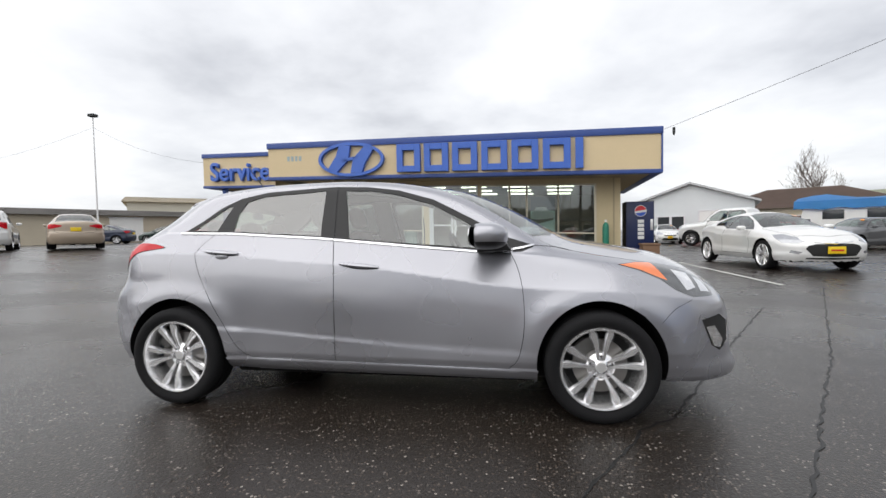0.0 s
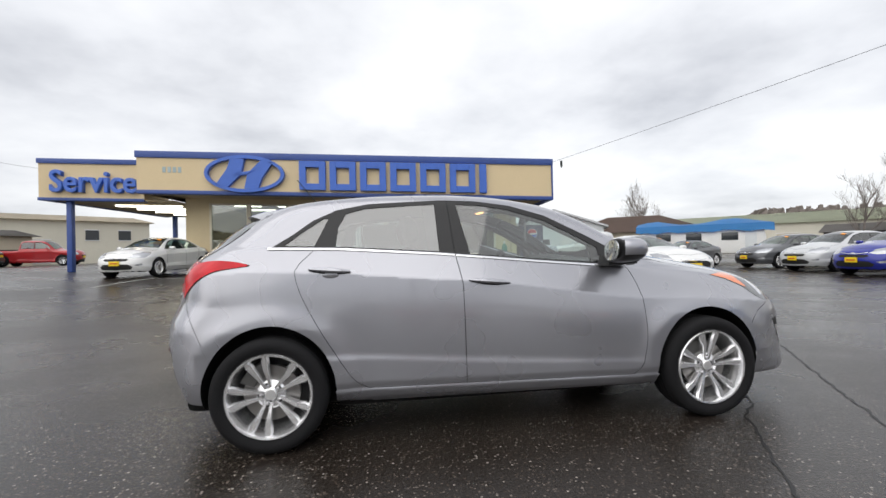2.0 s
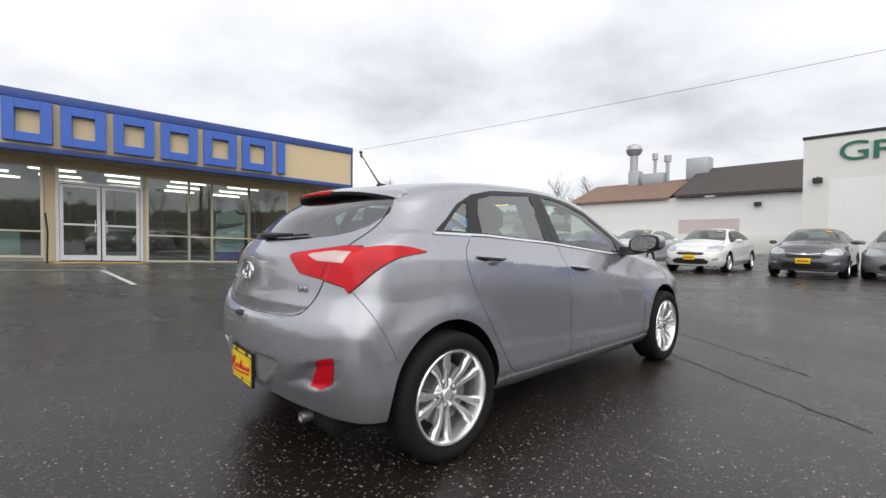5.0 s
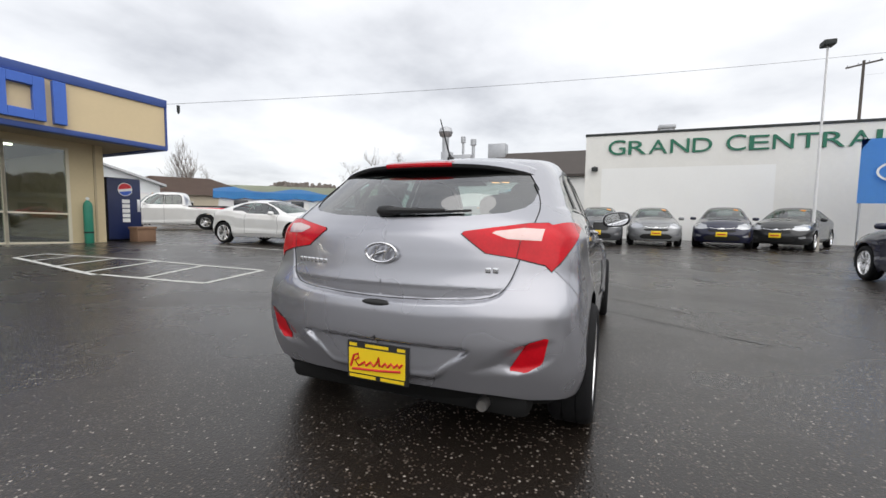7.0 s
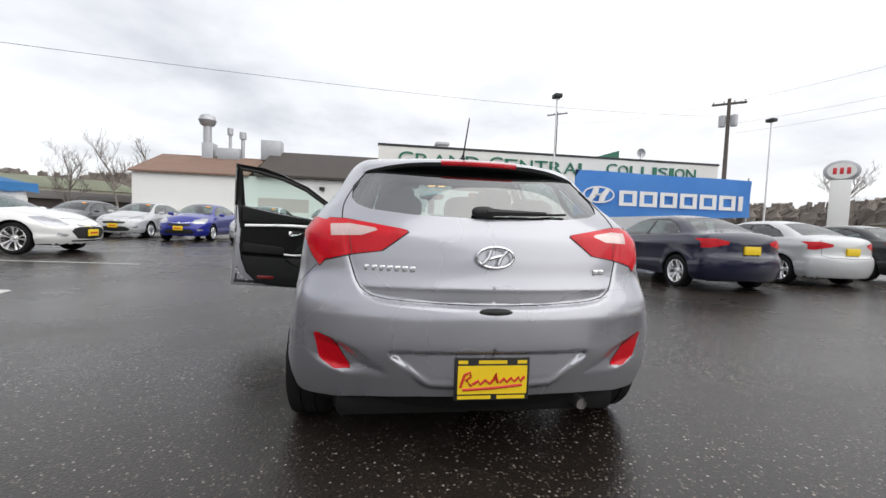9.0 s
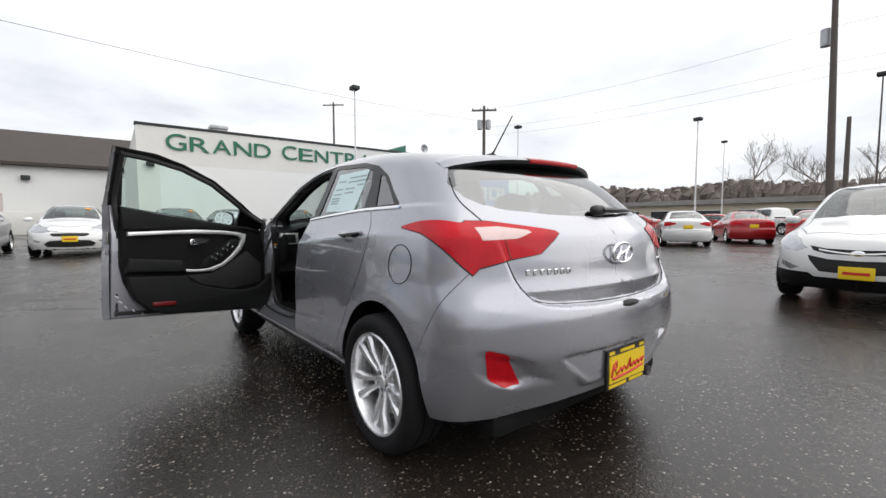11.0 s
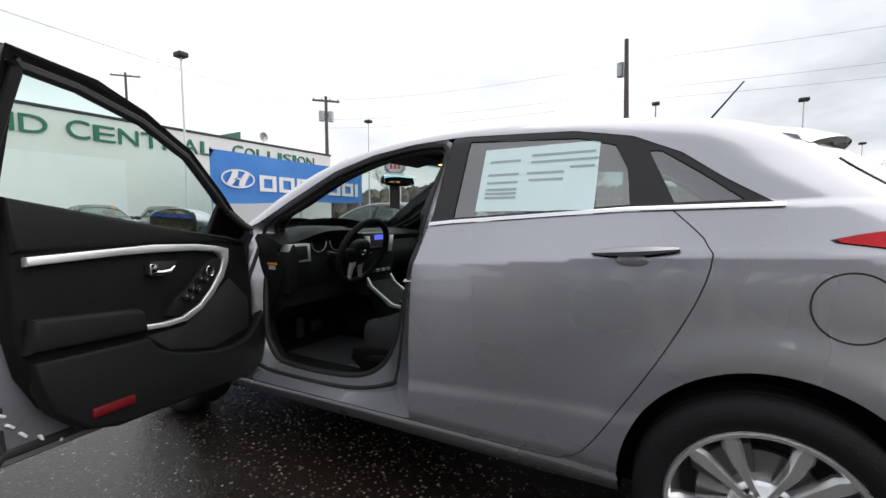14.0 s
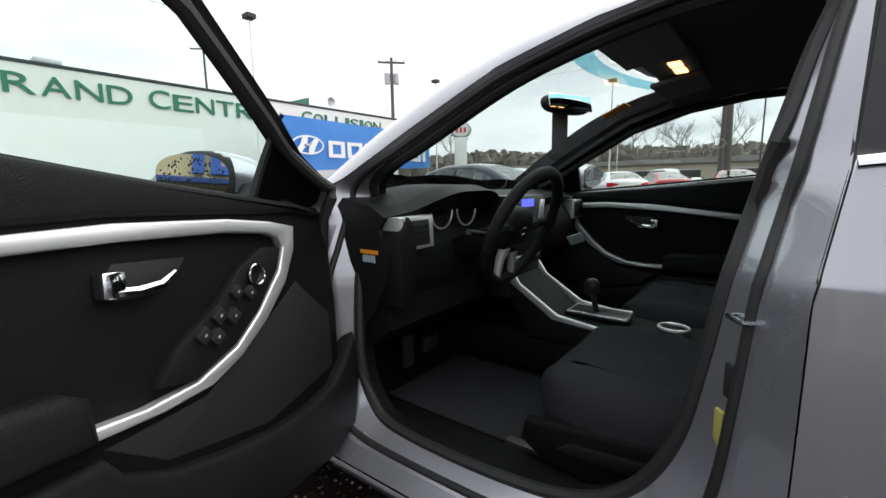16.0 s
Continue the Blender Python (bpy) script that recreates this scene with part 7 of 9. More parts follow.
def hero_details(car, hatch):
    # spoiler over the rear window
    bm = bmesh.new()
    rows = []
    ys = np.linspace(-0.575, 0.575, 33)
    roof = lambda x, yy: float(HERO.top(np.array([x]))[0]) + 0.02 - 0.05 * (yy / 0.6) ** 2
    for yy in ys:
        tip = -1.635 + 0.62 * yy ** 2
        za, zb = [float(q[2]) for q in HERO.on("top", [(-1.26, yy), (-1.36, yy)])]
        fall = (zb - za) / -0.10
        top = lambda x: zb + fall * (x + 1.36) * 0.9 + 0.002
        lip = top(tip) - 0.006
        prof = [(-1.345, top(-1.345) - 0.006), (-1.37, top(-1.37)), ((tip - 1.37) / 2, top((tip - 1.37) / 2) + 0.003), (tip + 0.02, lip + 0.004), (tip, lip - 0.006), (tip + 0.006, lip - 0.022), (tip + 0.07, lip - 0.040), (-1.37, top(-1.37) - 0.055)]
        rows.append([bm.verts.new((x, yy, z)) for x, z in prof])
    for A, B in zip(rows, rows[1:]):
        for k in range(7):
            bm.faces.new((A[k], A[k + 1], B[k + 1], B[k]))
    bm.faces.new(rows[0]), bm.faces.new(rows[-1])
    bmesh.ops.recalc_face_normals(bm, faces=bm.faces[:])
    sp = part("spoiler", bm, M["hero"], hatch, "roof spoiler with black underside", angle=50)
    sp.data.materials.append(M["trim"])
    for f in sp.data.polygons:
        if f.normal.z < -0.15:
            f.material_index = 1
    # gaps round the tailgate, one line a side
    for sd in (-1, 1):
        for line, r in (([p for p in shrunk(GATE, 0.014).tolist()[2:] if p[0] > 0] + [(0.0, 0.7045)], 0.0030), ):
            q = HERO.on("rear", dense(line, 0.02, False, True))
            part("tailgate_gap", tube([(p[0] - 0.0005, -sd * p[1], p[2]) for p in q], r, 6), M["gap"], hatch)
    n = 12
    bm = bmesh.new()
    rows = []
    for i in range(n + 1):
        yy = -0.19 + 0.38 * i / n
        tip = -1.637 + 0.62 * yy ** 2
        za, zb = [float(q[2]) for q in HERO.on("top", [(-1.26, yy), (-1.36, yy)])]
        lip = zb + (zb - za) / -0.10 * (tip + 1.36) * 0.9 - 0.004
        rows.append([bm.verts.new(q) for q in ((tip + 0.045, yy, lip + 0.012), (tip - 0.001, yy, lip - 0.001), (tip - 0.001, yy, lip - 0.012), (tip + 0.006, yy, lip - 0.020))])
    for A, B in zip(rows, rows[1:]):
        for k in range(3):
            bm.faces.new((A[k], A[k + 1], B[k + 1], B[k]))
    part("brake_lamp", bm, M["red_lens"], hatch, "red high-mounted brake lamp")
    # aerial
    part("aerial", join(tube([(-1.15, 0, roof(-1.15, 0)), (-1.18, 0, roof(-1.15, 0) + 0.03), (-1.32, 0, roof(-1.15, 0) + 0.205)], 0.004, 8, radii=[0.012, 0.005, 0.003]), ellipsoid(-1.145, 0, roof(-1.145, 0), 0.045, 0.018, 0.018)), M["trim"], car, "black rod aerial")
    # rear wiper
    rx = lambda yy, z: float(HERO.back(np.array([abs(yy)]), np.array([z]))[0]) - 0.018
    arm = join(ellipsoid(rx(0.03, 1.093), 0.03, 1.093, 0.022, 0.055, 0.026, 16, 0.8), tube([(rx(0, 1.093) - 0.012, 0.02, 1.094), (rx(-.15, 1.10) - 0.012, -0.15, 1.096), (rx(-.26, 1.10) - 0.008, -0.26, 1.098)], 0.010, 8, radii=[0.016, 0.012, 0.008]),
               tube([(rx(0.04, 1.085), 0.06, 1.080), (rx(-.2, 1.095), -0.2, 1.090), (rx(-.36, 1.10) + 0.004, -0.37, 1.098)], 0.006, 6))
    part("rear_wiper", arm, M["trim"], hatch, "black rear wiper")
    # round badge: an oval ring with a leaning bar shape
    bx = rx(0, 0.904)
    ring = tube([(bx - 0.004, 0.078 * math.cos(a), 0.904 + 0.043 * math.sin(a)) for a in np.linspace(0, 2 * math.pi, 40, False)], 0.0065, 8, closed=True)
    leg1 = tube([(bx - 0.005, 0.050, 0.877), (bx - 0.005, 0.026, 0.904), (bx - 0.005, 0.016, 0.934)], 0.008, 6)
    leg2 = tube([(bx - 0.005, -0.016, 0.874), (bx - 0.005, -0.026, 0.904), (bx - 0.005, -0.050, 0.931)], 0.008, 6)
    cross = tube([(bx - 0.005, 0.028, 0.896), (bx - 0.005, 0, 0.904), (bx - 0.005, -0.028, 0.912)], 0.007, 6)
    part("badge", join(ring, leg1, leg2, cross), M["chrome"], hatch, "chrome oval badge")
    for y0, n in ((0.536, 7), (-0.470, 2)):
        for k in range(n):
            yy = y0 - 0.031 * k
            bar = box(rx(yy, 0.845) + 0.012, yy - 0.024, 0.832, rx(yy, 0.845) + 0.018, yy, 0.856, 0.002)
            part("badge_bar", bar, M["chrome"], hatch, "small chrome badge bar")
    part("tailgate_grip", ellipsoid(-2.030, 0, 0.684, 0.02, 0.078, 0.015), M["dark"], hatch)
    # dealer plate
    px = -2.022
    plate = part("dealer_plate", prism([(-0.158, 0.326), (0.158, 0.326), (0.158, 0.502), (-0.158, 0.502)], px - 0.004, px + 0.012, "yz", 0.004), M["trim"], car, "yellow dealer plate in a black frame")
    part("plate_sheet", prism([(-0.146, 0.355), (0.146, 0.355), (0.146, 0.472), (-0.146, 0.472)], px - 0.009, px - 0.003, "yz"), M["yellow"], plate, smooth=False)
    drop = Matrix.Translation((0, 0, -0.010))
    script = [[(0.135, 0.384), (0.118, 0.437), (0.095, 0.447), (0.092, 0.427), (0.112, 0.415), (0.090, 0.388)], [(0.085, 0.395), (0.060, 0.412), (0.052, 0.395), (0.030, 0.415), (0.012, 0.398), (-0.005, 0.417), (-0.012, 0.442), (-0.020, 0.402)], [(-0.030, 0.402), (-0.048, 0.420), (-0.060, 0.404), (-0.078, 0.422), (-0.092, 0.407), (-0.110, 0.424), (-0.118, 0.409), (-0.135, 0.427)], [(0.125, 0.374), (0.0, 0.380), (-0.125, 0.392)]]
    part("plate_lettering", join(*[tube([(px - 0.0095, y, z) for y, z in line], 0.0060, 6) for line in script]), M["red_ink"], plate, "red script strokes")
    for c, w, z in ((0.0, 0.06, 0.487), (0.125, 0.02, 0.487), (-0.125, 0.02, 0.487), (0.075, 0.07, 0.340), (-0.08, 0.06, 0.340)):
        part("frame_lettering", prism([(c - w, z - 0.007), (c + w, z - 0.007), (c + w, z + 0.007), (c - w, z + 0.007)], px - 0.0065, px - 0.003, "yz"), M["yellow"], plate, "yellow lettering bar", smooth=False)
    for o in [plate] + list(plate.children):
        o.data.transform(drop)
    # fuel flap on the left flank
    c = np.array([(-1.475 + 0.082 * math.cos(a), 0.865 + 0.082 * math.sin(a)) for a in np.linspace(0, 2 * math.pi, 48, False)])
    q = HERO.on("side", c) * np.array((1, -1, 1)) + np.array((0, 0.0012, 0))
    part("fuel_flap", tube(q.tolist(), 0.0022, 6, closed=True), M["gap"], car, "round fuel flap seam")
    part("exhaust_pipe", lathe([(0.0, -0.03), (0.020, -0.03), (0.024, -0.045), (0.027, -0.03), (0.027, 0.25)], 20, "y"), M["disc"], car, "exhaust tip", pose(-1.86, -0.46, 0.235, 0, 0, -90))
    # underside
    part("underbody", box(-1.85, -0.66, 0.17, 1.95, 0.66, 0.30, 0.05), M["under"], car, "black underside")
    for s in (-1, 1):
        part("sill", box(-0.97, min(s * 0.66, s * 0.765), 0.19, 0.97, max(s * 0.66, s * 0.765), 0.29, 0.025, 3), M["under"], car, "dark inner sill")
    # window sticker on the left rear door glass
    F = HERO
    for x0, x1, z0, z1, mat, off, lab in ((-0.872, -0.452, 1.100, 1.335, "paper", 0.0035, "white price sticker"), ):
        st = sheet_on_left(x0, x1, z0, z1, off)
        sticker = part("price_sticker", st, M[mat], car, lab)
    bars = []
    for x0, x1, z in ((-0.62, -0.50, 1.235), (-0.78, -0.65, 1.235), (-0.62, -0.50, 1.285), (-0.88, -0.66, 1.300), (-0.78, -0.66, 1.21), (-0.62, -0.50, 1.15), (-0.62, -0.50, 1.165), (-0.62, -0.50, 1.18), (-0.89, -0.66, 1.275), (-0.62, -0.5, 1.205), (-0.88, -0.80, 1.25)):
        bars.append(sheet_on_left(x0 + 0.02, x1 + 0.02, z - 0.004, z + 0.004, 0.0022))
    part("sticker_print", join(*bars), M["ink"], sticker, "grey print bars", smooth=False)


def sheet_on_left(x0, x1, z0, z1, inset):
    bm = bmesh.new()
    xs, zs = np.linspace(x0, x1, 7), np.linspace(z0, z1, 4)
    grid = []
    for z in zs:
        q = HERO.on("side", [(x, z) for x in xs])
        grid.append([bm.verts.new((p[0], -p[1] - inset, p[2])) for p in q])
    for A, B in zip(grid, grid[1:]):
        for k in range(6):
            bm.faces.new((A[k], A[k + 1], B[k + 1], B[k]))
    return bm
M["jamb_label"] = surface("dull_yellow_label", (0.40, 0.36, 0.09), 0.45, vary=0.3, scale=60)

# ---- inside the hatchback ----
def band(outer, inner, closed=True):
    """A strip between two loops of equal length."""
    bm = bmesh.new()
    A, B = [bm.verts.new(p) for p in outer], [bm.verts.new(p) for p in inner]
    n = len(A)
    for i in range(n if closed else n - 1):
        bm.faces.new((A[i], A[(i + 1) % n], B[(i + 1) % n], B[i]))
    bmesh.ops.recalc_face_normals(bm, faces=bm.faces[:])
    return bm


def shrunk(loop, by):
    """A loop of (x, z) points moved inwards."""
    q = np.array(loop, float)
    d = np.roll(q, -1, 0) - np.roll(q, 1, 0)
    d /= np.linalg.norm(d, axis=1)[:, None] + 1e-9
    area = np.sum(q[:, 0] * np.roll(q[:, 1], -1) - np.roll(q[:, 0], -1) * q[:, 1])
    n = np.stack((-d[:, 1], d[:, 0]), 1) * (1 if area > 0 else -1)
    return q + n * by


def around(loop, n=150, cx=0.28, cz=0.80):
    """A loop sampled at even angles round a middle point."""
    q = np.array(loop, float) - np.array((cx, cz))
    a = np.arctan2(q[:, 1], q[:, 0])
    k = np.argsort(a)
    a, r = a[k], np.hypot(q[k, 0], q[k, 1])
    a = np.concatenate((a - 2 * math.pi, a, a + 2 * math.pi))
    t = np.linspace(-math.pi, math.pi, n, False)
    rr = np.interp(t, a, np.tile(r, 3))
    return np.stack((cx + rr * np.cos(t), cz + rr * np.sin(t)), 1)


def door_loop():
    return dense(FRONT_DOOR[:-1] + [(0.845, 0.945), (0.843, 1.036)] + DLO[10:5:-1] + [(-0.29, 1.398), (-0.27, 1.055), (-0.24, 0.88)], 0.04)


def on_side(loop, s, inset=0.0):
    q = HERO.on("side", loop)
    return np.stack((q[:, 0], -s * (q[:, 1] + inset), q[:, 2]), 1)


def deepen(loop3, s, low, high):
    """Push a loop inwards, deep in the door's body and shallow round its window."""
    z = loop3[:, 2]
    loop3[:, 1] -= s * (high + (low - high) * np.clip((1.09 - z) / 0.10, 0, 1))
    return loop3


def door_inside(fd, s, P, N, T):
    loop = door_loop()
    outer = on_side(loop, s, 0.004)
    inner = deepen(on_side(shrunk(loop, 0.010), s, 0.0), s, 0.092, 0.034)
    part("door_edge", band(outer, inner), M["hero"], fd, "grey painted door edge", angle=50)
    part("door_seal", tube(deepen(on_side(shrunk(loop, 0.042), s, 0.0), s, 0.104, 0.040).tolist(), 0.015, 8, closed=True), M["rubber"], fd, "black rubber seal")
    sail = 0.615
    glass = dense([(-0.175, 1.058), (-0.235, 1.375), (-0.06, 1.368), (0.12, 1.335), (0.35, 1.262), (sail, 1.118), (sail, 0.985)], 0.04, False)
    outl = dense([(-0.26, 1.065), (-0.283, 1.394), (-0.06, 1.391), (0.12, 1.358), (0.35, 1.288), (0.630, 1.142), (sail + 0.012, 0.985)], 0.04, False)
    k = min(len(glass), len(outl))
    g = np.array([glass[int(i * (len(glass) - 1) / (k - 1))] for i in range(k)])
    o = np.array([outl[int(i * (len(outl) - 1) / (k - 1))] for i in range(k)])
    G, O = on_side(g, s), on_side(o, s)
    G[:, 1] -= s * 0.022
    O[:, 1] -= s * 0.032
    part("inner_window_frame", band(G, O, False), M["trim"], fd, "black inner window frame", angle=60)
    part("window_channel", band(on_side(g, s, 0.006), G, False), M["rubber"], fd)
    q = on_side(dense([(sail, 0.985), (sail, 1.146), (0.74, 1.078), (0.835, 1.030), (0.838, 0.985), (0.80, 0.955)], 0.03), s)
    q[:, 1] -= s * 0.034
    bm = bmesh.new()
    bm.faces.new([bm.verts.new(p) for p in q])
    bmesh.ops.solidify(bm, geom=bm.faces[:], thickness=0.006)
    part("mirror_sail", bm, M["vinyl"], fd, "black mirror corner cover", angle=30)
    sheet = [(-0.222, 0.325), (0.20, 0.315), (0.72, 0.308), (0.81, 0.33), (0.86, 0.42), (0.885, 0.60), (0.87, 0.80), (0.83, 0.945), (0.66, 0.975), (0.25, 1.010), (-0.245, 1.055), (-0.228, 0.85)]
    part("inner_sheet", prism(sheet, s * 0.790, s * 0.772, "xz", 0.004), M["hero"], fd, "grey painted inner sheet")
    lower = [(0.16, 0.350), (0.70, 0.335), (0.80, 0.375), (0.845, 0.50), (0.85, 0.70), (0.835, 0.85), (0.80, 0.965), (0.66, 0.975), (0.25, 1.000), (-0.205, 1.045), (-0.195, 0.85), (-0.19, 0.66), (-0.165, 0.55), (-0.11, 0.45), (-0.03, 0.385), (0.06, 0.357)]
    part("door_panel", prism(lower, s * 0.780, s * 0.722, "xz", 0.016, 3), M["vinyl"], fd, "black moulded door panel")
    part("sill_pad", prism([(-0.191, 0.890), (0.119, 0.918), (0.247, 0.932), (0.461, 0.940), (0.686, 0.948), (0.740, 0.938), (0.800, 0.945), (0.700, 0.970), (0.526, 0.982), (0.280, 0.998), (0.119, 1.010), (-0.207, 1.040)], s * 0.745, s * 0.706, "xz", 0.012, 3), M["vinyl2"], fd, "charcoal upper pad")
    part("satin_moulding", prism([(-0.165, 0.878), (0.119, 0.909), (0.247, 0.923), (0.461, 0.931), (0.579, 0.926), (0.660, 0.915), (0.654, 0.860), (0.617, 0.786), (0.547, 0.713), (0.472, 0.658), (0.397, 0.624), (0.301, 0.614), (0.183, 0.616), (0.188, 0.636), (0.272, 0.632), (0.366, 0.641), (0.460, 0.679), (0.527, 0.735), (0.597, 0.815), (0.618, 0.868), (0.601, 0.891), (0.568, 0.900), (0.461, 0.904), (0.247, 0.894), (0.119, 0.883), (-0.165, 0.852)], s * 0.730, s * 0.700, "xz", 0.005, 2), M["satin"], fd, "satin silver moulding", angle=50)
    part("armrest", prism([(-0.175, 0.612), (0.199, 0.612), (0.192, 0.682), (0.162, 0.698), (-0.165, 0.708)], s * 0.74, s * 0.685, "xz", 0.018, 3), M["vinyl2"], fd, "padded armrest")
    # flat dark plate in place of the shaded pull hollow
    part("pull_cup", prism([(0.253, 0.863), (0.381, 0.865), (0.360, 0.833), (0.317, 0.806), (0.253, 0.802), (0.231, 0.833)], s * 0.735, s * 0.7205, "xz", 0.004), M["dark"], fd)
    lever = join(tube([(0.238, s * 0.705, 0.818), (0.274, s * 0.700, 0.816), (0.312, s * 0.700, 0.822), (0.346, s * 0.708, 0.841)], 0.009, 8, radii=[0.010, 0.010, 0.009, 0.004]), box(0.222, min(s * 0.695, s * 0.722), 0.810, 0.256, max(s * 0.695, s * 0.722), 0.852, 0.005))
    part("pull_lever", lever, M["chrome"], fd, "chrome inner door lever")
    part("map_pocket", prism([(-0.116, 0.436), (-0.031, 0.358), (0.076, 0.328), (0.761, 0.306), (0.857, 0.347), (0.895, 0.468), (0.884, 0.604), (0.831, 0.541), (0.761, 0.489), (0.654, 0.471), (0.541, 0.472), (0.419, 0.489), (0.307, 0.515), (0.231, 0.551), (0.205, 0.588), (-0.165, 0.588), (-0.148, 0.509)], s * 0.745, s * 0.690, "xz", 0.014, 3), M["vinyl2"], fd, "moulded door pocket")
    # flat dark plate in place of the pocket's shaded inside
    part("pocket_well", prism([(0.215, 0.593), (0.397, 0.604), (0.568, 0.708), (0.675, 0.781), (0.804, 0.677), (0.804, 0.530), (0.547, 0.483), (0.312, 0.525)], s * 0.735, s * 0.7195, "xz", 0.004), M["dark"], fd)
    if s > 0:
        sw = part("switch_panel", prism([(0.292, 0.656), (0.333, 0.713), (0.424, 0.771), (0.483, 0.833), (0.547, 0.870), (0.606, 0.867), (0.591, 0.820), (0.526, 0.740), (0.458, 0.685), (0.364, 0.646)], 0.725, 0.700, "xz", 0.004), M["vinyl2"], fd, "window switch panel")
        for x, z, w in ((0.462, 0.787, 0.012), (0.497, 0.780, 0.012), (0.416, 0.749, 0.014), (0.450, 0.742, 0.014), (0.379, 0.721, 0.014), (0.407, 0.712, 0.014)):
            part("window_switch", turned(box(-w, -0.010, -0.013, w, 0.006, 0.013, 0.004), pose(x, 0.699, z, 0, -42, 0)), M["trim"], fd)
            part("switch_mark", turned(box(-0.003, -0.0112, -0.002, 0.003, -0.0098, 0.002), pose(x, 0.699, z, 0, -42, 0)), M["satin"], fd)
        part("mirror_knob", lathe([(0.0, 0.012), (0.013, 0.014), (0.015, 0.010), (0.020, 0.006), (0.022, -0.004)], 24), M["trim"], fd, "round mirror knob", pose(0.517, 0.690, 0.815))
        part("knob_ring", tube([(0.517 + 0.021 * math.cos(a), 0.690, 0.815 + 0.021 * math.sin(a)) for a in np.linspace(0, 2 * math.pi, 28, False)], 0.0025, 6, closed=True), M["chrome"], fd)
        part("door_reflector", box(-0.02, 0.680, 0.385, 0.125, 0.700, 0.415, 0.006), M["dark_red"], fd, "red door reflector")
        # latch and stoppers on the door's end
        part("door_latch", join(box(-0.243, 0.800, 0.80, -0.236, 0.832, 0.88, 0.004), box(-0.243, 0.808, 0.73, -0.236, 0.824, 0.77, 0.003)), M["disc"], fd, "steel door latch")
        for x, z, r in ((-0.195, 0.46, -60), (-0.175, 0.425, -50), (-0.145, 0.39, -40), (-0.10, 0.362, -25), (-0.05, 0.345, -15)):
            part("rubber_stop", turned(box(-0.012, -0.006, -0.004, 0.012, 0.002, 0.004, 0.002), pose(x, 0.771, z, 0, r + 90, 0)), M["white"], fd, "pale plastic plug")


def front_seat(parent, y, mats):
    cush = ellipsoid(-0.03, y, 0.455, 0.305, 0.255, 0.125, 40, 0.60)
    for v in cush.verts:
        e = abs(v.co.y - y)
        up = v.co.z > 0.48
        v.co.z += 0.075 * (v.co.x + 0.3)
        if up:
            v.co.z -= 0.045 * max(0.0, 1 - (e / 0.17) ** 4)
            v.co.z -= 0.004 * math.exp(-((v.co.x - 0.02) / 0.012) ** 2)
    seat = part("front_seat", cush, mats["cloth"], parent, "dark grey cloth front seat")
    ins = bmesh.new()
    xs, ys = np.linspace(-0.26, 0.195, 14), np.linspace(-0.135, 0.135, 9)
    g = [[ins.verts.new((x, y + v, 0.5375 + 0.075 * (x + 0.3) - 0.02 * abs(x) ** 2 * 4 * (x > 0) - (0.006 if abs(x - 0.02) < 0.02 else 0) + 0.012 * (abs(v) / 0.135) ** 3)) for v in ys] for x in xs]
    for A, B in zip(g, g[1:]):
        for k in range(8):
            ins.faces.new((A[k], A[k + 1], B[k + 1], B[k]))
    bmesh.ops.solidify(ins, geom=ins.faces[:], thickness=0.02)
    part("seat_insert", ins, mats["cloth2"], seat, "grey woven seat middle")
    bx = ellipsoid(0, 0, 0.30, 0.095, 0.245, 0.36, 28, 0.65)
    for v in bx.verts:
        if abs(v.co.y) < 0.13 and v.co.x > 0:
            v.co.x -= 0.03
        v.co.y *= 1 - 0.25 * max(0, v.co.z - 0.35)
    part("seat_back", turned(bx, pose(-0.30, y, 0.50, 0, -20, 0)), mats["cloth"], seat)
    part("head_rest", turned(ellipsoid(0, 0, 0.76, 0.055, 0.135, 0.095, 20, 0.7), pose(-0.30, y, 0.50, 0, -17, 0)), mats["cloth"], seat)
    part("seat_rail", box(-0.25, y - 0.20, 0.32, 0.22, y + 0.20, 0.39, 0.03), mats["vinyl"], seat)
    part("rail_track", box(-0.10, y + 0.17, 0.316, 0.34, y + 0.20, 0.335, 0.004), mats["disc"], seat)
    if y > 0:
        cover = prism([(-0.28, 0.36), (0.05, 0.345), (0.20, 0.355), (0.265, 0.40), (0.25, 0.455), (0.16, 0.470), (-0.05, 0.490), (-0.28, 0.53)], y + 0.225, y + 0.262, "xz", 0.014, 3)
        sc = part("seat_cover", cover, mats["vinyl"], seat, "plastic seat side cover")
        part("height_lever", prism([(-0.13, 0.425), (0.13, 0.405), (0.165, 0.415), (0.13, 0.438), (-0.13, 0.462)], y + 0.258, y + 0.274, "xz", 0.006, 2), mats["vinyl2"], sc, "long seat height lever")
        part("buckle", box(-0.22, y - 0.275, 0.56, -0.19, y - 0.255, 0.64, 0.006), mats["vinyl"], seat)
        part("buckle_button", box(-0.221, y - 0.272, 0.641, -0.189, y - 0.258, 0.652, 0.003), mats["red_lens"], seat, "red buckle button")
    return seat


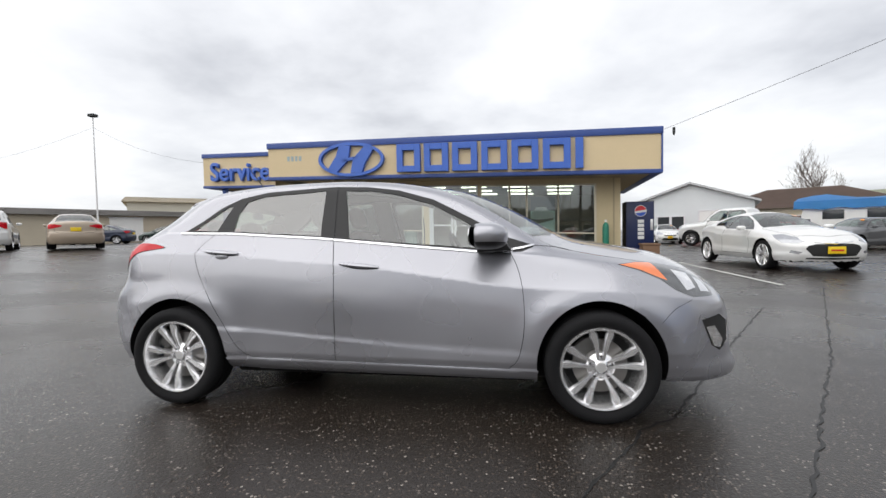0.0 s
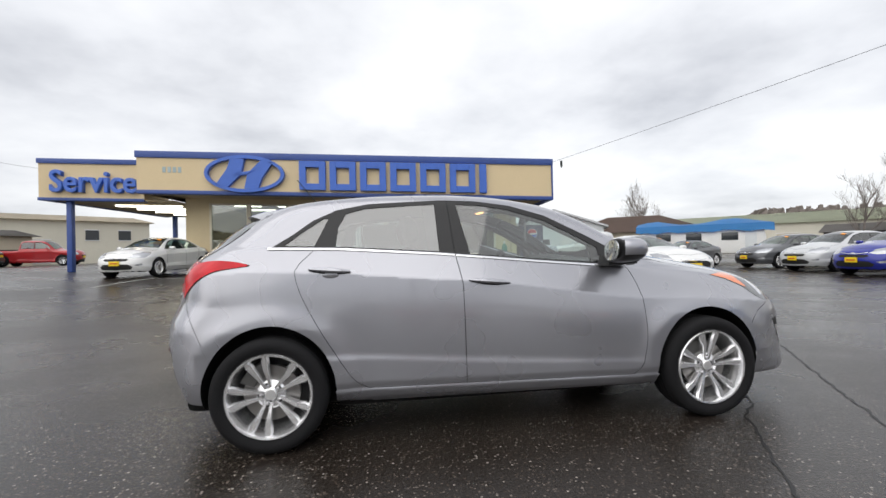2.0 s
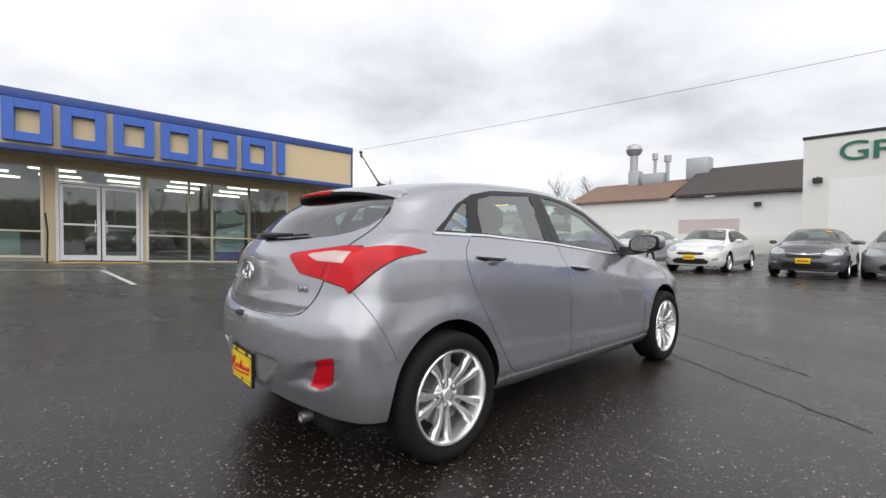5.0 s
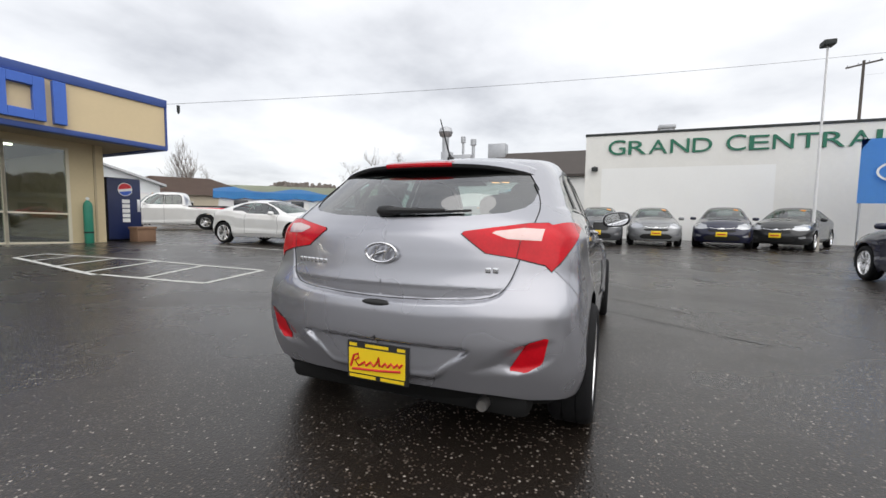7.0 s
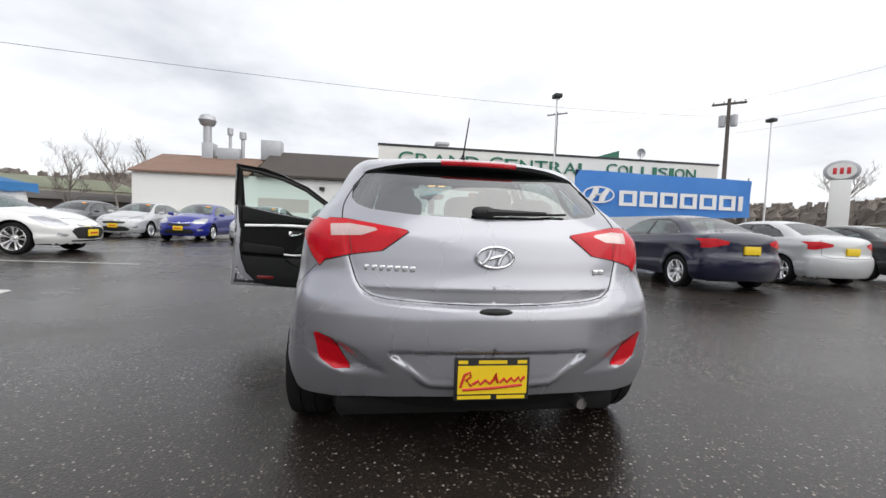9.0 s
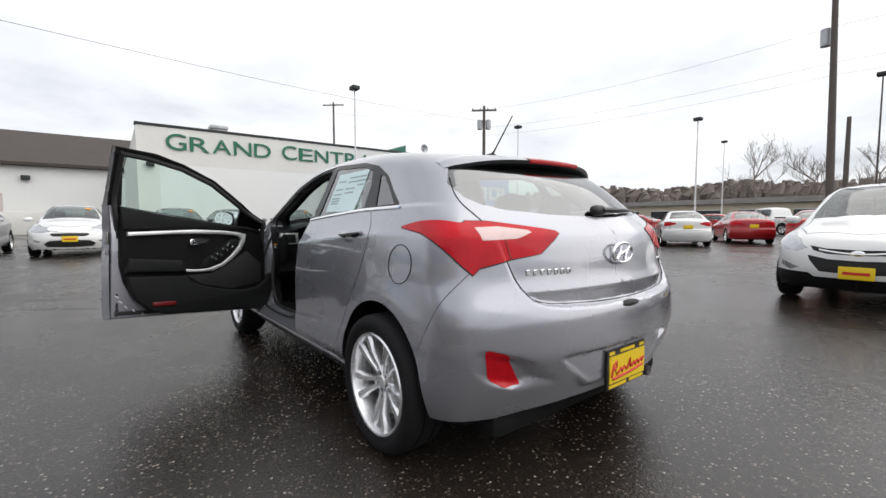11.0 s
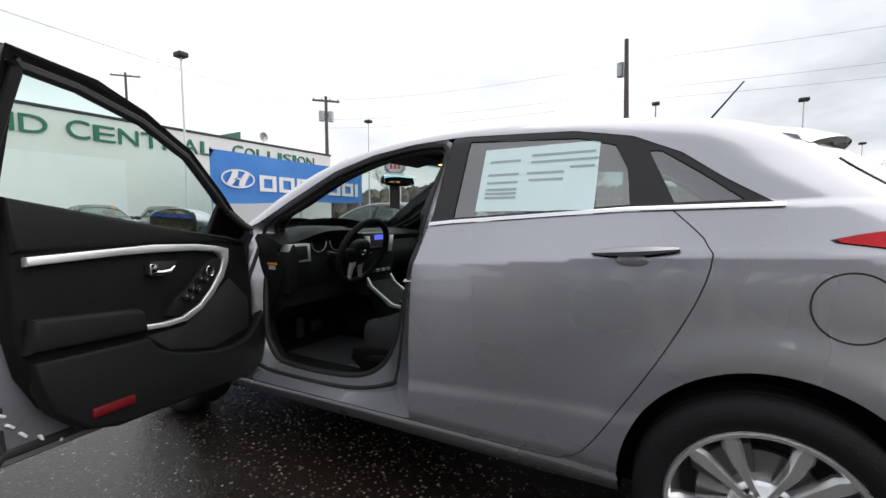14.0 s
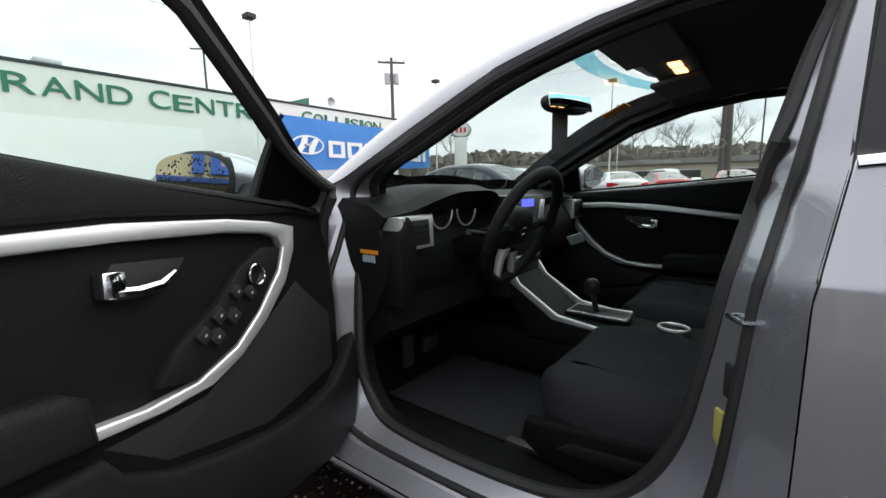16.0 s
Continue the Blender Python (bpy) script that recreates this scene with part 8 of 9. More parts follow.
def hero_interior(car):
    # floor, tunnel, firewall
    part("floor_mat", box(0.18, 0.14, 0.316, 0.80, 0.56, 0.326, 0.004), M["cloth"], car, "dark floor mat")
    part("cabin_floor", box(-1.70, -0.71, 0.285, 1.05, 0.71, 0.315), M["carpet"], car, "black carpet")
    part("firewall", prism([(0.85, 0.30), (1.10, 0.30), (1.10, 0.93), (0.98, 0.93), (1.0, 0.55)], -0.70, 0.70, "xz"), M["carpet"], car)
    part("centre_tunnel", box(-0.6, -0.11, 0.31, 0.80, 0.11, 0.47, 0.04, 3), M["vinyl"], car)
    # dashboard: a swept section with a hood before the driver
    ys = np.linspace(-0.715, 0.715, 41)
    bm = bmesh.new()
    rows = []
    for yy in ys:
        hood = math.exp(-((yy - 0.36) / 0.19) ** 4)
        mid = math.exp(-(yy / 0.17) ** 4)
        edge = max(0, abs(yy) - 0.55) / 0.165
        fx = 0.02 * edge
        prof = [(1.10 - 0.24 * edge, 0.985 - 0.03 * edge), (0.95 - 0.12 * edge, 1.000 + 0.010 * hood - 0.03 * edge), (0.80, 0.998 + 0.035 * hood + 0.01 * mid), (0.66 - 0.03 * hood + fx, 0.985 + 0.045 * hood - 0.012 * edge), (0.61 - 0.05 * hood + fx, 0.965 + 0.045 * hood - 0.02 * edge), (0.64 + 0.04 * hood + fx, 0.93 - 0.02 * edge),
                (0.60 - 0.02 * mid + 0.05 * hood + fx, 0.86), (0.61 - 0.03 * mid + fx, 0.78), (0.66 - 0.05 * mid + fx, 0.68), (0.76 - 0.10 * mid, 0.58), (0.95, 0.52)]
        rows.append([bm.verts.new((x, yy, z)) for x, z in prof])
    for A, B in zip(rows, rows[1:]):
        for k in range(10):
            bm.faces.new((A[k], A[k + 1], B[k + 1], B[k]))
    bm.faces.new(rows[0]), bm.faces.new(rows[-1])
    bmesh.ops.recalc_face_normals(bm, faces=bm.faces[:])
    dash = part("dashboard", bm, M["vinyl2"], car, "charcoal dashboard", angle=70)
    for y in (0.625, -0.625):
        part("air_vent", join(prism([(y - 0.075, 0.850), (y + 0.070, 0.850), (y + 0.075, 0.945), (y - 0.070, 0.945)], 0.590, 0.66, "yz", 0.008)), M["satin"], dash, "silver framed air vent")
        part("vent_opening", prism([(y - 0.050, 0.862), (y + 0.055, 0.862), (y + 0.060, 0.934), (y - 0.045, 0.934)], 0.585, 0.60, "yz", 0.004), M["dark"], dash)
        for k in range(3):
            part("vent_slat", box(0.580, y - 0.038, 0.883 + 0.016 * k, 0.592, y + 0.040, 0.887 + 0.016 * k), M["vinyl2"], dash)
    for y in (0.43, 0.29):
        part("gauge", lathe([(0.0, 0.012), (0.052, 0.012), (0.056, 0.0), (0.060, 0.0), (0.062, 0.02)], 28), M["trim"], dash, "round gauge", pose(0.665, y, 0.945, 0, 0, -90))
        part("gauge_ring", tube([(0.655, y + 0.056 * math.cos(a), 0.945 + 0.056 * math.sin(a)) for a in np.linspace(0, 2 * math.pi, 28, False)], 0.0035, 6, closed=True), M["satin"], dash)
    part("centre_console_front", prism([(-0.13, 0.60), (0.13, 0.60), (0.16, 0.86), (0.155, 0.985), (-0.155, 0.985), (-0.16, 0.86)], 0.565, 0.66, "yz", 0.012), M["trim"], dash, "gloss black centre stack")
    part("clock_display", prism([(-0.05, 0.940), (0.05, 0.940), (0.05, 0.970), (-0.05, 0.970)], 0.561, 0.566, "yz"), M["screen"], dash, "glowing blue clock display", smooth=False)
    part("radio_screen", prism([(-0.09, 0.840), (0.09, 0.840), (0.09, 0.925), (-0.09, 0.925)], 0.560, 0.566, "yz", 0.002), M["dark"], dash)
    for i in range(4):
        part("stack_button", box(0.555, -0.10 + 0.055 * i, 0.735, 0.568, -0.065 + 0.055 * i, 0.755, 0.003), M["satin"], dash)
    part("stack_vent", join(prism([(0.085, 0.86), (0.125, 0.86), (0.145, 0.965), (0.105, 0.965)], 0.556, 0.57, "yz", 0.003), prism([(-0.125, 0.86), (-0.085, 0.86), (-0.105, 0.965), (-0.145, 0.965)], 0.556, 0.57, "yz", 0.003)), M["satin"], dash)
    part("fuse_cover", prism([(0.655, 0.70), (0.71, 0.70), (0.712, 0.89), (0.67, 0.945), (0.64, 0.90)], 0.575, 0.66, "yz", 0.01), M["vinyl"], dash)
    part("warning_label", join(box(0.660, 0.715, 0.842, 0.730, 0.7185, 0.853)), M["orange"], dash, "orange warning label")
    part("label_text", join(box(0.672, 0.715, 0.818, 0.720, 0.718, 0.838)), M["ink"], dash)
    part("knee_panel", prism([(0.64, 0.62), (0.72, 0.55), (0.98, 0.45), (0.98, 0.70), (0.66, 0.80)], 0.16, 0.70, "xz", 0.02), M["vinyl"], dash)
    # steering wheel
    tilt = pose(0.40, 0.355, 0.895, 0, -24, 0)
    ringm = Matrix.Identity(4)
    rim = tube([(0, 0.182 * math.cos(a), 0.182 * math.sin(a)) for a in np.linspace(0, 2 * math.pi, 48, False)], 0.018, 12, closed=True)
    sw = part("steering_wheel", turned(rim, tilt), M["vinyl2"], car, "black leather steering wheel")
    hub = ellipsoid(0.03, 0, -0.015, 0.035, 0.078, 0.072, 24, 0.75)
    part("airbag_cover", turned(hub, tilt), M["vinyl2"], sw)
    part("wheel_badge", turned(tube([(-0.004, 0.020 * math.cos(a), -0.005 + 0.012 * math.sin(a)) for a in np.linspace(0, 2 * math.pi, 24, False)], 0.003, 6, closed=True), tilt), M["chrome"], sw)
    for a, b in (((0, 0.17, 0.01), (0.02, 0.06, -0.005)), ((0, -0.17, 0.01), (0.02, -0.06, -0.005)), ((0, 0.045, -0.17), (0.02, 0.03, -0.06)), ((0, -0.045, -0.17), (0.02, -0.03, -0.06))):
        sp = tube([a, ((a[0] + b[0]) / 2 + 0.006, (a[1] + b[1]) / 2, (a[2] + b[2]) / 2), b], 0.013, 8, radii=[0.012, 0.015, 0.020])
        part("spoke", turned(sp, tilt), M["satin"] if abs(a[1]) < 0.1 else M["vinyl2"], sw)
    part("steering_column", tube([(0.43, 0.355, 0.875), (0.72, 0.355, 0.78)], 0.05, 14), M["vinyl"], sw)
    part("column_stalk", tube([(0.50, 0.40, 0.875), (0.47, 0.55, 0.90)], 0.009, 8), M["trim"], sw)
    part("column_stalk", tube([(0.50, 0.31, 0.875), (0.47, 0.17, 0.90)], 0.009, 8), M["trim"], sw)
    # centre console
    con = part("centre_console", prism([(-0.45, 0.45), (0.50, 0.45), (0.62, 0.66), (0.56, 0.68), (0.40, 0.555), (0.05, 0.53), (-0.45, 0.56)], -0.115, 0.115, "xz", 0.02, 3), M["vinyl2"], car, "centre console")
    for s in (-1, 1):
        part("console_wing", prism([(0.22, 0.530), (0.40, 0.545), (0.57, 0.66), (0.61, 0.74), (0.585, 0.74), (0.53, 0.66), (0.38, 0.565), (0.22, 0.545)], s * 0.112, s * 0.128, "xz", 0.004), M["satin"], con, "satin silver console edge")
    part("gear_gate", box(0.16, -0.06, 0.555, 0.38, 0.06, 0.566, 0.004), M["trim"], con)
    part("gate_ring", tube([(0.17, -0.055, 0.566), (0.37, -0.055, 0.568), (0.37, 0.055, 0.568), (0.17, 0.055, 0.566)], 0.004, 6, closed=True), M["satin"], con)
    part("gear_lever", join(tube([(0.28, 0, 0.56), (0.30, 0, 0.63)], 0.010, 8), ellipsoid(0.303, 0, 0.655, 0.028, 0.024, 0.032, 16, 0.8)), M["trim"], con, "gear lever")
    part("cup_holder", tube([(0.03 + 0.045 * math.cos(a), 0.04 * math.sin(a), 0.553) for a in np.linspace(0, 2 * math.pi, 24, False)], 0.006, 6, closed=True), M["satin"], con)
    part("console_lid", box(-0.48, -0.10, 0.53, -0.12, 0.10, 0.66, 0.03, 3), M["vinyl"], con, "padded console lid")
    # seats
    front_seat(car, 0.37, M)
    front_seat(car, -0.37, M)
    rb = join(box(-1.10, -0.64, 0.34, -0.60, 0.64, 0.56, 0.06, 3), turned(box(-0.10, -0.64, 0.0, 0.08, 0.64, 0.60, 0.05, 3), pose(-1.10, 0, 0.50, 0, -22, 0)))
    bench = part("rear_bench", rb, M["cloth"], car, "dark cloth rear bench")
    for y in (-0.38, 0, 0.38):
        part("head_rest", turned(ellipsoid(0, 0, 0.66, 0.05, 0.13, 0.075, 16, 0.7), pose(-1.10, y, 0.50, 0, -20, 0)), M["cloth"], bench)
    part("parcel_shelf", box(-1.76, -0.56, 0.94, -1.38, 0.56, 0.965, 0.008), M["vinyl"], car)
    part("boot_trim", box(-1.80, -0.56, 0.31, -1.75, 0.56, 0.95, 0.01), M["vinyl"], car)
    for s in (-1, 1):
        part("side_trim", join(prism([(-1.66, 0.31), (-0.30, 0.31), (-0.30, 1.0), (-1.0, 1.06), (-1.66, 1.03)], s * 0.690, s * 0.712, "xz", 0.006)), M["vinyl"], car, "black inner side panel")
    # headliner under the roof, pillars
    bm = bmesh.new()
    xs, ys = np.linspace(-1.42, 0.16, 18), np.linspace(-0.56, 0.56, 13)
    grid = [[bm.verts.new((x, y, float(HERO.top(np.array([x]))[0]) - 0.022 - 0.055 * (y / 0.56) ** 2)) for y in ys] for x in xs]
    for A, B in zip(grid, grid[1:]):
        for k in range(12):
            bm.faces.new((A[k], A[k + 1], B[k + 1], B[k]))
    bmesh.ops.solidify(bm, geom=bm.faces[:], thickness=0.008)
    part("headliner", bm, M["liner"], car, "dark grey headliner")
    oc = part("overhead_console", box(0.02, -0.10, 1.375, 0.16, 0.10, 1.412, 0.012), M["liner"], car)
    part("map_lamp", join(box(0.05, 0.015, 1.370, 0.085, 0.075, 1.376, 0.002), box(0.05, -0.075, 1.370, 0.085, -0.015, 1.376, 0.002)), M["warm"], oc, "lit amber map lamps")
    for s in (-1, 1):
        part("sun_visor", turned(box(-0.08, -0.18, -0.008, 0.08, 0.18, 0.008, 0.006), pose(0.10, s * 0.33, 1.372, 0, 10, 0)), M["liner"], car, "grey sun visor")
        a = on_side(dense([(0.10, 1.385), (0.35, 1.312), (0.60, 1.185), (0.80, 1.07), (0.95, 1.01)], 0.06, False), s, 0.02)
        b = a + np.array((0.03, -s * 0.075, -0.01))
        part("pillar_trim", band(a, b, False), M["liner"], car, "grey pillar trim")
        c = on_side(dense([(-0.20, 0.32), (-0.23, 0.88), (-0.26, 1.05), (-0.285, 1.39)], 0.06, False), s, 0.0)
        c[:, 1] -= s * 0.075
        d = c + np.array((-0.16, -s * 0.012, 0))
        part("b_pillar_trim", band(c, d, False), M["vinyl"], car)
        part("seat_belt", band((c + d)[6:] / 2 + np.array((0.03, -s * 0.012, 0)), (c + d)[6:] / 2 + np.array((-0.02, -s * 0.012, 0)), False), M["trim"], car, "black seat belt")
    xs, ys = np.linspace(0.0, 0.065, 4), np.linspace(-0.46, 0.46, 21)
    grid = []
    bm = bmesh.new()
    for o in xs:
        q = HERO.on("top", [(0.285 - 0.62 * y * y + o, y) for y in ys])
        grid.append([bm.verts.new((p[0], y, p[2] - 0.010)) for p, y in zip(q, ys)])
    for A, B in zip(grid, grid[1:]):
        for k in range(20):
            bm.faces.new((A[k], A[k + 1], B[k + 1], B[k]))
    part("shade_band", bm, M["shade_band"], car, "blue tinted windscreen top")
    mir = part("rear_view_mirror", turned(ellipsoid(0, 0, 0, 0.022, 0.12, 0.034, 24, 0.7), pose(0.42, 0.0, 1.305, 0, 12, -20)), M["trim"], car, "black rear-view mirror")
    part("mirror_stem", tube([(0.44, 0, 1.30), (0.49, 0, 1.335)], 0.012, 8), M["trim"], mir)
    part("mirror_glass", turned(box(-0.026, -0.108, -0.027, -0.020, 0.108, 0.027, 0.002), pose(0.42, 0.0, 1.305, 0, 12, -20)), M["chrome_mirror"], mir)
    part("hang_tag", turned(box(-0.002, -0.034, -0.15, 0.002, 0.034, 0.0, 0.001), pose(0.44, 0.0, 1.285, 0, 0, -30)), M["liner"], car, "grey hang tag on the mirror")
    part("visor_tag", turned(box(-0.05, -0.05, -0.002, 0.05, 0.05, 0.002), pose(0.36, -0.40, 1.325, 0, 25, 0)), M["orange"], car, "orange sticker on the windscreen")
    part("paper_tag", turned(box(-0.035, -0.002, -0.03, 0.035, 0.002, 0.03), pose(0.545, -0.48, 0.76, -40, 20, 10)), M["paper"], car, "small white paper tag")
    # the door opening on the left: painted jamb, seal, tread plate
    loop = door_loop()
    hole = [(-0.245, 1.352), (-0.222, 1.21), (-0.175, 1.0), (-0.148, 0.87), (-0.125, 0.72), (-0.095, 0.58), (-0.02, 0.45), (0.10, 0.380), (0.30, 0.352), (0.55, 0.352), (0.66, 0.380), (0.72, 0.46), (0.74, 0.60), (0.755, 0.80), (0.77, 0.95), (0.775, 1.035), (0.60, 1.125), (0.35, 1.258), (0.12, 1.332), (-0.06, 1.362)]
    a, b = around(loop), around(dense(hole, 0.03, True, True))
    outer = on_side(a, 1, 0.003)
    mid = deepen(on_side(a * 0.55 + b * 0.45, 1, 0.0), 1, 0.055, 0.022)
    inner = deepen(on_side(b, 1, 0.0), 1, 0.135, 0.052)
    part("door_jamb", join(band(outer, mid), band(mid, inner)), M["hero"], car, "grey painted door jamb", angle=60)
    part("opening_seal", tube(deepen(on_side(b, 1, 0.0), 1, 0.142, 0.058).tolist(), 0.016, 8, closed=True), M["rubber"], car, "black rubber opening seal")
    part("door_gasket", tube(deepen(on_side(a * 0.42 + b * 0.58, 1, 0.0), 1, 0.075, 0.026).tolist(), 0.010, 8, closed=True), M["rubber"], car, "black rubber gasket")
    part("jamb_lining", band(inner, inner + np.array((0, -0.06, 0))), M["vinyl"], car)
    part("tread_plate", box(0.0, 0.60, 0.318, 0.72, 0.725, 0.352, 0.012), M["vinyl"], car, "black sill tread")
    for k, y in enumerate((0.775, 0.795, 0.815)):
        part("sill_rib", tube([(-0.16, y, 0.3365 - 0.006 * k), (0.80, y, 0.3305 - 0.006 * k)], 0.0035, 6), M["hero"], car)
    part("kick_panel", prism([(0.72, 0.32), (1.0, 0.32), (1.0, 0.85), (0.80, 0.85), (0.76, 0.5)], 0.655, 0.70, "xz", 0.01), M["vinyl"], car)
    on_jamb = lambda z, x=-0.186, y=0.770: pose(x, y, z, 0, 0, 36)
    part("striker", turned(join(tube([(0.0, -0.018, 0.0), (0.028, -0.018, 0.0), (0.028, 0.018, 0.0), (0.0, 0.018, 0.0)], 0.004, 6), box(-0.004, -0.030, -0.018, 0.004, 0.030, 0.018, 0.003)), on_jamb(0.83)), M["chrome"], car, "chrome door striker")
    part("check_plate", turned(box(-0.003, -0.012, -0.028, 0.005, 0.012, 0.028, 0.003), on_jamb(0.73, -0.165, 0.778)), M["dark"], car)
    part("jamb_label", turned(box(-0.003, -0.010, -0.042, 0.003, 0.010, 0.042, 0.001), on_jamb(0.640, -0.155, 0.782)), M["jamb_label"], car, "yellow jamb label")
    for z in (0.50, 0.80):
        part("hinge", box(0.865, 0.765, z - 0.03, 0.93, 0.815, z + 0.03, 0.008), M["hero"], car, "painted door hinge")
    part("brake_pedal", box(0.80, 0.42, 0.38, 0.82, 0.47, 0.50, 0.005), M["rubber"], car)
    part("throttle_pedal", box(0.80, 0.28, 0.40, 0.82, 0.36, 0.46, 0.005), M["rubber"], car)


hero = build_hero()

# ---- parked cars: places and colours ----
WHITE, SILVER, GREY, DARK, NAVY, BLUE, RED, BLACK, TAN = (0.72, 0.72, 0.71), (0.50, 0.51, 0.52), (0.20, 0.205, 0.21), (0.075, 0.078, 0.085), (0.006, 0.008, 0.030), (0.012, 0.02, 0.25), (0.34, 0.012, 0.016), (0.012, 0.013, 0.014), (0.36, 0.29, 0.22)
park("coupe", "white two-door coupe with a dark grille", 8.2, 10.3, -90, WHITE, scale=1.10)
park("sedan", "dark navy sedan seen beside the banner", 5.15, -6.05, 0, NAVY)
park("sedan", "silver sedan parked in a row", 6.0, -9.25, 0, SILVER)
park("sedan", "black sedan at the end of a row", 6.8, -12.5, 0, BLACK)
park("sedan", "grey sedan parked at the white wall", 16.6, -2.3, 180, GREY, scale=1.08)
park("sedan", "navy sedan parked at the white wall", 16.8, -4.95, 168, NAVY, scale=1.10)
park("sedan", "black sedan parked at the white wall", 17.0, -7.3, 152, BLACK, scale=1.10)
park("sedan", "white large sedan with a chrome grille", 15.7, 2.75, 180, WHITE, scale=1.10)
park("sedan", "dark grey sedan at the row's end", 16.0, -0.2, 180, DARK, scale=1.08)
park("sedan", "silver compact sedan in the sales row", 15.9, 5.45, 180, SILVER, scale=1.10)
park("sedan", "bright blue compact sedan in the sales row", 16.8, 8.4, 180, BLUE, scale=1.10)
park("sedan", "pale silver hatch in the sales row", 17.8, 11.3, 180, SILVER, scale=1.10)
park("sedan", "dark grey sedan in the sales row", 18.6, 14.4, 180, DARK, scale=1.10)
park("suv", "white compact SUV with black lower bumper", -2.1, -6.95, 90, WHITE, scale=0.95)
park("suv", "grey SUV beside the white one", -4.75, -6.9, 90, GREY)
park("suv", "dark SUV with its tail towards the aisle", -4.1, -12.6, -90, DARK)
park("sedan", "red sedan in the far row", 4.2, -21.6, -60, RED)
park("sedan", "bright red car seen from behind", 1.2, -20.2, -80, RED)
park("sedan", "white sedan beside the red one", 5.2, -17.6, -60, WHITE)
park("pickup", "white pickup truck far off", 6.6, -35.5, -30, WHITE)
park("pickup", "white crew-cab pickup beside the vending machine", 14.1, 24.4, 133, WHITE, scale=1.18)
park("sedan", "older white sedan by the barn", 12.2, 30.6, -100, WHITE)
park("sedan", "small red car by the barn", 15.4, 33.5, 200, RED)
park("sedan", "champagne sedan with a full-width tail lamp", -17.3, 12.0, 140, TAN)
park("suv", "white SUV parked in the side row", -19.2, 10.1, 140, WHITE)
park("sedan", "dark green sedan far down the lot", -28.9, 29.8, 195, (0.03, 0.05, 0.045))
park("pickup", "red pickup truck by the warehouse", -25.9, 32.4, 12, RED)
park("sedan", "white sedan under the service canopy", -9.0, 14.1, -97, WHITE)
park("sedan", "dark blue sedan by the warehouse", -29.2, 23.8, 205, (0.012, 0.02, 0.045))
park("sedan", "silver sedan behind the red pickup", -13.5, 25.5, 190, SILVER)
park("sedan", "dark sedan near the camper", 16.5, 18.6, 200, DARK)
park("sedan", "red sedan across the road", 8.5, -29.5, 10, RED)
park("sedan", "second red sedan across the road", 14.0, -30.0, 5, RED)
park("sedan", "white sedan across the road", 19.0, -29.5, 0, WHITE)

# ---- banner on its posts ----
M["banner"] = surface("light_blue_banner", (0.12, 0.36, 0.78), 0.6, vary=0.12, scale=0.8)


def build_banner():
    b = thing("banner", "light blue vinyl banner with white shapes", "banner")
    n = 40
    bm = bmesh.new()
    rows = []
    for i in range(n + 1):
        t = i / n
        y = -8.97 - 9.95 * t
        sag = 0.10 * math.sin(math.pi * t * 3) * 0.4
        top, bot = 4.03 - 0.08 * t + sag * 0.3, 1.72 + 0.30 * t - sag
        rows.append([bm.verts.new((16.5 + 0.05 * math.sin(t * 14) * math.sin(math.pi * k / 6), y, bot + (top - bot) * k / 6)) for k in range(7)])
    for A, B in zip(rows, rows[1:]):
        for k in range(6):
            bm.faces.new((A[k], A[k + 1], B[k + 1], B[k]))
    bmesh.ops.solidify(bm, geom=bm.faces[:], thickness=0.01)
    part("sheet", bm, M["banner"], b)
    fr = Matrix.Translation((16.43, -11.35, 0)) @ pose(0, 0, 0, 0, 0, -90)
    for ob in block_signs(0.0, 7.2, 2.33, 3.10, 0, 0.02, M["white"], b, "white_block"):
        ob.data.transform(fr)
    em = oval_emblem(0.0, 2.84, 0.84, 0.42, 0, 0.02, M["white"], b, "white oval emblem")
    em.data.transform(Matrix.Translation((16.43, -10.25, 0)) @ pose(0, 0, 0, 0, 0, -90))
    for y in (-9.1, -14.0, -18.8):
        part("post", tube([(16.6, y, 0), (16.6, y, 4.1)], 0.04, 10), M["galv"], b)


build_banner()

# ---- poles, lamps, wires ----
# the wood's colour is lightened to stand for distance haze
M["pole_wood"] = surface("dark_wooden_pole", (0.11, 0.095, 0.085), 0.9, vary=0.25, scale=4)
M["pole_white"] = surface("white_steel_pole", (0.74, 0.74, 0.74), 0.5, vary=0.08)
M["wire"] = surface("black_wire", (0.10, 0.10, 0.11), 0.7)


def lamp_post(x, y, h, arms=1, label="white steel lot lamp on a tall pole", mat="pole_white"):
    z = ground_z(x, y)
    t = thing("street_lamp", label, "street lamp", "lot lamps", m=Matrix.Translation((x, y, z)))
    part("pole", tube([(0, 0, 0), (0, 0, h - z)], 0.05, 10, radii=[0.055, 0.03]), M[mat], t)
    part("base", lathe([(0.0, 0.5), (0.2, 0.5), (0.22, 0.0), (0.0, 0.0)], 14, "z"), M["concrete"], t)
    for k in range(arms):
        o = (k - (arms - 1) / 2) * 0.9
        hd = join(box(o - 0.22, -0.18, h - z - 0.05, o + 0.22, 0.18, h - z + 0.13, 0.03), tube([(0, 0, h - z - 0.2), (o, 0, h - z)], 0.03, 6))
        part("lamp_head", hd, M["roof_edge"], t, "dark lamp head")


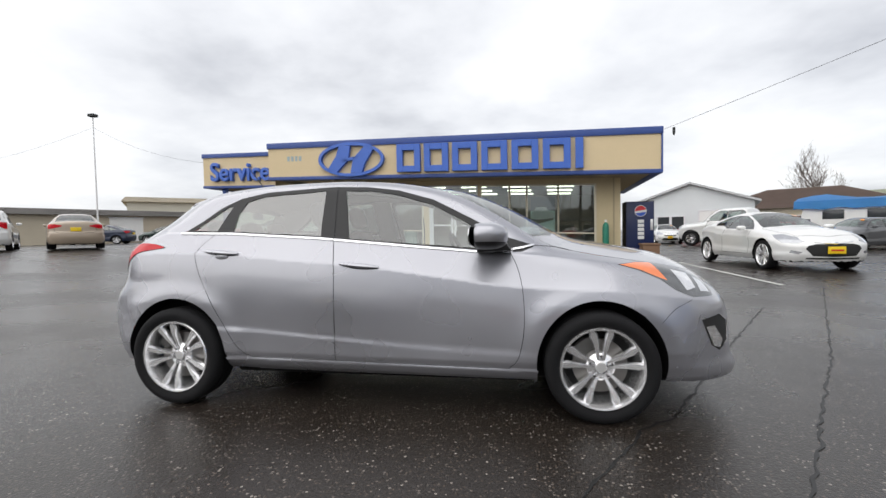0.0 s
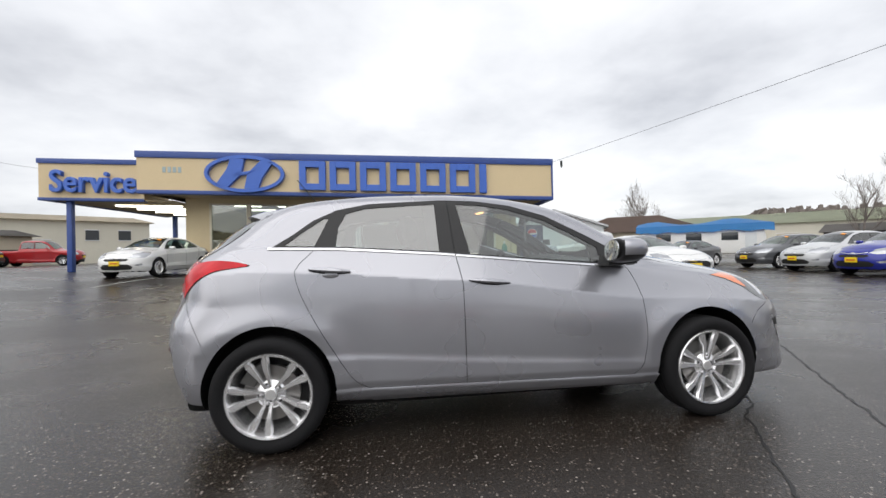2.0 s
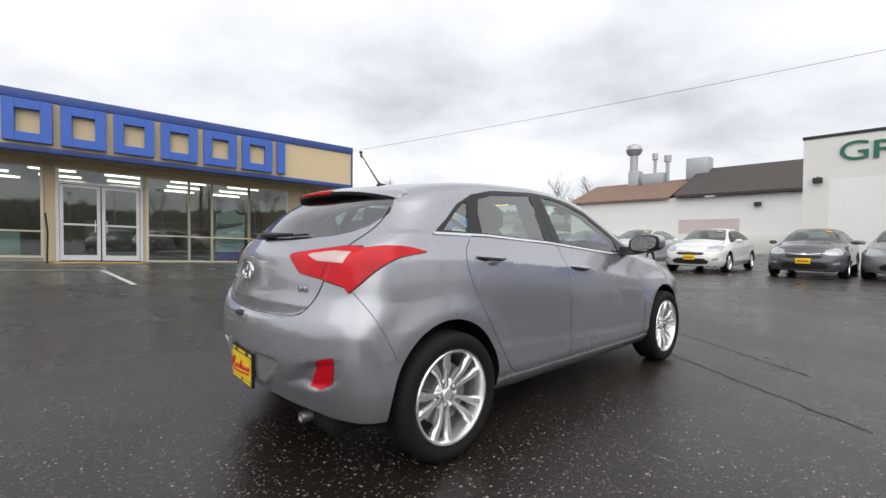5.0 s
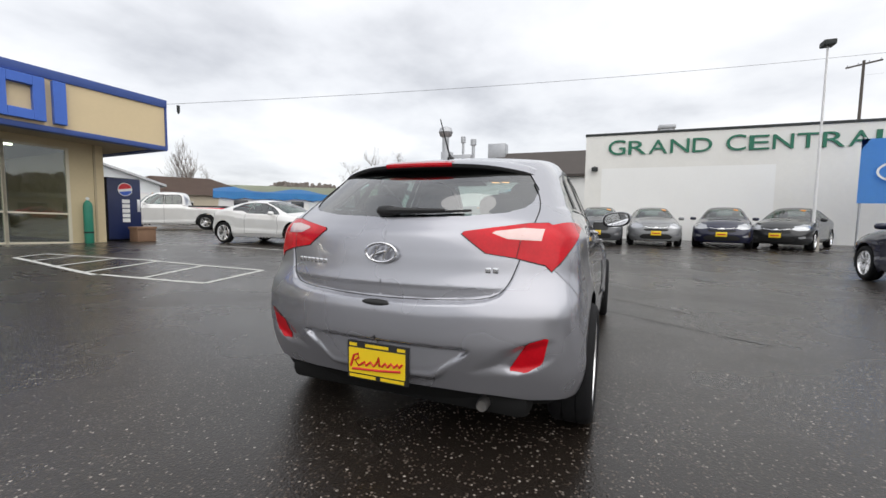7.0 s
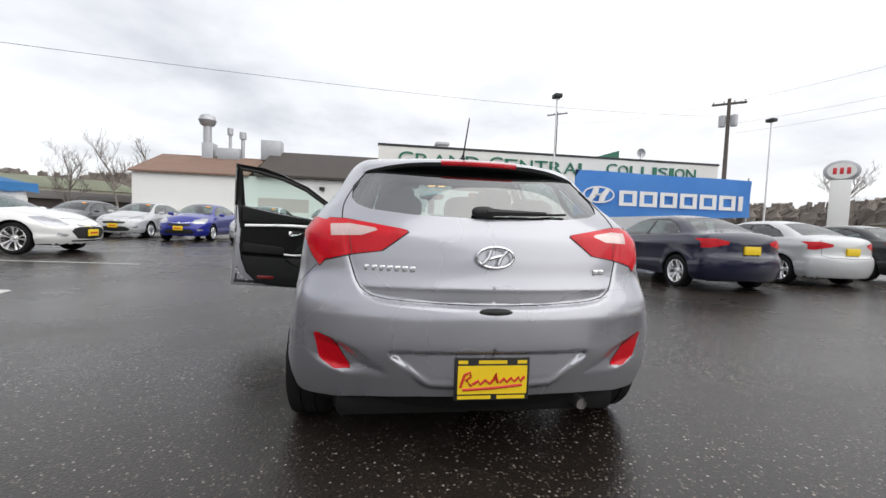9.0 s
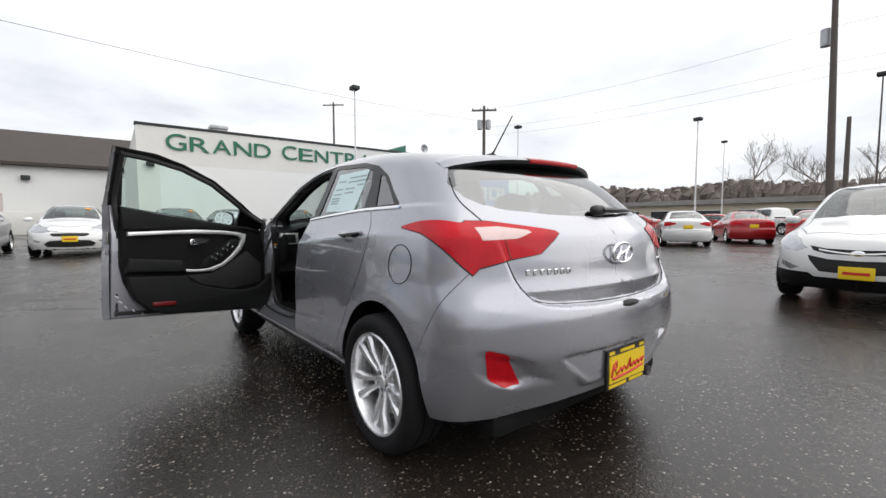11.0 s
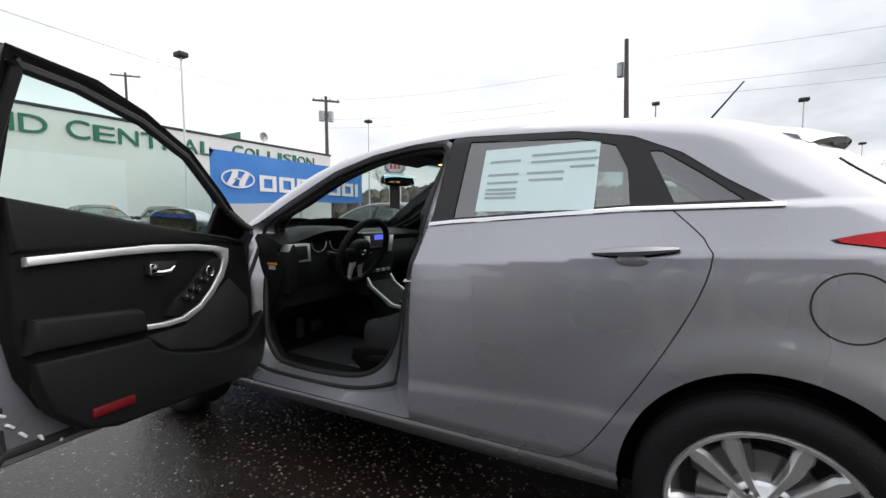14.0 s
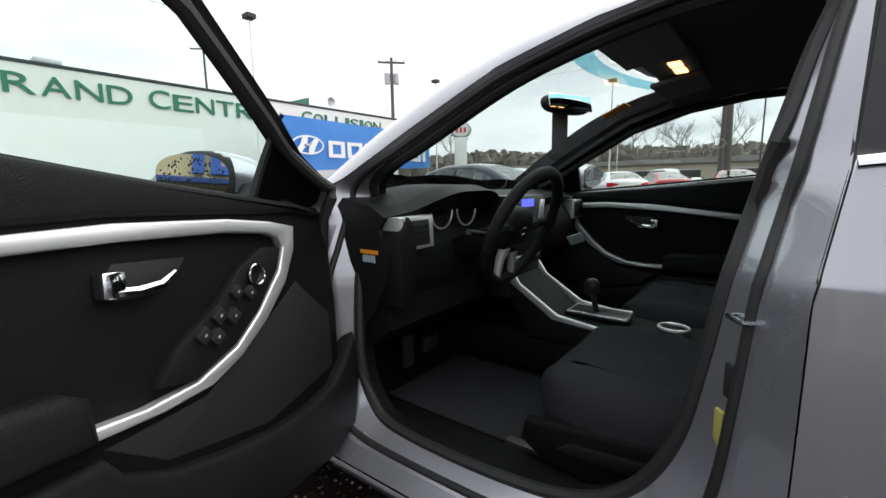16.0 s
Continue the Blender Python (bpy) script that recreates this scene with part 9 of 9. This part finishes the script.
for x, y, h, a in ((15.64, -7.48, 7.2, 1), (17.3, -20.6, 7.4, 1), (-25.2, 20.1, 8.9, 1), (-2.3, -31.9, 6.95, 2), (8.0, -26.1, 7.0, 1), (-6.6, -27.4, 7.2, 1), (12.0, -42.0, 8.0, 1), (-14.0, -46.0, 7.0, 1), (-22.0, -40.0, 7.0, 1)):
    lamp_post(x, y, h, a)
lamp_post(0.5, -27.8, 8.0, 1, "dark lot lamp beside the wooden pole", "pole_wood")


def utility_pole(x, y, h, lean=0.0, arm=2.2, box_on=True, label="dark wooden utility pole with a crossarm"):
    t = thing("utility_pole", label, "utility pole", "utility poles", m=Matrix.Translation((x, y, 0)))
    part("pole", tube([(0, 0, 0), (lean, 0, h)], 0.15, 12, radii=[0.19, 0.12]), M["pole_wood"], t)
    if arm:
        part("crossarm", turned(box(-arm / 2, -0.06, h - 0.45, arm / 2, 0.06, h - 0.30), Matrix.Translation((lean, 0, 0)) @ pose(0, 0, 0, 0, 0, 48)), M["pole_wood"], t)
        for k in (-0.9, -0.3, 0.3, 0.9):
            a = radians(48)
            part("insulator", lathe([(0.0, 0.0), (0.05, 0.0), (0.06, 0.1), (0.03, 0.18), (0.0, 0.18)], 8, "z"), M["galv"], t, m=pose(lean + math.cos(a) * arm / 2 * k, math.sin(a) * arm / 2 * k, h - 0.30))
    if box_on:
        for o in ((0.25, 0.28), (-0.25, -0.28)) if arm else ((0.32, -0.32), ):
            part("transformer", lathe([(0.0, -0.45), (0.22, -0.45), (0.24, 0.0), (0.24, 0.35), (0.1, 0.42), (0.0, 0.42)], 14, "z"), M["galv"], t, "grey transformer can", pose(lean + o[0], o[1], h - 1.6))


utility_pole(25.25, -24.9, 11.2)
utility_pole(1.83, -26.0, 11.6, 0.25, 0, True, "tall leaning dark wooden pole")
utility_pole(56.0, -24.2, 18.0, 0, 3.0, False)
utility_pole(-40.0, -26.0, 11.5, 0, 2.2, False)
utility_pole(3.2, -38.0, 8.0, 0, 0, False, "short wooden pole by the road")


def wire(a, b, sag, r=0.0065):
    a, b = Vector(a), Vector(b)
    pts = [a.lerp(b, t) - Vector((0, 0, 4 * sag * t * (1 - t))) for t in np.linspace(0, 1, 25)]
    ob = part("overhead_wire", tube(pts, r, 5), M["wire"], None, "thin black overhead wire")
    tagged(ob, category="wire", group="overhead wires")


corner = local(6.4, 0.1, 4.75)
wire(corner, (25.25, -24.9, 9.9), 0.5)
wire((25.25, -24.9, 10.9), (2.0, -26.0, 10.3), 0.5)
wire((25.25, -24.9, 9.3), (2.0, -26.0, 8.6), 0.4)
wire((25.25, -24.9, 8.6), (2.0, -26.0, 8.0), 0.4)
wire((2.0, -26.0, 10.3), (-40.0, -26.0, 11.0), 0.7)
wire((2.0, -26.0, 8.6), (-40.0, -26.0, 9.4), 0.7)
wire((2.0, -26.0, 8.0), (-40.0, -26.0, 8.6), 0.7)
wire((25.25, -24.9, 10.9), (56.0, -24.2, 16.5), 0.6)
wire(local(-14.4, 0.7, 4.2), (-25.2, 20.1, 8.2), 0.4)
wire((-25.2, 20.1, 8.2), (-60, 32, 9.0), 0.8)
tag = thing("wire_insulator", "small dark insulator hanging at the roof corner", "insulator", m=Matrix.Translation(corner + Vector((0.28, -0.3, 0))))
part("body", lathe([(0.0, 0.0), (0.05, 0.0), (0.05, -0.2), (0.02, -0.28), (0.0, -0.28)], 8, "z"), M["roof_edge"], tag)

# ---- pylon sign ----
py = thing("pylon_sign", "white pylon with a round white sign and red marks", "sign", m=pose(28.5, -39.2, 0, 0, 0, -51))
part("column", box(-0.35, -0.7, 0, 0.35, 0.7, 6.2, 0.05), M["white"], py)
part("disc", turned(lathe([(0.0, -0.25), (1.0, -0.25), (1.08, -0.2), (1.08, 0.2), (1.0, 0.25), (0.0, 0.25)], 32), pose(0, 0, 7.0, 0, 0, 90) @ Matrix.Diagonal((1.15, 1, 0.85, 1))), M["galv"], py)
part("disc_face", turned(lathe([(0.0, -0.28), (0.86, -0.28), (0.86, 0.28), (0.0, 0.28)], 32), pose(0, 0, 7.0, 0, 0, 90) @ Matrix.Diagonal((1.12, 1, 0.80, 1))), M["white"], py)
for k in (-0.45, 0.0, 0.45):
    part("red_bar", box(-0.30, k - 0.13, 6.72, 0.30, k + 0.13, 7.28, 0.01), M["sign_red"], py)

# ---- far buildings ----
M["beige"] = surface("beige_siding", (0.50, 0.44, 0.34), 0.8, vary=0.12, scale=0.6, bump=0.2, bump_scale=8)
M["beige_light"] = surface("pale_siding", (0.60, 0.57, 0.48), 0.8, vary=0.10, scale=0.6)
M["barn"] = surface("pale_grey_siding", (0.66, 0.69, 0.70), 0.7, vary=0.08, scale=0.8)
M["roof_grey"] = surface("grey_roofing", (0.16, 0.15, 0.14), 0.85, vary=0.2)
M["roof_pale"] = surface("pale_metal_roof", (0.48, 0.49, 0.50), 0.6, vary=0.12)
M["house_roof"] = surface("brown_shingle_roof", (0.15, 0.105, 0.085), 0.85, vary=0.25, scale=0.9, bump=0.3, bump_scale=12)
M["moss"] = surface("pale_green_roof", (0.50, 0.53, 0.40), 0.8, vary=0.2, scale=0.5)
M["tarp"] = surface("bright_blue_tarp", (0.05, 0.28, 0.62), 0.5, vary=0.15, scale=1.5)
M["win_dark"] = surface("dark_window_pane", (0.04, 0.045, 0.05), 0.15)


def building(name, label, x, y, rot, length, depth, wall_h, roof_h, wall, roof, openings=(), hip=0.0, z=None):
    """A far building: walls, a pitched roof along its length, and openings (u, z, w, h, material) in its front."""
    z = ground_z(x, y) if z is None else z
    t = thing(name, label, "building", m=pose(x, y, z, 0, 0, rot))
    t["kind"] = "structure"
    L, D = length / 2, depth
    part("front_wall", box(-L, 0, -0.8, L, 0.25, wall_h), M[wall], t, smooth=False)
    part("back_wall", box(-L, D - 0.25, -0.8, L, D, wall_h), M[wall], t, smooth=False)
    for s in (-1, 1):
        part("end_wall", prism([(0.25, -0.8), (D - 0.25, -0.8), (D - 0.25, wall_h), (D / 2, wall_h + roof_h * (1 if not hip else 0)), (0.25, wall_h)], s * L, s * (L - 0.25), "yz"), M[wall], t, smooth=False)
    o = 0.5
    bm = bmesh.new()
    q = lambda u, v, h: bm.verts.new((u, v, h))
    a, b, c, d = q(-L - o, -o, wall_h), q(L + o, -o, wall_h), q(L + o, D + o, wall_h), q(-L - o, D + o, wall_h)
    e, f = q(-L - o + hip, D / 2, wall_h + roof_h), q(L + o - hip, D / 2, wall_h + roof_h)
    for fc in ((a, b, f, e), (c, d, e, f), (b, c, f), (d, a, e)):
        bm.faces.new(fc)
    bmesh.ops.solidify(bm, geom=bm.faces[:], thickness=0.18)
    bmesh.ops.recalc_face_normals(bm, faces=bm.faces[:])
    part("roof", bm, M[roof], t, smooth=False)
    for u, zz, w, h, mat in openings:
        win = part("window" if h < 2 else "shutter_door", box(u - w / 2, -0.05, zz, u + w / 2, 0.02, zz + h, 0.01), M[mat], t, smooth=False)
        part("frame", join(box(u - w / 2 - 0.08, -0.08, zz - 0.06, u + w / 2 + 0.08, -0.001, zz), box(u - w / 2 - 0.08, -0.08, zz + h, u + w / 2 + 0.08, -0.001, zz + h + 0.08)), M["alum"], win, smooth=False)
    return t


def gable_building(name, label, x, y, rot, width, depth, wall_h, roof_h, wall, roof, openings=()):
    """A far building whose gable end faces us."""
    z = ground_z(x, y)
    t = thing(name, label, "building", m=pose(x, y, z, 0, 0, rot))
    t["kind"] = "structure"
    W = width / 2
    part("gable_wall", prism([(-W, -0.5), (W, -0.5), (W, wall_h), (0, wall_h + roof_h), (-W, wall_h)], 0, 0.25, "xz"), M[wall], t, smooth=False)
    for s in (-1, 1):
        part("side_wall", box(min(s * W, s * (W - 0.25)), 0.25, -0.5, max(s * W, s * (W - 0.25)), depth, wall_h), M[wall], t, smooth=False)
        part("roof_side", prism([(s * (W + 0.4), wall_h - 0.2), (0, wall_h + roof_h + 0.04), (0, wall_h + roof_h + 0.22), (s * (W + 0.4), wall_h - 0.02)], -0.4, depth, "xz"), M[roof], t, smooth=False)
    for u, zz, w, h, mat in openings:
        win = part("window" if h < 2 else "garage_door", box(u - w / 2, -0.05, zz, u + w / 2, 0.02, zz + h, 0.01), M[mat], t, smooth=False)
        part("frame", join(box(u - w / 2 - 0.08, -0.08, zz + h, u + w / 2 + 0.08, -0.001, zz + h + 0.1), box(u - w / 2 - 0.1, -0.08, zz, u - w / 2, -0.001, zz + h), box(u + w / 2, -0.08, zz, u + w / 2 + 0.1, -0.001, zz + h)), M["alum"], win, smooth=False)
    return t


gable_building("grey_barn", "pale grey metal barn with a white garage door", 16.0, 36.0, -25, 9.0, 14, 3.3, 1.5, "barn", "roof_pale", [(2.2, 0.0, 3.0, 2.5, "white"), (-2.0, 1.0, 0.9, 1.1, "win_dark"), (-0.9, 1.0, 0.9, 1.1, "win_dark")])
building("brown_roof_house", "low house with a wide brown hip roof", 28.5, 42.5, -32, 15.0, 10, 2.9, 2.2, "beige", "house_roof", [(-4, 1.0, 1.4, 1.1, "win_dark"), (0, 1.0, 1.4, 1.1, "win_dark"), (4, 1.0, 1.4, 1.1, "win_dark")], hip=5.0, z=0.0)
building("long_green_roof_hall", "long pale hall with a faded green roof", 57.0, 66.0, -47, 64.0, 18, 4.6, 2.2, "beige_light", "moss", [(-20 + 8 * k, 0.5, 3.0, 2.4, "beige") for k in range(6)], hip=2.0, z=0.0)
building("tan_warehouse", "long tan warehouse with white shutter doors", -35.8, 46.4, 43, 19.7, 16, 4.7, 1.2, "beige_light", "beige", [(-6.15, 0.2, 3.2, 2.6, "white"), (4.35, 2.6, 1.2, 1.1, "win_dark"), (7.35, 2.6, 1.2, 1.1, "win_dark"), (-0.65, 0.2, 3.0, 2.4, "beige")])
building("low_tan_shed", "low tan shed in front of the warehouse", -36.5, 26.5, 62, 26.0, 7, 2.5, 0.7, "beige", "roof_grey", [(-6, 0.6, 1.6, 1.2, "win_dark"), (5, 0.2, 2.6, 2.1, "white")])
building("low_shop_row", "low tan row of shops far across the road", 14.0, -58.0, 175, 56.0, 12, 3.0, 0.9, "beige", "roof_grey", [(-22 + 5.5 * k, 0.3, 3.6, 1.9, "win_dark") for k in range(9)], z=0.0)
building("brown_shed", "small brown shed beside the white workshop", 62.0, 40.0, -60, 14.0, 8, 2.6, 1.2, "dark_roof", "roof_grey", [(-3, 0.8, 1.2, 1.0, "win_dark")], z=0.0)


def camper(x, y, rot):
    t = thing("camper_trailer", "white camper trailer under a bright blue tarp", "trailer", m=pose(x, y, ground_z(x, y), 0, 0, rot))
    part("body", prism([(-3.4, 0.6), (3.4, 0.6), (3.5, 1.6), (3.3, 2.5), (-3.4, 2.5), (-3.6, 1.6)], -1.15, 1.15, "xz", 0.08), M["white"], t)
    bm = bmesh.new()
    rows = []
    rnd = random.Random(3)
    for i in range(13):
        u = -3.9 + 7.8 * i / 12
        pk = 2.62 + 0.16 * math.sin(i * 0.9) + rnd.uniform(-0.04, 0.04)
        rows.append([bm.verts.new((u, v, h)) for v, h in ((-1.35, 2.05 + rnd.uniform(-0.08, 0.08)), (-1.22, 2.5), (0, pk + 0.12), (1.22, 2.5), (1.35, 2.1))])
    for A, B in zip(rows, rows[1:]):
        for k in range(4):
            bm.faces.new((A[k], A[k + 1], B[k + 1], B[k]))
    bmesh.ops.solidify(bm, geom=bm.faces[:], thickness=0.02)
    part("tarp", bm, M["tarp"], t, "bright blue tarp")
    for u in (-2.2, -0.4, 1.6):
        part("window", box(u - 0.45, -1.18, 1.45, u + 0.45, -1.14, 1.95, 0.02), M["win_dark"], t)
    part("door", box(2.4, -1.18, 0.7, 3.0, -1.14, 2.2, 0.02), M["barn"], t)
    for u in (-0.5, 0.5):
        for s in (-1, 1):
            part("wheel", turned(tyre_bm(0.34, 0.2, 0.22, 20), pose(u, s * 1.0, 0.34)), M["tyre"], t)


camper(21.0, 23.0, -39)


# ---- bare trees and the far woods ----
def bare_tree(x, y, h, seed, spread=0.45, label="bare winter tree with fine twigs"):
    rnd = random.Random(seed)
    z = ground_z(x, y)
    t = thing("bare_tree", label, "tree", "bare trees", m=Matrix.Translation((x, y, z)))
    limbs, twigs = [], []

    def grow(p, d, length, r, level):
        q = [p]
        for k in range(3):
            d = (d + Vector((rnd.uniform(-1, 1), rnd.uniform(-1, 1), rnd.uniform(-0.3, 0.8))) * 0.14).normalized()
            q.append(q[-1] + d * length / 3)
        (limbs if level < 2 else twigs).append((q, [r, r * 0.85, r * 0.7, r * 0.55]))
        if level < 4:
            for k in range((8, 6, 5, 3)[level]):
                i = rnd.choice((1, 2, 2, 3)) if level else rnd.choice((1, 2, 3))
                side = Vector((rnd.uniform(-1, 1), rnd.uniform(-1, 1), rnd.uniform(0.1, 0.9)))
                grow(q[i], (d * (1 - spread) + side.normalized() * spread * 1.6).normalized(), length * rnd.uniform(0.42, 0.66), r * 0.5, level + 1)
    grow(Vector((0, 0, 0)), Vector((0, 0, 1)), h * 0.46, h * 0.012, 0)
    part("trunk", join(*[tube(q, 0, 6, radii=r) for q, r in limbs]), M["twig"], t)
    vs, fs = [], []
    for q, r in twigs:
        k = len(vs)
        for p, rr in zip(q, r):
            rr = max(rr, 0.010)
            vs += [(p.x + rr, p.y, p.z), (p.x - rr * 0.5, p.y + rr * 0.87, p.z), (p.x - rr * 0.5, p.y - rr * 0.87, p.z)]
        for i in range(3):
            for j in range(3):
                fs.append((k + i * 3 + j, k + i * 3 + (j + 1) % 3, k + i * 3 + 3 + (j + 1) % 3, k + i * 3 + 3 + j))
    me = bpy.data.meshes.new("crown")
    me.from_pydata(vs, [], fs)
    me.materials.append(M["twig"])
    tagged(part("crown", me, None, t), kind="stuff")


for x, y, h, s in ((34.0, 48.0, 11.5, 1), (60.0, 36.0, 13.5, 2), (64.0, 33.0, 14.5, 3), (58.0, 41.0, 12.0, 4), (68.0, 28.0, 13.0, 15), (16.5, -68.0, 14.5, 5), (5.0, -70.0, 14.0, 6), (-4.0, -72.0, 13.0, 7), (11.0, -70.0, 13.0, 8), (45.0, -60.0, 13.0, 9), (-16.0, -70.0, 9.0, 10), (24.0, 70.0, 8.0, 11), (-14.0, 46.0, 6.5, 12), (-9.0, 48.0, 6.0, 13), (-26.0, -74.0, 10.0, 14)):
    bare_tree(x, y, h, s)

M["woods"] = surface("far_woods", (0.19, 0.165, 0.145), 0.95, vary=0.4, scale=0.25)
M["woods_green"] = surface("far_evergreens", (0.07, 0.085, 0.065), 0.95, vary=0.4, scale=0.3)
M["red_bush"] = surface("reddish_bare_bush", (0.30, 0.13, 0.09), 0.9, vary=0.3)


def far_woods():
    """Rows of thin uneven clumps on the skyline, past the road and the sales row."""
    rnd = random.Random(11)
    for mat, base, count in (("woods", 0.0, 2600), ("woods_green", -1.5, 130)):
        vs, fs = [], []
        for k in range(count):
            a = radians(rnd.uniform(-185, 45))
            R = rnd.uniform(120, 165)
            hgt = (9.0 + 3.6 * noise.noise(Vector((math.cos(a) * 5, math.sin(a) * 5, 0))) + rnd.uniform(-1.5, 1.5) + base) * R / 140
            w = rnd.uniform(0.7, 2.2)
            x, y = R * math.cos(a), R * math.sin(a)
            i = len(vs)
            n = 7
            for lev, (zz, ww) in enumerate(((-1, 0.8), (hgt * 0.35, 1.0), (hgt * 0.78, 0.95 if base == 0 else 0.5), (hgt, 0.6 if base == 0 else 0.12))):
                for j in range(n):
                    t = 2 * math.pi * j / n + lev
                    rr = w * ww * rnd.uniform(0.6, 1.25)
                    vs.append((x + rr * math.cos(t), y + rr * math.sin(t), zz + rnd.uniform(-0.4, 0.4)))
            for lev in range(3):
                for j in range(n):
                    fs.append((i + lev * n + j, i + lev * n + (j + 1) % n, i + (lev + 1) * n + (j + 1) % n, i + (lev + 1) * n + j))
            fs.append(tuple(i + 3 * n + j for j in range(n)))
        me = bpy.data.meshes.new("far_woods")
        me.from_pydata(vs, [], fs)
        ob = part("far_woods", me, M[mat], None, "brown leafless woods on the skyline" if base == 0 else "dark evergreens on the skyline")
        tagged(ob, category="woods", kind="stuff")


far_woods()
bush = thing("red_bush", "reddish bare bush behind the barn", "bush", m=pose(24.0, 48.0, 0))
tw = []
rnd_b = random.Random(9)
for k in range(160):
    a, e, r = rnd_b.uniform(0, 6.28), rnd_b.uniform(0.5, 1.5), rnd_b.uniform(2.0, 4.2)
    tw.append(tube([(0.4 * math.cos(a), 0.4 * math.sin(a), 0), (r * 0.5 * math.cos(a) * math.cos(e), r * 0.5 * math.sin(a) * math.cos(e), r * 0.6 * math.sin(e)), (r * math.cos(a) * math.cos(e), r * math.sin(a) * math.cos(e), 0.6 + r * math.sin(e))], 0.05, 3))
part("twigs", join(*tw), M["red_bush"], bush)
